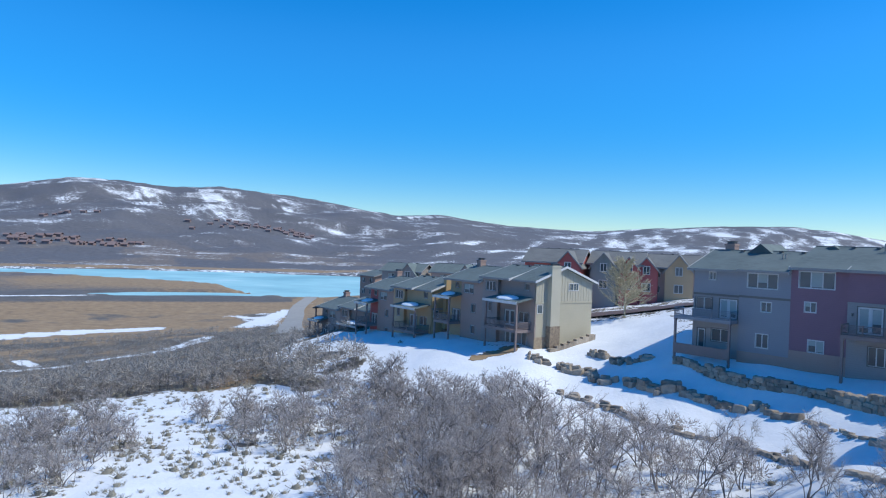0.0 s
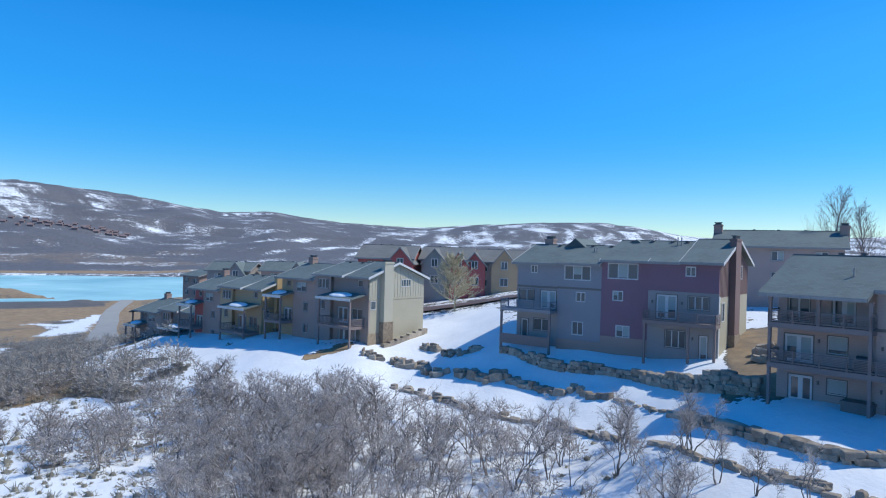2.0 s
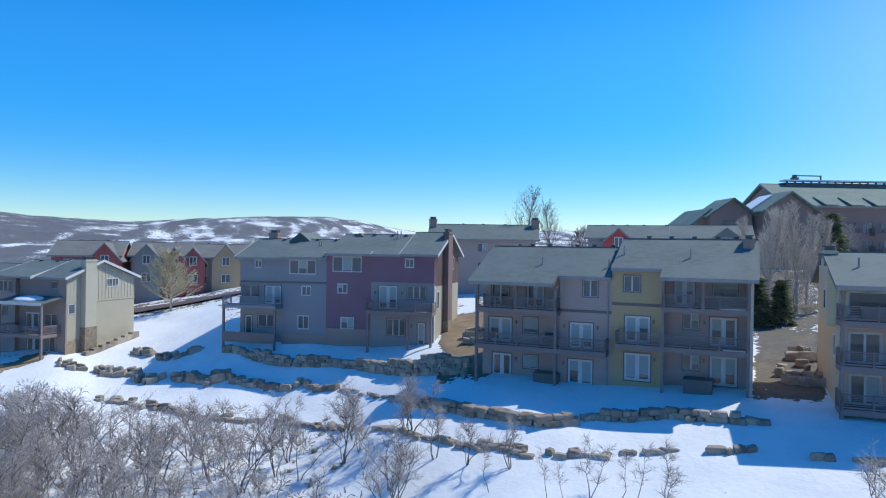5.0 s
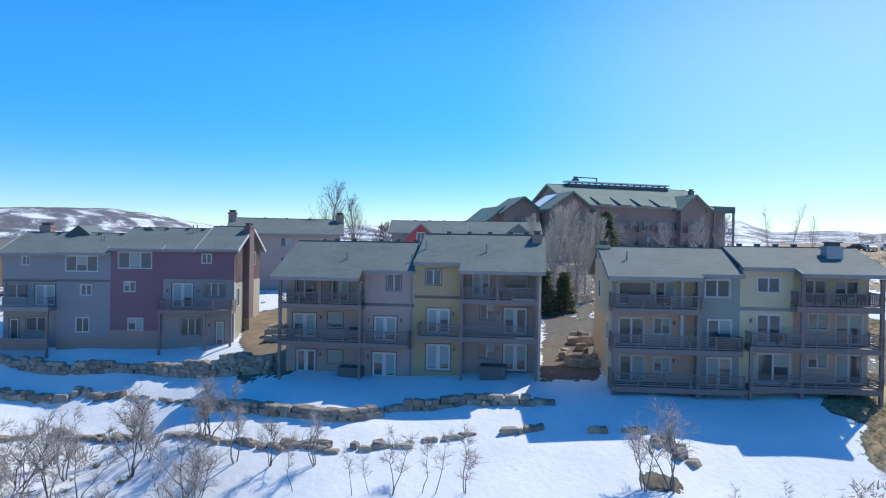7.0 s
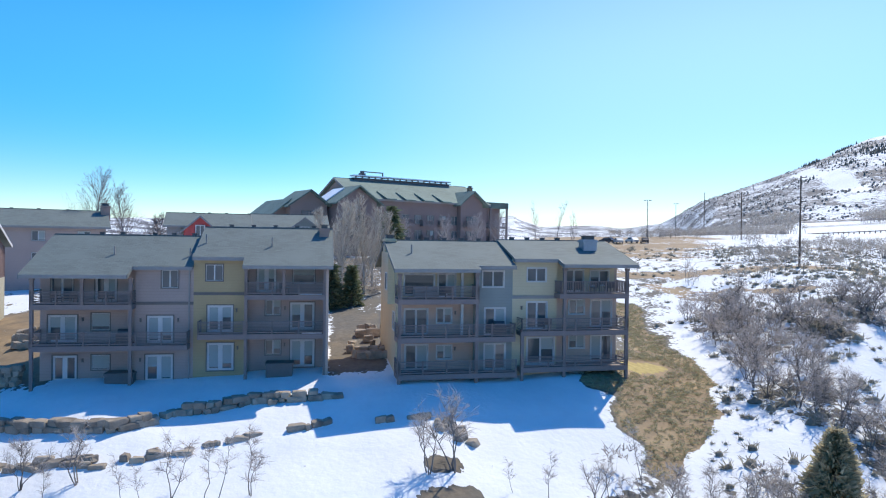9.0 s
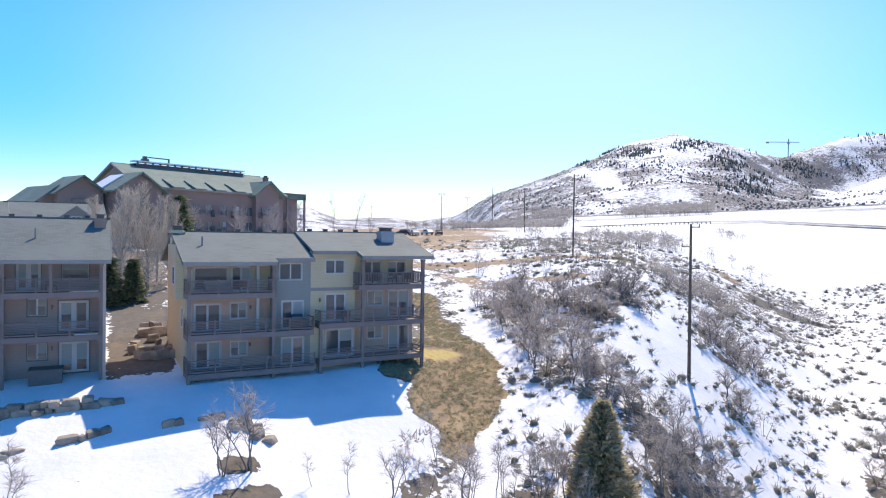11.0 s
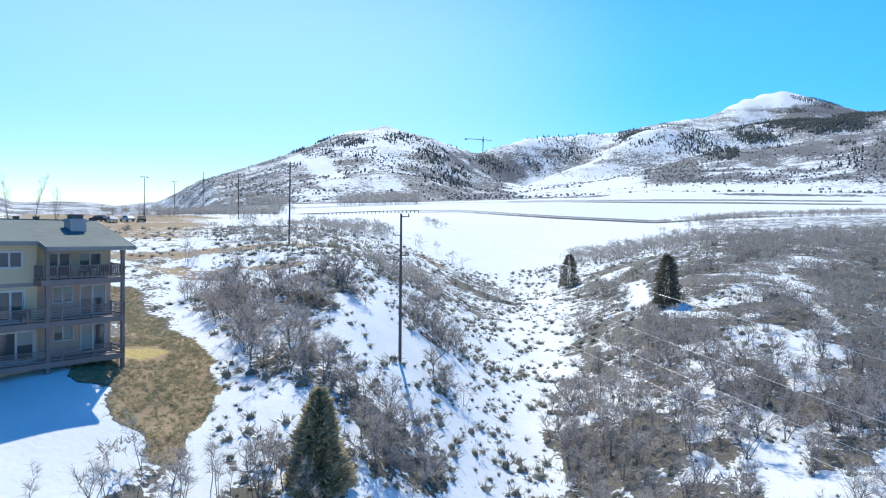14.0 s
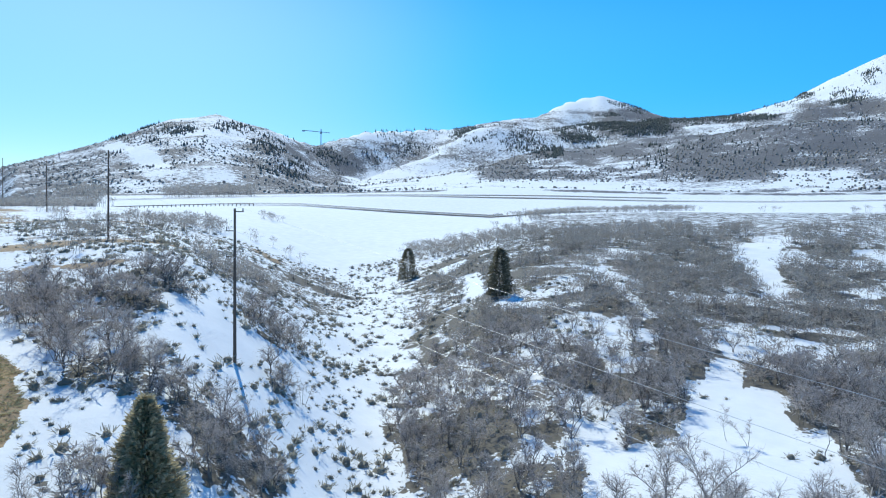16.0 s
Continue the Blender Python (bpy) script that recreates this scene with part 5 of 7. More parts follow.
def lodge():
    """The long hotel on the hill, with its stepped gables."""
    h = thing("hotel", site(110.7, 70.1, 0.8196, -0.573) @ Matrix.Diagonal((1.157, 1, 1, 1)), "long brown lodge with green grey roof and gabled wings", "hotel")
    L, D = 46.0, 20.0
    ops = []
    for i in range(10):
        for j in range(3):
            u = 13.2 + i * 2.75
            ops.append(("sl", u, u + 1.5, 8.4 + j * 3.2, 10.3 + j * 3.2, (1,) if (i * 3 + j) % 4 == 0 else None))
    front(h, 12.4, 41.0, 0.0, 4.0, 19.6, M_LODGE, ops, M_DARKTRIM, M_TRIM)
    gable_wall(h, 12.4, 0.2, D, 4.0, 19.4, 23.8, 9.0, 18.9, M_LODGEEND, "l")
    gable_wall(h, 41.0, 0.2, D, 4.0, 19.4, 23.5, 9.0, 18.9, M_LODGEEND, "r")
    part("wall", boxes((12.6, 40.8, D - 0.2, D, 4.0, 18.9)), M_BROWN, h)
    gable_roof(h, 11.7, 41.4, -0.9, 19.6, 9.0, 24.3, D + 0.9, 18.8, M_ROOFG, 0.3, M_TRIM)
    part("ridge_monitor", boxes((15.6, 37.0, 8.2, 9.8, 23.9, 24.4), (15.3, 37.3, 7.9, 10.1, 24.4, 24.5)), M_METAL, h)
    for i in range(16):
        part("snow_guard", boxes((15.7 + i * 1.36, 16.0 + i * 1.36, 8.0, 8.15, 24.5, 24.85)), M_METAL, h)
    part("ridge_rail", boxes((15.4, 37.2, 7.9, 10.0, 24.85, 25.1)), M_SNOW, h)
    part("cupola", boxes((17.0, 18.0, 8.4, 9.4, 25.1, 25.6), (17.2, 17.8, 8.6, 9.2, 25.6, 26.1), (18.0, 22.0, 8.8, 9.0, 25.85, 26.05), (21.8, 22.0, 8.8, 9.0, 25.1, 25.85)), M_METAL, h)

    def wing(u0, u1, y0, low, top, mat, snow=False):
        bm = bmesh.new()
        m = (u0 + u1) / 2
        prism(bm, [(u0, 4.0), (u1, 4.0), (u1, low), (m, top - 0.3), (u0, low)], "y", y0, 6.0)
        part("wall", bm, mat, h)
        k = (top - low) / (m - u0)
        bm = bmesh.new()
        prism(bm, [(u0 - 0.9, low - 0.9 * k), (m, top), (u1 + 0.9, low - 0.9 * k), (u1 + 0.9, low - 0.9 * k - 0.3), (m, top - 0.3), (u0 - 0.9, low - 0.9 * k - 0.3)], "y", y0 - 1.2, 8.0)
        part("roof", bm, M_ROOFG, h)
        if snow:
            bm = bmesh.new()
            prism(bm, [(u0 - 0.6, low - 0.6 * k + 0.06), (u0 + (m - u0) * 0.8, low + (top - low) * 0.8 + 0.06), (u0 + (m - u0) * 0.8, low + (top - low) * 0.8 + 0.3), (u0 - 0.6, low - 0.6 * k + 0.3)], "y", 1.5, 6.5)
            part("snow", bm, M_SNOW, h, "old snow on the shaded roof")
        for j in range(3):
            z = 8.4 + j * 3.2
            if z + 2 < low + 0.5:
                window(h, m - 1.3, m + 1.3, z, z + 1.9, y0 - 0.095, 2, M_TRIM, M_DARKTRIM, None, "door")
                balcony(h, m - 2.0, m + 2.0, y0 - 1.4, y0, z - 0.1, "lr", M_TIMBER)
    wing(7.6, 15.0, -2.5, 19.0, 21.9, M_LODGE, True)
    wing(33.8, 39.0, -1.4, 20.0, 22.4, M_LODGE)
    wing(0.6, 7.2, 1.0, 18.2, 20.8, M_LODGEEND)
    for i in range(4):
        bm = bmesh.new()
        u = 17.5 + i * 4.0
        prism(bm, [(-1.7, 19.5), (-1.7, 19.75), (2.6, 21.5), (2.6, 21.2)], "x", u, u + 2.0)
        part("dormer", bm, M_ROOFG, h)
    for u in (17.4, 21.4, 25.4, 29.4):
        for j in range(3):
            balcony(h, u, u + 2.2, -1.2, 0.0, 8.3 + j * 3.2, "lr", M_TIMBER)
    part("wall", boxes((41.0, 45.5, 1.5, 12.0, 4.0, 19.0)), M_LODGE, h)
    part("roof", boxes((41.4, 46.8, 0.2, 13.0, 19.0, 20.3)), M_ROOFG, h)
    for j in range(3):
        balcony(h, 42.0, 46.3, -0.2, 1.5, 8.3 + j * 3.2, "lr", M_TIMBER)
    for u in (42.0, 46.2):
        post(h, u, -0.2, 4.0, 19.0, 0.35)
    chimney(h, 37.0, 37.8, 0.5, 1.3, 21.0, 23.4, M_STONE)
    bm = bmesh.new()
    prism(bm, [(-1.6, 4.0), (0.6, 4.0), (0.6, 18.3), (-1.6, 16.3)], "y", 3.0, 14.0)
    part("wall", bm, M_LODGEEND, h)
    bm = bmesh.new()
    prism(bm, [(-2.4, 15.9), (1.0, 19.0), (1.0, 18.7), (-2.4, 15.6)], "y", 1.5, 14.5)
    part("roof", bm, M_ROOFG, h)


lodge()

# ---- plants ----
def twig_material(name, dark, light, thin=0.0):
    m = material(name, light, 0.85)
    k = Nodes(m)
    g = k.t.nodes.new("ShaderNodeNewGeometry")
    info = k.t.nodes.new("ShaderNodeObjectInfo")
    n = k.math('ADD', k.math('MULTIPLY', g.outputs["Random Per Island"], 0.65), k.math('MULTIPLY', info.outputs["Random"], 0.35))
    tone = k.ramp(n, (0.1, dark), (0.9, light))
    k.colour(tone)
    if thin:
        leaf, both = k.t.nodes.new("ShaderNodeBsdfTranslucent"), k.add("ShaderNodeMixShader", Fac=thin)
        k.link(tone, leaf.inputs["Color"])
        k.link(k.b.outputs[0], both.inputs[1])
        k.link(leaf.outputs[0], both.inputs[2])
        k.link(both.outputs[0], k.t.nodes["Material Output"].inputs["Surface"])
    return m


M_OAK = twig_material("oak_twigs", (0.34, 0.302, 0.278), (0.66, 0.59, 0.545), 0.4)
M_OAKBARK = twig_material("oak_bark", (0.12, 0.105, 0.098), (0.25, 0.22, 0.203))
M_OAKFAR = twig_material("oak_brush", (0.27, 0.243, 0.214), (0.5, 0.45, 0.396), 0.4)
M_UNDER = twig_material("under_brush", (0.29, 0.255, 0.228), (0.53, 0.47, 0.42), 0.4)
M_COTTON = twig_material("cottonwood_twigs", (0.36, 0.30, 0.19), (0.68, 0.60, 0.42))
M_ASPEN = twig_material("pale_twigs", (0.27, 0.225, 0.205), (0.5, 0.43, 0.395))
M_BIRCH = twig_material("aspen_twigs", (0.38, 0.335, 0.28), (0.68, 0.61, 0.52), 0.3)
M_SAGEBRUSH = twig_material("sagebrush", (0.25, 0.232, 0.186), (0.47, 0.435, 0.35), 0.4)
M_NEEDLE = twig_material("conifer_needles", (0.42, 0.36, 0.235), (0.68, 0.58, 0.38), 0.5)
M_JUNIPER = twig_material("juniper_needles", (0.14, 0.125, 0.085), (0.3, 0.265, 0.18), 0.4)
M_SPRUCE = twig_material("spruce_needles", (0.08, 0.10, 0.055), (0.25, 0.27, 0.14), 0.3)
M_BARK = plain("bark", (0.14, 0.115, 0.10), 0.9, scale=8)
# needles paled and cooled, the haze over the hills put into their colour
M_FARTREE = twig_material("far_conifers", (0.06, 0.072, 0.07), (0.13, 0.145, 0.125))


class Sprig:
    """Collects tapered limbs and flat twigs as plain lists of points and faces."""

    def __init__(self, seed):
        self.r = random.Random(seed)
        self.v, self.f, self.bark = [], [], set()

    def limb(self, a, b, ra, rb):
        d = (b - a).normalized()
        s = d.orthogonal().normalized()
        t = d.cross(s)
        n = len(self.v)
        for p, r in ((a, ra), (b, rb)):
            for i in range(3):
                q = 2.094 * i
                self.v.append(p + (s * math.cos(q) + t * math.sin(q)) * r)
        self.bark.update(range(len(self.f), len(self.f) + 3))
        for i in range(3):
            j = (i + 1) % 3
            self.f.append((n + i, n + j, n + 3 + j, n + 3 + i))

    def blade(self, a, b, w, tip=0.3):
        d = b - a
        s = d.cross(Vector((self.r.uniform(-1, 1), self.r.uniform(-1, 1), self.r.uniform(-1, 1))))
        if s.length < 1e-6:
            return
        s = s.normalized() * w * 0.5
        n = len(self.v)
        self.v += [a - s, a + s, b + s * tip, b - s * tip]
        self.f.append((n, n + 1, n + 2, n + 3))

    def turn(self, d, spread):
        return (d + Vector((self.r.gauss(0, spread), self.r.gauss(0, spread), self.r.gauss(0, spread * 0.7)))).normalized()

    def mesh(self, name, mat, bark=None):
        me = bpy.data.meshes.new(name)
        me.from_pydata([tuple(p) for p in self.v], [], self.f)
        me.materials.append(mat)
        me.materials.append(bark or M_OAKBARK)
        me.polygons.foreach_set("material_index", [1 if i in self.bark else 0 for i in range(len(self.f))])
        return me


def oak_mesh(seed, high, stems=4, twigs=7, wide=0.42, bare=0.3, fine=1.0, twig=1.0):
    """A bare scrub oak: crooked stems from one stool, forked limbs and a rounded haze of fine twigs."""
    s = Sprig(seed)
    r = s.r
    for _ in range(stems):
        a = r.uniform(0, 6.283)
        out = Vector((math.cos(a), math.sin(a), 0))
        q = out * 0.03
        q.z = -0.3
        d = (out * r.uniform(0.1, 0.5) + Vector((0, 0, 1))).normalized()
        top = high * r.uniform(0.68, 0.92)
        thick, segs = r.uniform(0.042, 0.065) * fine, 5
        for k in range(segs):
            n = q + d * (top + 0.3) / segs
            s.limb(q, n, thick * (1 - 0.17 * k), thick * (1 - 0.17 * (k + 1)))
            f = (k + 0.5) / segs
            if f > bare:
                for _ in range(3 if k < segs - 1 else 4):
                    b = r.uniform(0, 6.283)
                    e = (Vector((math.cos(b), math.sin(b), r.uniform(0.25, 1.3))) + d * 0.35).normalized()
                    m = q + (n - q) * r.random()
                    ln = high * wide * r.uniform(0.4, 0.85) * (1.15 - 0.55 * f)
                    mid = m + e * ln * 0.55
                    end = mid + s.turn((e + Vector((0, 0, 0.4))).normalized(), 0.35) * ln * 0.45
                    s.limb(m, mid, thick * 0.42, thick * 0.26)
                    s.limb(mid, end, thick * 0.26, thick * 0.12)
                    for _ in range(5):
                        t = r.uniform(0.25, 2.0)
                        c = m + (mid - m) * t if t < 1 else mid + (end - mid) * (t - 1)
                        g = s.turn(e, 0.6)
                        w = c + g * ln * r.uniform(0.22, 0.5)
                        s.blade(c, w, 0.02 * fine, 0.6)
                        for _ in range(twigs):
                            o = c + (w - c) * r.uniform(0.2, 1.0)
                            s.blade(o, o + s.turn(g, 0.75) * r.uniform(0.2, 0.5) * (high / 4.0), r.uniform(0.012, 0.023) * twig, 0.5)
            q, d = n, s.turn(d, 0.24)
            d.z = max(d.z, 0.45)
            d.normalize()
    return s


def low_oak(seed, high, radius=1.2, count=70, long=0.3, wide=0.05, stems=4, loose=0.34):
    """Scrub for the farther slopes: a ragged dome of short twigs in several heads over a few stems."""
    s = Sprig(seed)
    r = s.r
    heads = [(Vector((r.gauss(0, radius * loose), r.gauss(0, radius * loose), high * r.uniform(0.5, 0.78))), r.uniform(0.4, 0.62) * radius) for _ in range(4)]
    for k in range(stems):
        c, q = heads[k % 4]
        b = Vector((c.x * 0.3, c.y * 0.3, -0.3))
        s.blade(b, c, 0.05 * high / 2.4, 0.5)
        s.bark.add(len(s.f) - 1)
    for i in range(count):
        c, q = heads[i % 4]
        d = Vector((r.gauss(0, 1), r.gauss(0, 1), r.gauss(0.25, 0.8))).normalized()
        o = c + Vector((d.x * q, d.y * q, d.z * q * 0.75)) * r.uniform(0.35, 1.0)
        o.z = max(o.z, 0.02)
        s.blade(o, o + (d + Vector((r.gauss(0, 0.6), r.gauss(0, 0.6), r.uniform(0, 0.7)))).normalized() * r.uniform(0.6, 1.3) * long, r.uniform(0.6, 1.3) * wide, 0.45)
    return s


def sage_tuft(seed, radius=0.4, high=0.3, count=24):
    """A low lumpy cushion of sagebrush, ragged with short sprays."""
    s = Sprig(seed)
    r = s.r
    for f, z in ((1.0, -0.06), (0.82, 0.45), (0.42, 0.8)):
        for k in range(6):
            a = k * 1.0472 + r.uniform(-0.25, 0.25)
            q = 0.72 * radius * f * r.uniform(0.5, 1.2)
            s.v.append(Vector((math.cos(a) * q, math.sin(a) * q * 0.8, high * z * r.uniform(0.8, 1.25))))
    for ring in (0, 6):
        s.f += [(ring + k, ring + (k + 1) % 6, ring + 6 + (k + 1) % 6, ring + 6 + k) for k in range(6)]
    s.f += [(12, 13, 14, 15), (12, 15, 16, 17)]
    for _ in range(count):
        a, q = r.uniform(0, 6.283), math.sqrt(r.random())
        p = Vector((math.cos(a) * q * radius, math.sin(a) * q * radius * 0.8, high * (1 - 0.9 * q * q) * r.uniform(0.5, 0.9)))
        d = Vector((math.cos(a) * q + r.gauss(0, 0.5), math.sin(a) * q + r.gauss(0, 0.5), r.uniform(0.3, 1.0))).normalized()
        s.blade(p, p + d * r.uniform(0.12, 0.3), r.uniform(0.02, 0.045), 0.4)
    return s


def tuft(seed, high=0.45, count=22):
    s = Sprig(seed)
    r = s.r
    for _ in range(count):
        a = r.uniform(0, 6.283)
        p = Vector((r.gauss(0, 0.12), r.gauss(0, 0.12), -0.05))
        q = Vector((math.cos(a), math.sin(a), 0))
        b = p + (q * r.uniform(0.3, 1.1) + Vector((0, 0, r.uniform(0.15, 0.75)))) * high
        s.blade(p, b, r.uniform(0.015, 0.035), 0.6)
        for _ in range(4):
            c = p + (b - p) * r.uniform(0.4, 1.0)
            s.blade(c, c + (q * r.gauss(0, 0.5) + Vector((r.gauss(0, 0.4), r.gauss(0, 0.4), r.uniform(0.1, 0.6)))) * 0.22, r.uniform(0.025, 0.06), 0.5)
    return s


def tree_sprig(seed, high, spread, trunk, twigs=7, upright=1.3, limbs=7, fat=1.0):
    """A bare broadleaf tree: tapered trunk, ascending limbs, branches and fine twigs."""
    s = Sprig(seed)
    r = s.r
    q, d = Vector((0, 0, -0.4)), Vector((0, 0, 1))
    n = 12
    for k in range(n):
        nx = q + d * (high * 0.9 / n)
        s.limb(q, nx, trunk * (1 - k / n * 0.93), trunk * (1 - (k + 1) / n * 0.93))
        f = (k + 0.5) / n
        if f > 0.14:
            reach = spread * (1.25 - 0.95 * f) * min(1, 0.55 + f * 2)
            for _ in range(limbs):
                a = r.uniform(0, 6.283)
                e = Vector((math.cos(a), math.sin(a), upright * r.uniform(0.6, 1.3))).normalized()
                m = q + (nx - q) * r.random()
                ln = reach * r.uniform(0.7, 1.1) * math.sqrt(1 + upright * upright) * 0.8
                mid = m + e * ln * 0.5
                up = (e + Vector((0, 0, 0.35))).normalized()
                b = mid + s.turn(up, 0.12) * ln * 0.5
                s.limb(m, mid, trunk * 0.2 * (1 - f) + 0.014, trunk * 0.1 * (1 - f) + 0.009)
                s.limb(mid, b, trunk * 0.1 * (1 - f) + 0.009, 0.005)
                for _ in range(7):
                    t = r.uniform(0.3, 2.0)
                    c = m + (mid - m) * t if t < 1 else mid + (b - mid) * (t - 1)
                    g = s.turn(up, 0.35)
                    w = c + g * ln * r.uniform(0.2, 0.4)
                    s.blade(c, w, 0.022 * fat, 0.5)
                    for _ in range(twigs):
                        o = c + (w - c) * r.uniform(0.15, 1)
                        s.blade(o, o + s.turn(g, 0.4) * r.uniform(0.25, 0.6), 0.016 * fat, 0.4)
        q, d = nx, s.turn(d, 0.04)
    return s


def needle_crown(seed, high, wide, count, base=0.04, power=1.0):
    """Needle sprays that fill an uneven cone."""
    s = Sprig(seed)
    r = s.r
    for i in range(count):
        f = r.random() ** 1.25
        a = r.uniform(0, 6.283)
        lobe = 1 + 0.16 * math.sin(3 * a + 9 * f + seed) + 0.12 * math.sin(7 * a - 14 * f)
        edge = wide * (1 - f) ** power * lobe
        q = edge * math.sqrt(r.uniform(0.04, 1.0))
        p = Vector((math.cos(a) * q, math.sin(a) * q, high * (base + (1 - base) * f)))
        d = Vector((math.cos(a), math.sin(a), r.uniform(-0.3, 0.9)))
        s.blade(p, p + d * r.uniform(0.16, 0.42), r.uniform(0.1, 0.24), 0.3)
    return s


def spruce_crown(seed, high, wide):
    s = Sprig(seed)
    r = s.r
    grow = max(1.0, wide / 2)
    for k in range(30):
        f = k / 30
        z = high * (0.08 + 0.92 * f)
        for j in range(15):
            a = r.uniform(0, 6.283)
            ln = wide * (1 - f) * r.uniform(0.75, 1.1) + 0.1
            p = Vector((0, 0, z))
            b = p + Vector((math.cos(a) * ln, math.sin(a) * ln, -0.22 * ln))
            for i in range(5):
                c = p + (b - p) * (0.25 + 0.17 * i)
                s.blade(c, c + Vector((math.cos(a) * 0.3 + r.gauss(0, 0.2), math.sin(a) * 0.3 + r.gauss(0, 0.2), r.uniform(-0.25, 0.15))) * grow, 0.2 * grow, 0.3)
    return s


def ground_z(x, y):
    return float(height(np.array([x]), np.array([y]))[0])


def plant(name, mesh, x, y, turn, size, label, category, group, sink=0.0):
    ob = new(name, mesh)
    ob.matrix_basis = pose(x, y, ground_z(x, y) - sink, 0, 0, turn) @ Matrix.Diagonal((size, size, size, 1))
    return tagged(ob, label, category, group)


def scatter(cell, reach, seed):
    """Jittered spots, one to a cell, within reach."""
    rng = np.random.default_rng(seed)
    c = np.arange(-reach, reach, cell)
    x, y = np.meshgrid(c, c)
    x, y = x.ravel() + rng.uniform(0, cell, x.size), y.ravel() + rng.uniform(0, cell, y.size)
    return x, y, rng.random(x.size), rng


def joined(name, sprigs, spots, mat, label, category):
    """Many copies of a few plants in one mesh."""
    va, fa, ka, base = [], [], [], 0
    packs = [(np.array([tuple(p) for p in s.v]), np.array(s.f), np.array([1 if i in s.bark else 0 for i in range(len(s.f))], np.int32)) for s in sprigs]
    for i, (x, y, z, a, k) in enumerate(spots):
        v, f, wood = packs[i % len(packs)]
        c, sn = math.cos(a), math.sin(a)
        w = np.stack([(v[:, 0] * c - v[:, 1] * sn) * k + x, (v[:, 0] * sn + v[:, 1] * c) * k + y, v[:, 2] * k + z], -1)
        va.append(w)
        fa.append(f + base)
        ka.append(wood)
        base += len(v)
    verts, faces = np.concatenate(va), np.concatenate(fa)
    me = bpy.data.meshes.new(name)
    n, m = len(verts), len(faces)
    me.vertices.add(n), me.loops.add(m * 4), me.polygons.add(m)
    me.vertices.foreach_set("co", verts.astype(np.float32).ravel())
    me.loops.foreach_set("vertex_index", faces.astype(np.int32).ravel())
    me.polygons.foreach_set("loop_start", np.arange(0, m * 4, 4, dtype=np.int32))
    me.polygons.foreach_set("loop_total", np.full(m, 4, dtype=np.int32))
    me.update(calc_edges=True)
    me.materials.append(mat)
    me.materials.append(M_OAKBARK)
    me.polygons.foreach_set("material_index", np.concatenate(ka))
    return tagged(new(name, me), label, category, kind="stuff")


oak_near = [oak_mesh(100 + i, 4.0 + 0.3 * (i % 3), 3 + i % 3, 4, 0.40 + 0.05 * (i % 2), 0.3 + 0.14 * (i % 2), 1.05).mesh("scrub_oak", M_OAK) for i in range(9)]
oak_mid = [oak_mesh(140 + i, 3.7, 2, 3, 0.5, 0.25, 1.4, 1.6) for i in range(3)] + [low_oak(150 + i, 2.7, 1.35, 190, 0.34, 0.06, 5) for i in range(3)]
oak_far = [low_oak(160 + i, 2.4 + 0.35 * (i % 3), 1.5, 54, 0.55, 0.095) for i in range(6)]
under = [oak_mesh(170 + i, 2.2, 5, 3, 0.6, 0.0, 0.8, 1.5).mesh("scrub_oak", M_OAK) for i in range(3)]
sapling = [oak_mesh(180 + i, 4.2, 1 + i % 2, 5, 0.24, 0.3, 0.85).mesh("scrub_oak", M_OAK) for i in range(3)]
ox, oy, ou, rng = scatter(1.75, 430, 5)
od, orr, odeg = oak_cover(ox, oy), np.hypot(ox, oy), np.degrees(np.arctan2(ox, oy))
thin = np.where(orr > 120, 0.52, np.where(orr > 75, 0.8, 0.9))
keep = (ou < od * thin) & (odeg > -36) & (odeg < 160) & ((run(BANK, ox, oy, 0.2) < 0.3) | (orr < 46))
ox, oy, orr, odeg = ox[keep], oy[keep], orr[keep], odeg[keep]
oz = height(ox, oy)
order = np.argsort(orr)
near_spots, mid_spots, far_spots = 0, [], []
for i in order:
    a, k = rng.uniform(0, 6.283), rng.uniform(0.7, 1.1)
    if near_spots < 290:
        near_spots += 1
        pick = rng.random()
        kinds = sapling if pick < 0.24 or 84 < odeg[i] < 104 and orr[i] < 43 else (under if pick > 0.88 else oak_near)
        tall = float(np.interp(odeg[i], [-30, -8, 4, 20, 30, 84, 110, 122, 140], [0.75, 1.0, 1.25, 1.2, 0.95, 0.85, 0.85, 0.8, 0.9]))
        plant("scrub_oak", kinds[int(rng.integers(len(kinds)))], float(ox[i]), float(oy[i]), math.degrees(a), k * tall, "bare grey brown scrub oak clump in patchy snow", "shrub", "scrub oaks on the slope")
    elif orr[i] < 84:
        mid_spots.append((ox[i], oy[i], oz[i], a, k * (0.95 if ox[i] > 40 else 1.1)))
    else:
        far_spots.append((ox[i], oy[i], oz[i], a, k * (float(np.interp(orr[i], [80, 120, 220], [0.95, 1.05, 1.2])) if odeg[i] > -7 else float(np.interp(orr[i], [85, 110, 150], [1.3, 1.15, 0.6])))))
ux, uy, uu, rngu = scatter(1.7, 110, 35)
ur, udeg = np.hypot(ux, uy), np.degrees(np.arctan2(ux, uy))
uk = (uu < 0.85 * np.where(udeg > 121, smooth(0.15, 0.55, oak_cover(ux, uy)), smooth(0.4, 0.8, oak_cover(ux, uy)))) & (ur > 41) & (udeg > -36) & (udeg < 160) & (run(BANK, ux, uy, 0.2) < 0.3)
ux, uy = ux[uk], uy[uk]
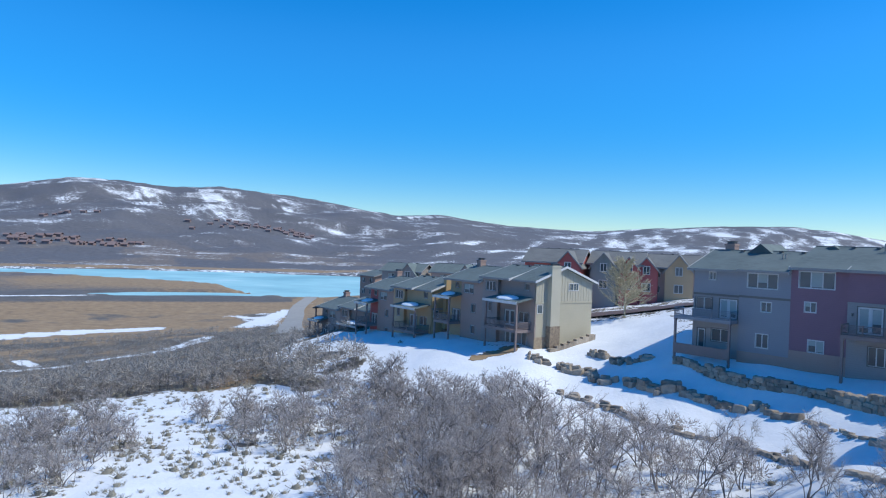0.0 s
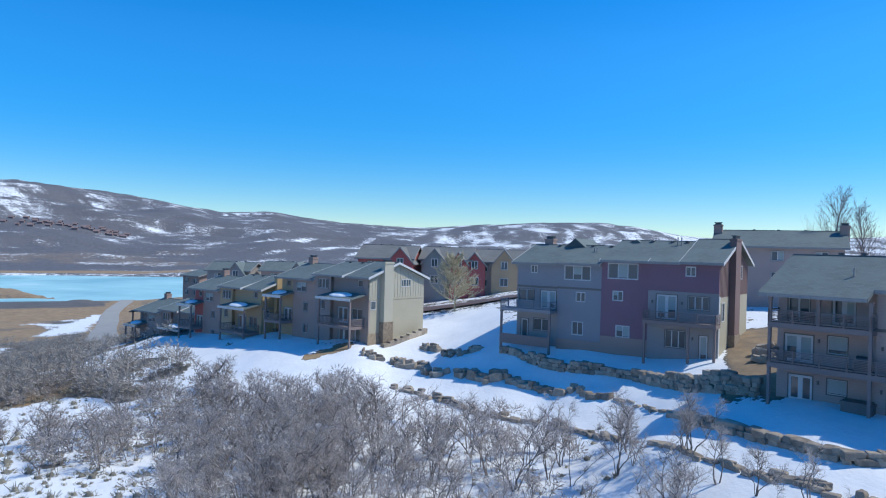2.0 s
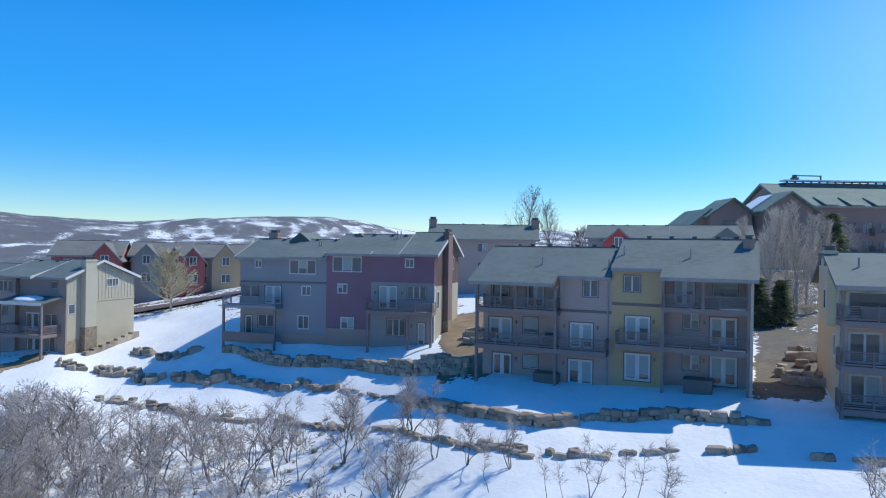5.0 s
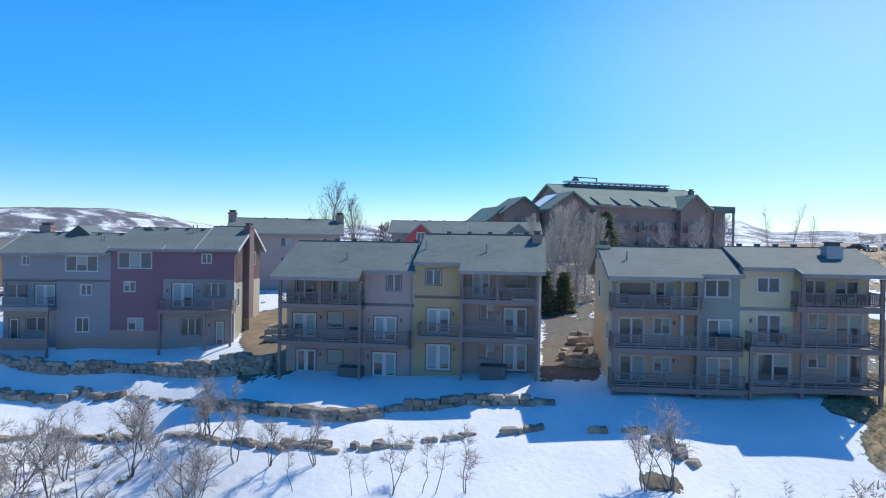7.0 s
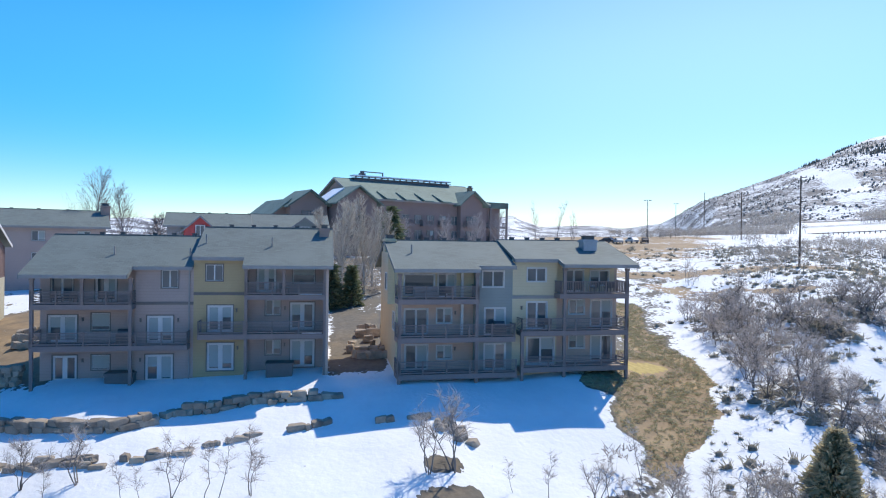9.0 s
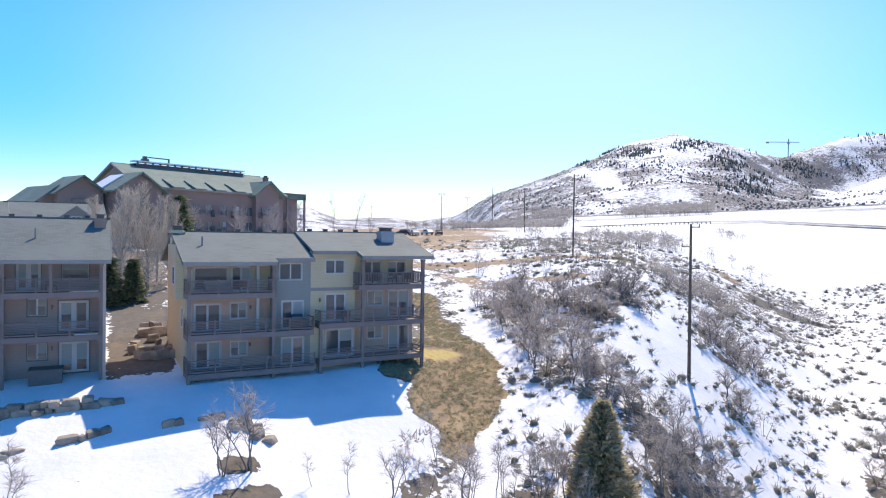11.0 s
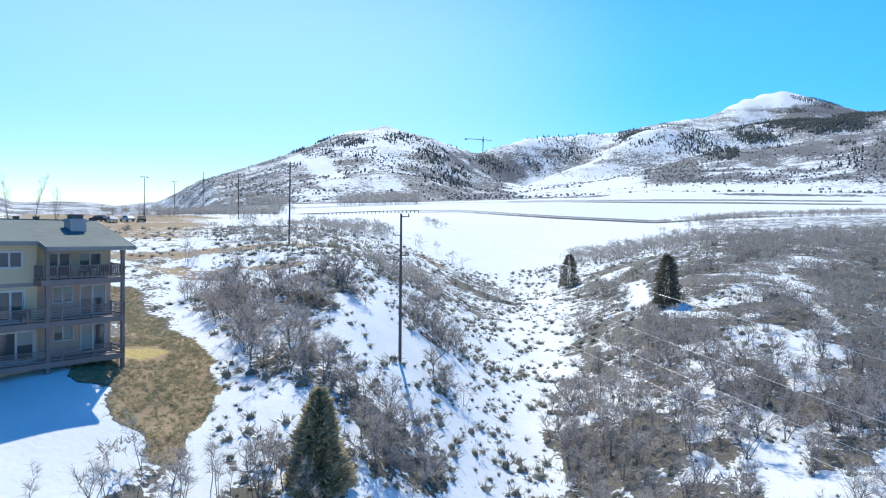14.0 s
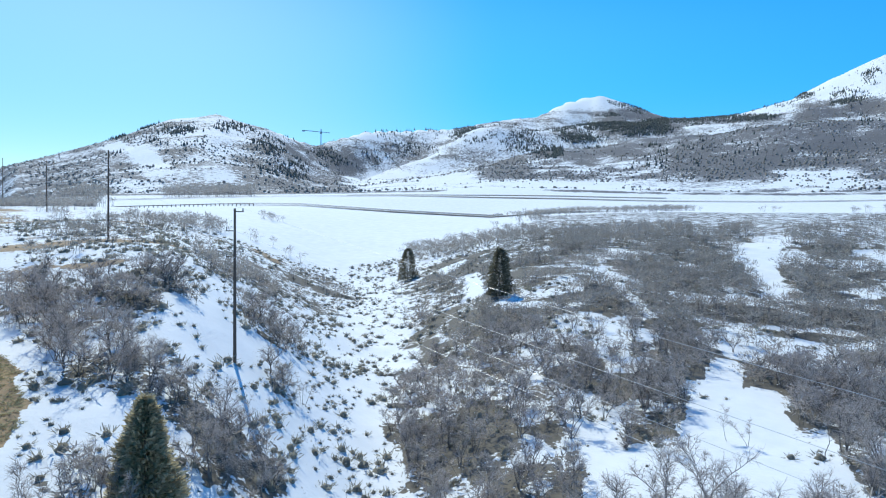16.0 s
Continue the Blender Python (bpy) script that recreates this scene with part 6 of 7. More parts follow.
joined("undergrowth", [low_oak(210 + i, 1.2 + 0.25 * (i % 2), 1.1, 58, 0.34, 0.08, 3) for i in range(5)], [(x, y, z, rngu.uniform(0, 6.28), rngu.uniform(0.6, 1.3)) for x, y, z in zip(ux, uy, height(ux, uy))], M_UNDER, "low brown brush beneath the scrub oak", "shrubs")
joined("scrub_oak_thicket", oak_mid, mid_spots, M_OAK, "thicket of bare scrub oak on snowy slopes", "shrubs")
joined("scrub_oak_cover", oak_far, far_spots, M_OAKFAR, "bare scrub oak covering the far slopes", "shrubs")

for i, (x, y, k) in enumerate(((26.7, 26.3, 0.75), (27.8, 24.4, 1.05), (28.7, 23.1, 0.8), (29.1, 22.5, 0.9), (29.9, 21.0, 1.0), (25.6, 29.8, 0.7), (27.4, 25.6, 0.6))):
    plant("oak_sapling", sapling[i % 3], x, y, 70.0 * i, k, "thin bare oak sapling standing in snow", "shrub", "saplings below the townhouses")
for i, (x, y, k) in enumerate(((36.1, 12.0, 1.1), (35.2, 13.2, 0.9), (36.4, 6.6, 0.8), (37.0, 4.4, 0.75), (37.4, 2.6, 0.9), (37.9, 0.4, 0.85), (38.0, -1.6, 0.9), (37.8, -3.9, 0.95), (36.2, 8.6, 0.5), (38.6, -5.2, 0.8))):
    plant("oak_sapling", (oak_near[1:2] + sapling + oak_near)[0 if i == 0 else 1 + (i * 3) % 6], x, y, 50.0 * i, k, "thin bare oak sapling standing in snow", "shrub", "saplings below the townhouses")

for i, (x, y, k) in enumerate(((30.2, -46.7, 0.75), (28.7, -46.9, 0.6), (26.4, -38.2, 0.7), (35.6, -66.4, 0.9), (29.1, -56.9, 0.85), (40.9, -50.9, 0.9), (43.0, -50.7, 0.8), (42.1, -76.1, 1.0), (40.4, -79.7, 0.9), (50.6, -70.1, 0.9), (50.1, -73.5, 0.8), (51.0, -58.2, 0.9), (33.0, -62.0, 0.8), (46.0, -66.0, 0.9))):
    plant("oak_sapling", sapling[i % 3], x, y, 65.0 * i, k, "bare oak with a dark trunk standing in snow", "shrub", "saplings on the far slope")
# sagebrush and weeds standing out of the snow
sx, sy, su, rng2 = scatter(0.98, 175, 9)
sr, sdeg = np.hypot(sx, sy), np.degrees(np.arctan2(sx, sy))
sn = fbm(sx, sy, 6, 3, 90)
sd = np.where((sdeg < -3) & (sr > 40) & (sr < 110) & (run(HOUSE_SNOW, sx, sy, 0.25) < 0.3), 0.5 + 0.4 * sn, 0.0)
sd = np.where((sdeg > 92) & (sdeg < 121) & (sr > 38), 0.55 + 0.55 * sn, sd)
sd = np.where((sdeg >= 121) & (sr > 38), (0.5 - 0.36 * smooth(127, 133, sdeg) + 0.5 * sn) * (1 - 0.85 * run(EAST_SNOW, sx, sy, 0.2)), sd)
sd = np.where((sdeg > 84) & (sdeg <= 92) & (sr > 72), 0.16 + 0.3 * sn, sd)
sd = np.where((sdeg >= -3) & (sdeg < 30) & (sr > 40) & (sr < 60), 0.16 + 0.2 * sn, sd)
sd = np.where(sr > 80, sd * np.interp(sr, [80, 110], [0.8, 0.4]), sd)
sk = (su < sd) & (sdeg > -36) & (sdeg < 160)
sz = height(sx[sk], sy[sk])
joined("sagebrush", [sage_tuft(300 + i, 0.27 + 0.06 * (i % 3), 0.17 + 0.05 * (i % 2)) for i in range(12)], [(x, y, z, rng2.uniform(0, 6.28), (0.6 + 1.5 * rng2.random() ** 2.6) * (1.25 if x > 40 else 0.95)) for x, y, z in zip(sx[sk], sy[sk], sz)], M_SAGEBRUSH, "grey green sagebrush tufts poking through snow", "shrubs")


def tree(name, x, y, high, spread, trunk, seed, mat, label, twigs=9, upright=1.5, limbs=7, fat=1.5):
    ob = thing(name, pose(x, y, ground_z(x, y)), label, "tree")
    s = tree_sprig(seed, high, spread, trunk, twigs, upright, limbs, fat)
    me = s.mesh("crown", mat, mat)
    crown = new("crown", me)
    crown.parent = ob
    w = Sprig(seed)
    q = Vector((0, 0, -0.5))
    for k in range(3):
        nx = q + Vector((0.02 * k, 0.015, high * 0.09))
        w.limb(q, nx, trunk * (1.12 - 0.1 * k), trunk * (1.02 - 0.1 * k))
        q = nx
    bole = new("trunk", w.mesh("trunk", M_BARK, mat))
    bole.parent = ob
    return ob


def conifer(x, y, high, wide, seed, spruce, label):
    ob = thing("conifer_tree", pose(x, y, ground_z(x, y) - 0.1), label, "tree")
    s = spruce_crown(seed, high, wide) if spruce else needle_crown(seed, high, wide, 9000 if y > -30 else 4000, 0.02, 0.72 if y > -30 else 0.42)
    c = new("crown", s.mesh("crown", M_SPRUCE if spruce else (M_NEEDLE if y > -30 else M_JUNIPER)))
    c.parent = ob
    w = Sprig(seed)
    w.limb(Vector((0, 0, -0.4)), Vector((0, 0, high * 0.85)), 0.16, 0.03)
    t = new("trunk", w.mesh("trunk", M_BARK))
    t.parent = ob


tree("cottonwood_tree", 27.3, 103.0, 9.6, 4.9, 0.2, 11, M_COTTON, "bare yellow twigged cottonwood beside the street", 15, 0.5, 11, 2.4)
tree("cottonwood_tree", -7.6, 124.0, 8.0, 4.0, 0.16, 19, M_COTTON, "bare yellow twigged cottonwood behind the roofs", 12, 0.9, 8)
for i, (x, y, hh, w) in enumerate(((72.0, 38.5, 12.0, 1.9), (74.5, 36.6, 12.3, 2.0), (73.5, 41.5, 11.0, 1.7), (76.0, 34.8, 10.4, 1.7), (77.5, 41.5, 12.0, 1.9), (81.5, 41.3, 11.6, 1.9), (80.0, 38.2, 11.0, 1.7))):
    tree("bare_tree", x, y, hh, w, 0.14, 50 + i, M_BIRCH, "tall pale bare aspen between the townhouses", 5, 2.3, 7, 1.4)
tree("bare_tree", 73.4, 78.0, 15.5, 4.2, 0.18, 16, M_ASPEN, "tall thin bare tree behind the upper houses", 8, 1.7, 9, 0.9)
tree("bare_tree", 76.6, 75.0, 13.5, 3.2, 0.17, 17, M_ASPEN, "tall thin bare tree behind the upper houses", 7, 1.9, 8, 0.9)
tree("bare_tree", 80.0, 73.0, 9.0, 2.6, 0.13, 18, M_ASPEN, "thin bare tree behind the upper houses")
for i, (x, y, hh) in enumerate(((127.0, 44.5, 4.0), (129.5, 39.0, 4.5), (130.5, 35.0, 5.0), (124.0, 53.0, 4.0))):
    tree("bare_tree", x, y, hh + 4, 3.0, 0.12, 30 + i, M_ASPEN, "pinkish bare tree in front of the lodge", 5, 1.2, 6, 1.0)
for i, (x, y, hh) in enumerate(((148.0, 31.0, 11.0), (150.0, 27.0, 12.0), (152.0, 24.0, 9.0))):
    tree("bare_tree", x, y, hh, 1.8, 0.1, 40 + i, M_ASPEN, "thin bare tree on the skyline", 2, 2.4, 3, 0.8)
conifer(114.3, 50.7, 9.9, 3.7, 21, True, "green spruce between lodge and townhouses")
conifer(66.5, 36.5, 5.0, 1.5, 22, True, "small dark spruce between the townhouses")
conifer(68.5, 35.2, 4.5, 1.4, 23, True, "small dark spruce between the townhouses")
conifer(38.4, -7.1, 5.8, 1.85, 24, False, "dense dark juniper on the gully slope")
conifer(140.0, -84.5, 7.6, 2.4, 25, False, "dark juniper at the edge of the snowfield")
conifer(83.0, -66.8, 7.4, 2.0, 26, False, "dark columnar juniper among scrub oak")

# far conifers on the ski hills
def stand(deg, e):
    """Thick stands on the shaded slopes: bearing, angle above the eye, and their half widths."""
    out = np.zeros(deg.shape)
    for b, d, wb, wd in ((102, 7.0, 2.6, 0.5), (99.5, 6.1, 1.8, 0.3), (107, 7.4, 1.6, 0.5), (110, 6.2, 1.8, 0.9), (114, 5.2, 2.6, 0.9), (111.5, 4.2, 3, 0.8), (118, 5.2, 2.0, 1.0), (121, 6.2, 2.6, 0.6), (126.5, 7.5, 2.2, 0.7), (130.5, 7.0, 2.0, 0.9), (132.5, 6.2, 1.4, 0.6),
                         (137.3, 8.3, 2.0, 0.9), (135.6, 7.6, 2.2, 0.9), (140, 8.0, 2.6, 0.7), (142.5, 8.4, 3, 0.35), (147, 8.5, 3.2, 0.3), (154.3, 9.6, 1.3, 0.8), (155.8, 10.9, 0.8, 0.6), (151.5, 9.9, 0.8, 0.25)):
        out = np.maximum(out, 1 - smooth(0.6, 1.15, np.hypot((deg - b) / wb, (e - d) / wd)))
    return out


rngc = np.random.default_rng(4)
fdeg, fr = np.concatenate([rngc.uniform(89, 159, 110000), rngc.uniform(133, 142, 40000)]), 700 + 1900 * np.sqrt(rngc.random(150000))
fx, fy = fr * np.sin(np.radians(fdeg)), fr * np.cos(np.radians(fdeg))
fcrest = np.interp(fdeg, CDIST_B, CDIST_R)
ff, fz = fbm(fx, fy, 260, 4, 71), height(fx, fy)
fe = np.degrees(np.arctan2(fz - EYE, fr))
fs = (fr < fcrest * 1.01) & (fe > 3) & (run(SKI_RUN, fx, fy, 0.1) < 0.2) & (rngc.random(150000) < np.maximum(0.12 * (ff > 0.3) * smooth(4, 6, fe), stand(fdeg, fe) * smooth(-0.9, -0.2, ff) * smooth(-0.35, 0.15, fbm(fx, fy, 70, 3, 72) + 0.35 * smooth(118, 126, fdeg))))
fx, fy = fx[fs][:22000], fy[fs][:22000]


def far_cone(seed):
    s = Sprig(seed)
    s.v = [Vector((math.cos(a) * 0.3, math.sin(a) * 0.3, -0.05)) for a in (0, 1.571, 3.142, 4.712)] + [Vector((0.02, 0, 1.0)), Vector((0.0, 0.02, 1.0))]
    s.f = [(0, 1, 5, 4), (1, 2, 5, 4), (2, 3, 5, 4), (3, 0, 5, 4)]
    return s


rngf = np.random.default_rng(12)
joined("far_conifers", [far_cone(1)], [(x, y, z, rngf.uniform(0, 6), rngf.uniform(3.2, 6.6)) for x, y, z in zip(fx, fy, height(fx, fy))], M_FARTREE, "dark conifers scattered over the snowy hills", "trees")

# low brush that speckles the far hills
rngd = np.random.default_rng(14)
bdeg, br_ = rngd.uniform(89, 159, 60000), 680 + 1700 * rngd.random(60000)
bx, by = br_ * np.sin(np.radians(bdeg)), br_ * np.cos(np.radians(bdeg))
bs = (br_ < np.interp(bdeg, CDIST_B, CDIST_R)) & (rngd.random(60000) < 0.75 - 0.9 * cover(bx, by)[0] + 0.5 * fbm(bx, by, 90, 4, 75))
bx, by = bx[bs][:20000], by[bs][:20000]
rngb = np.random.default_rng(17)


def far_bush(seed):
    s = Sprig(seed)
    s.v = [Vector((math.cos(a) * 0.5, math.sin(a) * 0.5, -0.1)) for a in (0, 1.571, 3.142, 4.712)] + [Vector((math.cos(a) * 0.34, math.sin(a) * 0.34, 0.55)) for a in (0.3, 1.8, 3.4, 5.0)]
    s.f = [(0, 1, 5, 4), (1, 2, 6, 5), (2, 3, 7, 6), (3, 0, 4, 7), (4, 5, 6, 7)]
    return s


joined("far_brush", [far_bush(1)], [(x, y, z, rngb.uniform(0, 6), 1.3 + 2.6 * rngb.random() ** 2) for x, y, z in zip(bx, by, height(bx, by))], M_OAKFAR, "dark brush speckling the snowy hills", "shrubs")

# dry grass on the thawed bank
gx, gy, gu, rngg = scatter(0.42, 88, 19)
gk = (run(BANK, gx, gy, 0.3) > 0.5) & (run([(61.2, 2.4, 58.6, 4.2, 1.6)], gx, gy, 0.15) < 0.5) & (gu < 0.75)
M_STRAW = twig_material("dry_grass", (0.33, 0.305, 0.195), (0.54, 0.505, 0.33), 0.5)
joined("dry_grass", [tuft(400 + i, 0.3, 9) for i in range(4)], [(x, y, z, rngg.uniform(0, 6), rngg.uniform(0.5, 1.1)) for x, y, z in zip(gx[gk], gy[gk], height(gx[gk], gy[gk]))], M_STRAW, "matted straw coloured grass on the bank", "grass")


# tall brush rows by the far road
rngt = np.random.default_rng(23)
ta, tr = np.concatenate([rngt.uniform(94.5, 98, 70), rngt.uniform(101.8, 108.5, 160), rngt.uniform(88, 94, 70)]), rngt.uniform(560, 700, 300)
tx, ty = tr * np.sin(np.radians(ta)), tr * np.cos(np.radians(ta))
joined("tall_brush", [low_oak(190 + i, 2.4, 1.3, 70, 0.4, 0.07) for i in range(3)], [(x, y, z, rngt.uniform(0, 6), rngt.uniform(2.2, 4.6)) for x, y, z in zip(tx, ty, height(tx, ty))], M_OAKFAR, "tall bare brush lining the far road", "shrubs")

grove = [(b + float(rngt.normal(0, 0.45)), 430 + float(rngt.uniform(0, 40))) for b in (90.8, 91.6, 92.4, 95.4, 96.2, 96.9, 97.6) for _ in range(4)]
gvx, gvy = np.array([r * math.sin(radians(b)) for b, r in grove]), np.array([r * math.cos(radians(b)) for b, r in grove])
joined("roadside_brush", [low_oak(195 + i, 2.6, 1.2, 150, 0.3, 0.04) for i in range(3)], [(x, y, z, rngt.uniform(0, 6), rngt.uniform(2.6, 4.2)) for x, y, z in zip(gvx, gvy, height(gvx, gvy))], M_OAKFAR, "clumps of tall bare brush on the ridge", "shrubs")

# ---- rock walls on the terraces ----
def boulder_mesh(seed, worn=0.34, square=0.2):
    bm = bmesh.new()
    bmesh.ops.create_cube(bm, size=1.0)
    r = random.Random(seed)
    for v in bm.verts:
        v.co += Vector((r.uniform(-0.16, 0.1) * (1 if v.co.x > 0 else -1), r.uniform(-0.1, 0.1), r.uniform(-0.14, 0.1)))
    bmesh.ops.bevel(bm, geom=bm.edges[:], offset=square, segments=2, profile=0.6, affect='EDGES')
    off = Vector((r.uniform(0, 50), r.uniform(0, 50), r.uniform(0, 50)))
    for v in bm.verts:
        v.co *= 1 + noise.noise(v.co * 1.7 + off) * worn + noise.noise(v.co * 5.0 + off) * 0.1
    me = bpy.data.meshes.new("boulder")
    bm.to_mesh(me)
    bm.free()
    me.materials.append(M_ROCK)
    return me


BOULDERS = [boulder_mesh(i) for i in range(12)]
BLOCKS = [boulder_mesh(40 + i, 0.22, 0.2) for i in range(12)]


def lay(h, inv, mesh, x, y, z, w, deep, tall, turn, r, tip):
    ob = new("boulder", mesh)
    ob.parent = h
    ob.matrix_basis = inv @ pose(x, y, z, r.uniform(-tip, tip), r.uniform(-tip, tip), turn) @ Matrix.Diagonal((w, deep, tall, 1))


def along(line, at):
    """Point, heading and share of the way at a distance along a line."""
    total = sum(math.dist(p, q) for p, q in zip(line, line[1:]))
    done = at
    for i, (p, q) in enumerate(zip(line, line[1:])):
        ln = math.dist(p, q)
        if done <= ln or i == len(line) - 2:
            f = min(1.0, done / ln)
            return p[0] + (q[0] - p[0]) * f, p[1] + (q[1] - p[1]) * f, math.degrees(math.atan2(q[1] - p[1], q[0] - p[0])), i + f, total
        done -= ln


def rock_wall(name, line, heights, label, seed, course=0.5):
    """Fitted flat stones laid course upon course along a line, leaning into the slope."""
    r = random.Random(seed)
    mid = line[len(line) // 2]
    h = thing(name, pose(mid[0], mid[1], ground_z(*mid)), label, "rock wall")
    inv = h.matrix_basis.inverted()
    total = along(line, 0)[4]
    for c in range(8):
        at = r.uniform(-0.6, 0.0)
        while at < total:
            w = course * r.choice((1.2, 1.6, 2.0, 2.5, 3.0)) * r.uniform(0.85, 1.15)
            x, y, d, f, _ = along(line, min(total, max(0.0, at + w / 2)))
            want = float(np.interp(f, range(len(heights)), heights)) * (1 + 0.35 * noise.noise(Vector((x * 0.4, y * 0.4, seed))))
            if c * course < want:
                n = Vector((x, y, 0)).normalized() * (0.3 * c * course)
                tall = course * r.uniform(0.95, 1.25)
                lay(h, inv, BLOCKS[r.randrange(12)], x + n.x + r.gauss(0, 0.07), y + n.y + r.gauss(0, 0.07), ground_z(x, y) + course * (0.25 + 0.93 * c), w * 1.1, course * r.uniform(1.7, 2.2), tall * 1.12, d + r.uniform(-4, 4), r, 3)
            at += w


def rock_row(name, line, size, label, seed, gap=0.0, lift=0.0, heap=0.0, flat=1.0):
    """Rough boulders strung along a line, half sunk, here and there one upon another."""
    r = random.Random(seed)
    mid = line[len(line) // 2]
    h = thing(name, pose(mid[0], mid[1], ground_z(*mid)), label, "rock wall")
    inv = h.matrix_basis.inverted()
    total, at, size = along(line, 0)[4], 0.0, size * 0.72
    while at < total:
        w = size * r.choice((0.7, 1.0, 1.4, 1.9)) * flat * r.uniform(0.85, 1.15)
        x, y, d, f, _ = along(line, min(total, at + w / 2))
        if r.random() >= gap:
            x, y = x + r.gauss(0, 0.16), y + r.gauss(0, 0.16)
            tall = size * r.uniform(0.7, 1.15) / flat ** 0.5
            lay(h, inv, BOULDERS[r.randrange(12)], x, y, ground_z(x, y) + tall * 0.1 + lift, w * 1.25, size * r.uniform(1.1, 1.7), tall * 1.3, d + r.uniform(-9, 9), r, 8)
            for k in range(2):
                if r.random() > heap:
                    continue
                n = Vector((x, y, 0)).normalized() * (0.5 + 0.6 * k) * size + Vector((r.gauss(0, 0.2), r.gauss(0, 0.2), 0))
                lay(h, inv, BOULDERS[r.randrange(12)], x + n.x, y + n.y, ground_z(x, y) + tall * 0.72 + lift, w * r.uniform(0.8, 1.1), size * r.uniform(0.9, 1.3), tall, d + r.uniform(-20, 20), r, 10)
        at += w


rock_wall("retaining_wall", [(25.6, 74.6), (26.9, 71.6), (28.2, 68.8), (30.4, 64.8), (32.7, 62.2)], [0.4, 0.8, 1.0, 0.8, 0.6], "low boulder wall below the red townhouse in snow", 1, 0.38)
rock_wall("retaining_wall", [(32.7, 62.2), (33.9, 59.6), (34.8, 55.2), (34.8, 50.0), (36.1, 45.2)], [0.5, 0.8, 1.15, 1.45, 1.4], "tall boulder wall between two townhouses", 2, 0.38)
rock_wall("retaining_wall", [(29.8, 46.6), (29.7, 43.0), (30.6, 40.1), (31.0, 37.0), (31.7, 34.0), (32.6, 32.5), (34.0, 31.7)], [0.3, 0.4, 0.38, 0.45, 0.65, 0.7, 0.45], "long boulder wall crossing the snowy terrace", 3, 0.38)
rock_wall("retaining_wall", [(34.0, 31.7), (35.9, 31.2), (37.3, 28.9), (39.2, 27.3), (40.2, 24.7), (41.4, 22.2)], [0.3, 0.3, 0.5, 0.4, 0.5, 0.3], "boulder wall end below the ochre townhouse", 4, 0.36)
rock_row("rock_row", [(23.9, 68.7), (25.6, 66.2), (27.3, 64.1), (29.0, 61.2), (30.5, 58.0)], 0.8, "row of half buried boulders in snow", 5, 0.1, heap=0.3)
rock_row("rock_row", [(30.6, 57.7), (31.3, 54.5), (31.0, 49.0), (30.2, 47.0)], 0.45, "thin ledge of rocks drifted over with snow", 41, 0.3, flat=1.6)
rock_row("rock_row", [(10.4, 83.2), (12.2, 82.7)], 0.85, "two dark boulders on the snow bank", 42, heap=0.4)
rock_row("rock_row", [(13.7, 81.6), (15.6, 80.3), (17.1, 79.2)], 0.95, "heap of dark boulders on the snow bank", 6, heap=0.9)
rock_row("rock_row", [(16.8, 78.0), (17.8, 76.4), (19.3, 75.6)], 0.9, "boulders spilling down the snow bank", 43, heap=0.7)
rock_row("rock_row", [(19.9, 74.2), (21.5, 71.3), (23.7, 69.6)], 0.95, "heap of grey boulders in the townhouse shade", 44, heap=0.9)
rock_row("rock_row", [(18.2, 85.9), (20.2, 83.2)], 0.9, "few boulders below the street", 7, heap=0.6)
rock_row("rock_row", [(20.2, 81.7), (21.5, 79.6), (23.5, 78.9)], 0.8, "low boulders in the shaded snow", 45, heap=0.3)
rock_row("rock_row", [(12.7, 74.3), (15.4, 70.8), (17.5, 67.4), (19.6, 63.9), (21.6, 61.0), (24.4, 58.2)], 0.72, "ledge of flat rocks above the scrub oak", 8, 0.1, heap=0.25, flat=1.4)
rock_row("rock_row", [(24.5, 57.8), (26.0, 51.5), (25.6, 47.6)], 0.7, "ledge of flat brown rocks above the scrub oak", 46, 0.02, heap=0.3, flat=1.5)
rock_row("rock_row", [(25.4, 44.8), (26.6, 40.0), (27.2, 38.2)], 0.52, "thin ledge of flat rocks in snow", 47, 0.05, flat=1.6)
rock_row("rock_row", [(27.4, 37.0), (28.0, 34.2), (29.7, 30.4)], 0.62, "flat rocks on the lower terrace", 9, 0.0, heap=0.2, flat=1.6)
rock_row("rock_row", [(30.4, 29.8), (32.0, 27.1)], 0.6, "flat boulders beside thin saplings", 10, 0.1, heap=0.2, flat=1.3)
rock_row("rock_row", [(32.5, 26.9), (33.8, 25.9)], 0.4, "small half buried boulders in snow", 48, 0.1)
rock_row("rock_row", [(34.0, 25.4), (35.2, 24.2)], 0.55, "pair of pale boulders in snow", 49, flat=1.2)
rock_row("rock_row", [(36.2, 23.0), (38.2, 20.9)], 0.62, "three boulders side by side in snow", 11, flat=1.2)
rock_row("rock_row", [(39.2, 18.2), (39.6, 17.4)], 0.6, "boulder in the townhouse shade", 12)
rock_row("rock_row", [(40.0, 16.6), (40.6, 15.6)], 0.55, "flat boulders in the townhouse shade", 50, flat=1.3)
rock_row("rock_row", [(40.0, 14.9), (40.1, 13.0)], 0.5, "heap of boulders in the snow", 13, heap=0.9)
rock_row("rock_row", [(39.6, 12.6), (39.5, 12.0)], 0.7, "single large boulder in snow beside a bush", 51)
for i in range(6):
    rock_row("rock_terrace", [(49.6 + i * 1.7, 25.6 + i * 0.75), (50.6 + i * 1.7, 22.6 + i * 0.75)], 0.85, "rock steps between two townhouses", 20 + i, 0.1, 0.15)
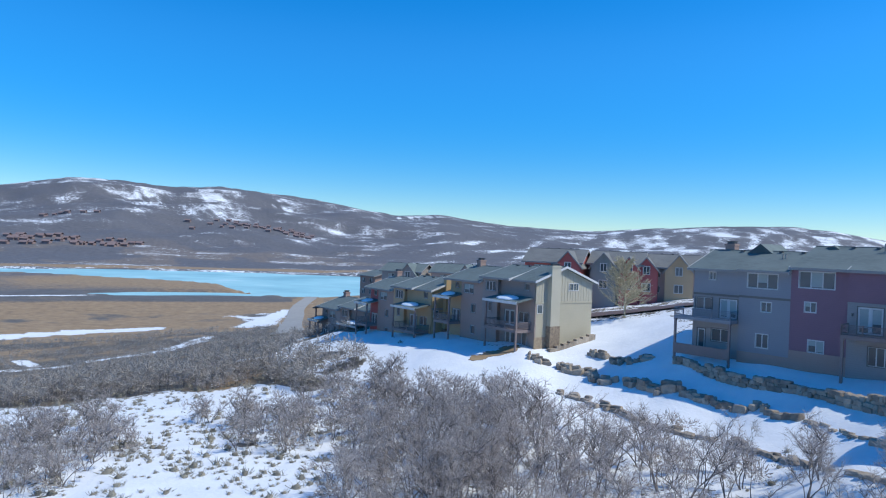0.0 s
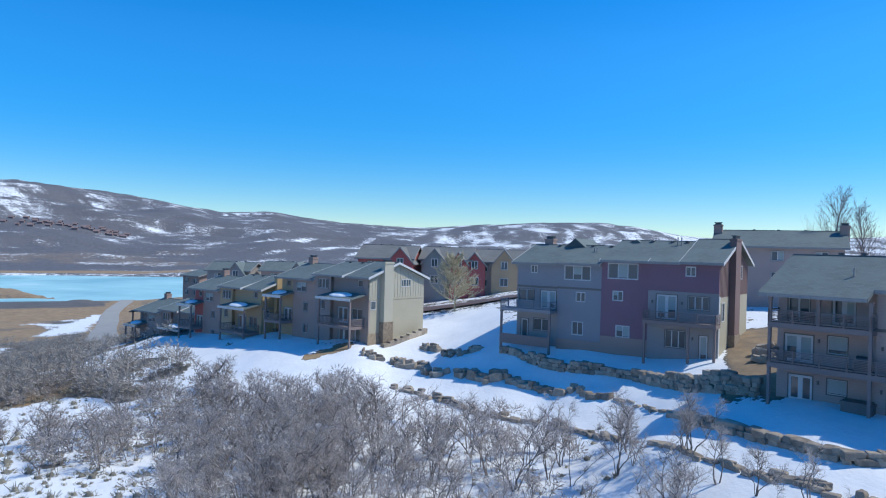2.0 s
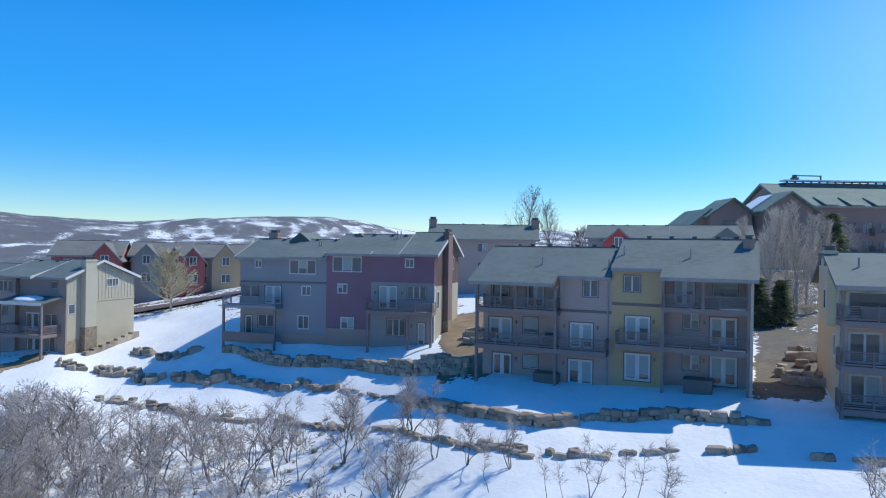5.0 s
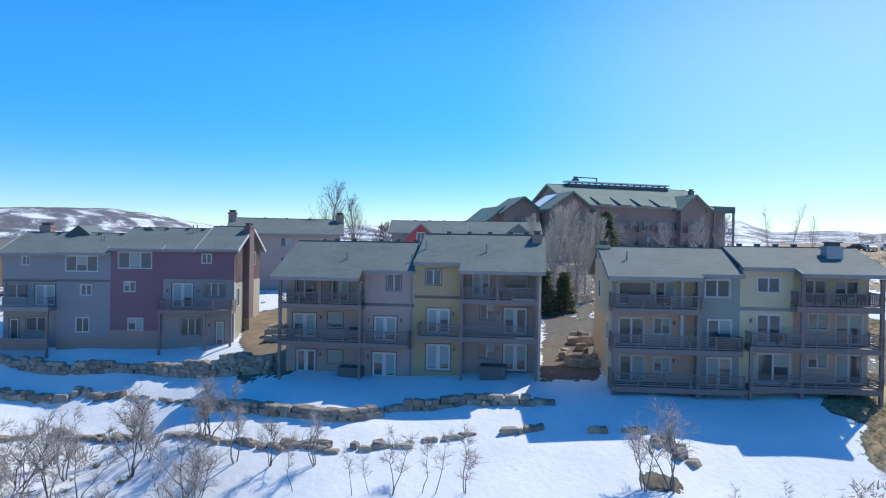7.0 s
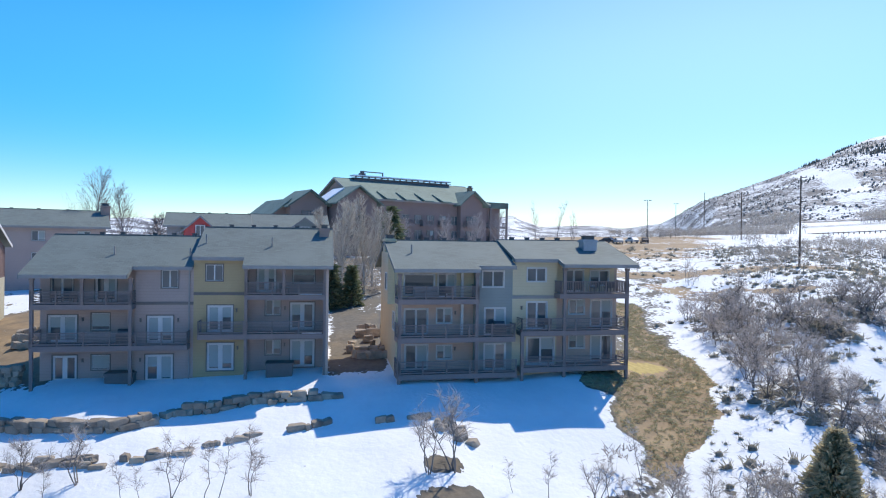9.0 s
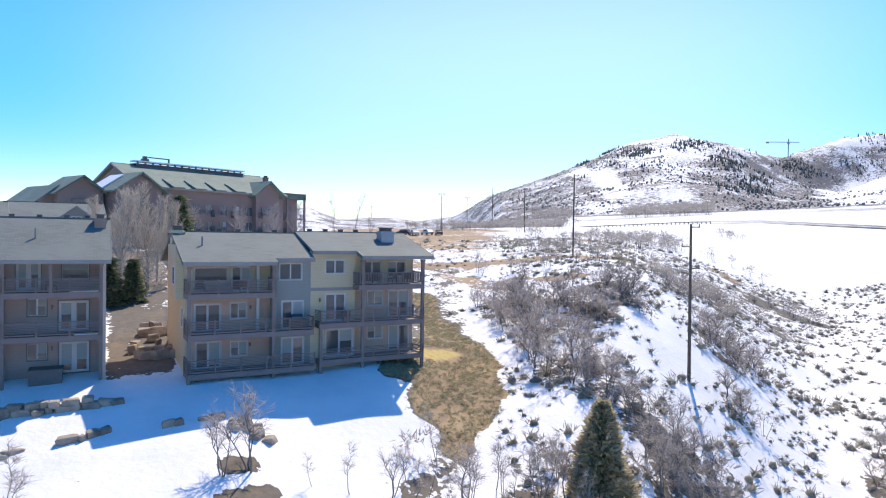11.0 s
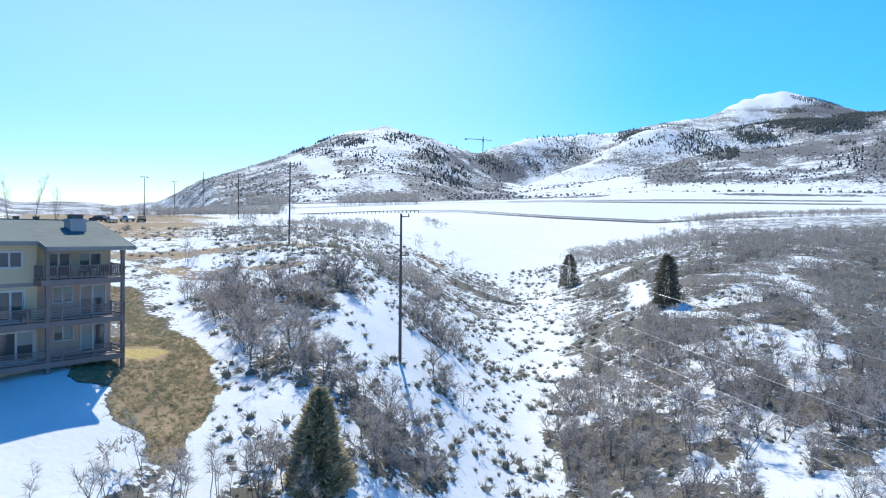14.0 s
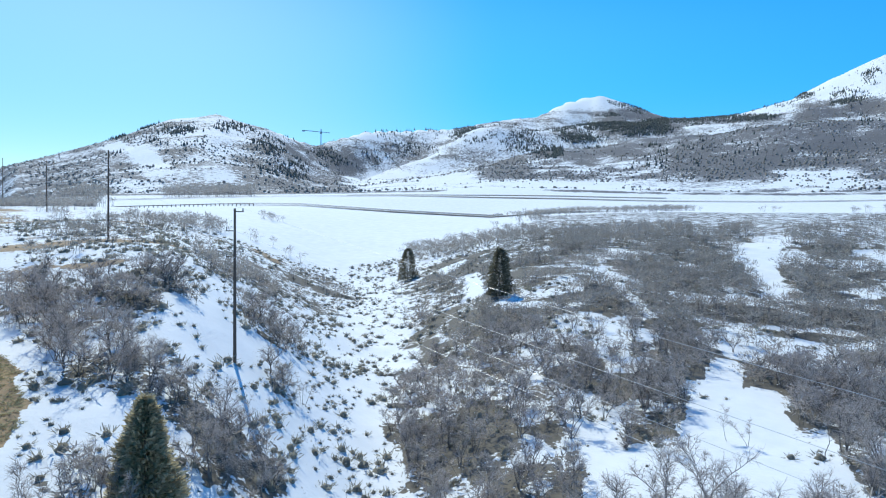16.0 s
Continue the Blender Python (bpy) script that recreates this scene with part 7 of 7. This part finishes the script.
for i in range(3):
    rock_row("rock_terrace", [(42.6 + i * 1.6, 54.6 + i * 1.5), (44.2 + i * 1.6, 52.6 + i * 1.5)], 0.9, "rock steps beside the red townhouse", 30 + i, 0.1, 0.2)
rock_row("rock_row", [(57.7, 6.6), (60.6, 7.6)], 0.6, "boulders beside the slate townhouse", 40, 0.2)


# ---- power line ----
M_POLE = plain("pole_wood", (0.16, 0.115, 0.085), 0.85, scale=4)
M_WIRE = plain("wire_metal", (0.62, 0.63, 0.64), 0.35, 0.5)
M_CERAMIC = plain("insulator", (0.35, 0.33, 0.31), 0.4)


def utility_pole(x, y, top, lean, heights, label, thick=0.16):
    z = ground_z(x, y)
    h = thing("utility_pole", pose(x, y, z, 0, lean, 0), label, "pole", "power line poles")
    bm = bmesh.new()
    bmesh.ops.create_cone(bm, cap_ends=True, segments=10, radius1=thick, radius2=thick * 0.62, depth=top - z + 1, matrix=Matrix.Translation((0, 0, (top - z + 1) / 2 - 1)))
    part("pole", bm, M_POLE, h)
    for k, (hz, side) in enumerate(heights):
        zz = hz - z
        a, b = sorted((side * 0.05, side * 0.75))
        part("arm", boxes((-0.05, 0.05, a, b, zz - 0.05, zz + 0.03)), M_POLE, h)
        bm = bmesh.new()
        bmesh.ops.create_cone(bm, cap_ends=True, segments=8, radius1=0.07, radius2=0.05, depth=0.24, matrix=Matrix.Translation((0, side * 0.7, zz + 0.15)))
        part("insulator", bm, M_CERAMIC, h)
    return h


POLES = [((218.0, -15.0), 25.4), ((111.1, -15.5), 21.4), ((58.0, -17.9), 12.4), ((-5.0, -24.0), 4.6)]
LEVELS = [(0.25, -1), (1.9, 1), (3.7, -1), (4.1, 1)]
for (px_, py_), top in POLES:
    utility_pole(px_, py_, top, 0.0 if px_ > 60 else 1.2, [(top - dz, s) for dz, s in LEVELS], "weathered wooden utility pole on the hillside")
utility_pole(299.3, -20.5, 33.0, 0, [(32.7, -1)], "distant wooden utility pole by the road", 0.2)
utility_pole(410.0, -9.0, 41.0, 0, [(40.6, -1)], "distant wooden utility pole by the road", 0.22)


def wire(a, b, sag, thick):
    cu = bpy.data.curves.new("cable", 'CURVE')
    cu.dimensions, cu.bevel_depth, cu.bevel_resolution = '3D', thick, 0
    sp = cu.splines.new('POLY')
    sp.points.add(24)
    for i in range(25):
        f = i / 24
        p = Vector(a).lerp(Vector(b), f)
        sp.points[i].co = (p.x, p.y, p.z - sag * 4 * f * (1 - f), 1)
    ob = new("cable", cu)
    cu.materials.append(M_WIRE)
    return tagged(ob, "thin bright power cable strung between poles", "cable", "power cables")


for (p, tp), (q, tq) in zip(POLES, POLES[1:]):
    for dz, s in LEVELS:
        wire((p[0], p[1] + 0.7 * s, tp - dz + 0.25), (q[0], q[1] + 0.7 * s, tq - dz + 0.25), 0.9 if q[0] > 0 else 0.5, 0.009 if q[0] < 60 else 0.016)


# ---- road, cars, crane ----
M_ROAD = plain("road_asphalt", (0.36, 0.34, 0.31), 0.9, scale=0.6)


def strip(name, line, wide, mat, label, lift=0.12):
    pts = [Vector((x, y, 0)) for x, y in line]
    v, n = [], 14
    path = []
    for i in range(len(pts) - 1):
        p0, p1, p2, p3 = pts[max(i - 1, 0)], pts[i], pts[i + 1], pts[min(i + 2, len(pts) - 1)]
        for k in range(n):
            t = k / n
            path.append(0.5 * ((2 * p1) + (p2 - p0) * t + (2 * p0 - 5 * p1 + 4 * p2 - p3) * t * t + (3 * p1 - p0 - 3 * p2 + p3) * t ** 3))
    path.append(pts[-1])
    for i, p in enumerate(path):
        d = (path[min(i + 1, len(path) - 1)] - path[max(i - 1, 0)]).normalized()
        s = Vector((-d.y, d.x, 0)) * wide / 2
        for k in (-1, -0.33, 0.33, 1):
            q = p + s * k
            v.append((q.x, q.y, ground_z(q.x, q.y) + lift))
    ob = new(name, mesh_from(name, v, grid_faces(len(path), 4, False), mat))
    return tagged(ob, label, "road", kind="structure")


M_STREET = plain("street_asphalt", (0.15, 0.11, 0.10), 0.6, scale=0.6)
strip("road", [(-34.0, 154.0), (-37.0, 163.0), (-52.0, 234.0), (-63.0, 291.0), (-71.0, 331.0), (-75.0, 366.0), (-78.0, 400.0), (-84.0, 452.0)], 7.4, M_ROAD, "pale asphalt road curving down to the lake", 0.35)


def guard_rail(b0, b1, r):
    """Timber posts and a long rail beside the far road."""
    n = 34
    pts = [Vector((r * math.sin(radians(b0 + (b1 - b0) * i / n)), r * math.cos(radians(b0 + (b1 - b0) * i / n)), 0)) for i in range(n + 1)]
    for q in pts:
        q.z = ground_z(q.x, q.y)
    h = thing("guard_rail", pose(pts[0].x, pts[0].y, pts[0].z), "weathered timber guard rail beside the far road", "fence")
    inv = h.matrix_basis.inverted()
    for i, q in enumerate(pts):
        part("post", boxes((-0.2, 0.2, -0.2, 0.2, -0.5, 1.5)), M_POLE, h, at=inv @ Matrix.Translation(q))
        if i < n:
            d = pts[i + 1] - q
            m = Matrix.Translation(q + Vector((0, 0, 1.2))) @ d.to_track_quat('X', 'Z').to_matrix().to_4x4()
            part("rail", boxes((0, d.length, -0.12, 0.12, -0.2, 0.2)), M_POLE, h, at=inv @ m)


guard_rail(97.5, 108.5, 418)
M_TRACK = plain("track_gravel", (0.17, 0.15, 0.13), 0.9, scale=0.4, spread=0.35)


def on_bearing(b, r):
    return r * math.sin(radians(b)), r * math.cos(radians(b))


strip("far_road", [on_bearing(b, r) for b, r in ((96, 395), (104, 425), (112, 436), (120, 440), (128, 436), (134, 440), (140, 425))], 9, M_TRACK, "dark road across the snowfield", 0.5)
strip("far_road", [on_bearing(b, r) for b, r in ((107, 470), (113, 462), (121, 456), (129, 452))], 4, M_TRACK, "muddy track beside the far road", 0.4)
strip("far_road", [on_bearing(b, r) for b, r in ((98, 560), (108, 566), (118, 570), (128, 572), (138, 566), (150, 560), (160, 560))], 10, M_TRACK, "road along the foot of the snowy hills", 0.6)
strip("far_road", [on_bearing(b, r) for b, r in ((116, 600), (124, 598), (132, 600), (142, 602))], 5, M_TRACK, "muddy track at the foot of the hills", 0.5)
strip("street", [(-8.0, 140.0), (12.0, 116.0), (30.0, 108.0), (47.0, 98.0), (60.0, 90.0)], 4.5, M_STREET, "wet street in front of the back houses", 0.3)


def car(x, y, turn, paint, label):
    z = ground_z(x, y)
    h = thing("car", pose(x, y, z, 0, 0, turn), label, "car", "cars parked on the ridge")
    bm = bmesh.new()
    prism(bm, [(-2.2, 0.35), (2.2, 0.35), (2.25, 0.85), (1.2, 1.0), (0.55, 1.55), (-1.3, 1.6), (-2.0, 1.05), (-2.25, 0.95)], "y", -0.9, 0.9)
    bmesh.ops.bevel(bm, geom=bm.edges[:], offset=0.06, segments=2, affect='EDGES')
    part("body", bm, paint, h)
    part("window", boxes((-1.2, 0.5, -0.915, 0.915, 1.08, 1.45)), M_GLASS, h)
    for u in (-1.35, 1.35):
        for s in (-0.85, 0.85):
            bm = bmesh.new()
            bmesh.ops.create_cone(bm, cap_ends=True, segments=14, radius1=0.34, radius2=0.34, depth=0.22, matrix=pose(u, s, 0.34, 90, 0, 0))
            part("wheel", bm, M_METAL, h)


def street_lamp(b, r, top):
    x, y = on_bearing(b, r)
    z = ground_z(x, y)
    h = thing("street_lamp", pose(x, y, z, 0, 0, -b), "slim dark street lamp with a short arm", "lamp", "street lamps on the ridge")
    bm = bmesh.new()
    bmesh.ops.create_cone(bm, cap_ends=True, segments=8, radius1=0.14, radius2=0.08, depth=top - z, matrix=Matrix.Translation((0, 0, (top - z) / 2)))
    part("pole", bm, M_METAL, h)
    part("arm", boxes((-0.9, 0.9, -0.06, 0.06, top - z - 0.1, top - z)), M_METAL, h)
    for u in (-0.85, 0.85):
        part("lamp_head", boxes((u - 0.35, u + 0.35, -0.18, 0.18, top - z - 0.28, top - z - 0.1)), M_METAL, h)


street_lamp(87.0, 230, 25.6)
street_lamp(89.15, 300, 28.5)
PAINTS = [material("paint_" + n, c, 0.25, 0.3) for n, c in (("silver", (0.5, 0.52, 0.54)), ("dark", (0.04, 0.045, 0.06)), ("white", (0.75, 0.75, 0.75)))]
for i, (x, y, t, p, l) in enumerate(((196.0, 18.0, 20, 0, "silver car parked on the ridge"), (198.0, 14.5, 35, 2, "white car parked on the ridge"), (197.0, 11.0, 10, 1, "dark car parked on the ridge"), (200.0, 21.5, 60, 1, "dark blue car parked on the ridge"))):
    car(x, y, t, PAINTS[p], l)

cr = thing("tower_crane", pose(1464.0, -646.0, ground_z(1464.0, -646.0)), "distant tower crane on the snowy ridge", "crane")
part("mast", boxes((-0.8, 0.8, -0.8, 0.8, -8, 38)), M_STEEL, cr)
part("jib", boxes((-0.5, 0.5, -22, 46, 30.0, 31.4), (-1.2, 1.2, 40, 46, 28.0, 30.0)), M_STEEL, cr)
part("cab", boxes((-1.6, 1.6, -2, 2, 26.5, 30)), M_STEEL, cr)


# ---- far settlement across the lake ----
def far_houses():
    rg = random.Random(77)
    bm = bmesh.new()
    for b0, b1, d0, d1, n in ((-33, -24, 1080, 1180, 40), (-21, -11, 1500, 1620, 40), (-31, -27, 1500, 1540, 8)):
        for _ in range(n):
            a, d = radians(rg.uniform(b0, b1)), rg.uniform(d0, d1)
            x, y = d * math.sin(a), d * math.cos(a)
            z, w, l = ground_z(x, y), rg.uniform(3, 5.5), rg.uniform(3, 4.5)
            box(bm, x - w, x + w, y - l, y + l, z - 3, z + 3)
            v = [bm.verts.new(p) for p in ((x - w - 1, y - l - 1, z + 3), (x + w + 1, y - l - 1, z + 3), (x + w + 1, y, z + 5.5), (x - w - 1, y, z + 5.5), (x - w - 1, y + l + 1, z + 3), (x + w + 1, y + l + 1, z + 3))]
            bm.faces.new((v[0], v[1], v[2], v[3])), bm.faces.new((v[3], v[2], v[5], v[4]))
    me = bpy.data.meshes.new("far_houses")
    bm.to_mesh(me)
    bm.free()
    me.materials.append(M_LODGE)
    tagged(new("far_houses", me), "cluster of tiny houses across the lake", "houses", kind="stuff")


far_houses()


# ---- furniture on the balconies ----
M_WICKER = plain("patio_wicker", (0.10, 0.085, 0.08), 0.7)
M_CUSHION = plain("patio_cushion", (0.34, 0.36, 0.38), 0.85)
OCHRE_SITE = site(35.1, 43.0, 0.49, -0.872) @ Matrix.Diagonal((0.965, 1, 1, 1))
SLATE_SITE = site(44.8, 19.15, 0.527, -0.85) @ Matrix.Diagonal((1.018, 1, 1, 1))


def patio_chair(at, u, y, z, turn):
    h = thing("patio_chair", at @ pose(u, y, z, 0, 0, turn), "dark wicker patio chair on a townhouse balcony", "chair", "patio chairs on the balconies")
    for sx in (-0.24, 0.24):
        for sy in (-0.22, 0.22):
            part("leg", boxes((sx - 0.025, sx + 0.025, sy - 0.025, sy + 0.025, 0, 0.4)), M_WICKER, h)
    part("seat", boxes((-0.29, 0.29, -0.28, 0.28, 0.4, 0.46)), M_WICKER, h)
    part("cushion", boxes((-0.25, 0.25, -0.24, 0.22, 0.462, 0.53)), M_CUSHION, h)
    bm = boxes((-0.29, 0.29, 0.24, 0.3, 0.46, 0.92))
    bmesh.ops.bevel(bm, geom=bm.edges[:], offset=0.02, segments=2, affect='EDGES')
    part("backrest", bm, M_WICKER, h)
    for sx in (-0.29, 0.24):
        part("armrest", boxes((sx, sx + 0.05, -0.26, 0.24, 0.62, 0.66)), M_WICKER, h)


def grill(at, u, y, z):
    h = thing("barbecue_grill", at @ pose(u, y, z), "dark covered barbecue grill on a balcony", "grill")
    part("cart", boxes((-0.5, 0.5, -0.28, 0.28, 0.08, 0.78)), M_METAL, h)
    bm = bmesh.new()
    prism(bm, [(-0.28, 0.78), (0.28, 0.78), (0.24, 1.0), (0.1, 1.12), (-0.12, 1.12), (-0.25, 0.98)], "x", -0.38, 0.38)
    part("lid", bm, M_METAL, h)
    part("side_shelf", boxes((0.5, 0.78, -0.22, 0.22, 0.72, 0.77)), M_METAL, h)


for at, spots in ((OCHRE_SITE, ((1.5, 0.95, 6.25, 160), (2.7, 0.85, 6.25, 200), (5.0, 0.9, 6.25, 170), (17.9, 0.9, 6.95, 150), (1.3, 0.9, 3.32, 190))), (SLATE_SITE, ((3.7, 0.9, 6.88, 170), (13.6, 0.8, 7.26, 160), (15.0, 0.8, 7.26, 200), (16.2, 0.9, 7.26, 180), (11.2, 0.75, 4.48, 170)))):
    for u, y, z, t in spots:
        patio_chair(at, u, y, z, t)
grill(OCHRE_SITE, 6.2, 0.9, 3.32)
grill(SLATE_SITE, 7.4, 0.6, 4.1)
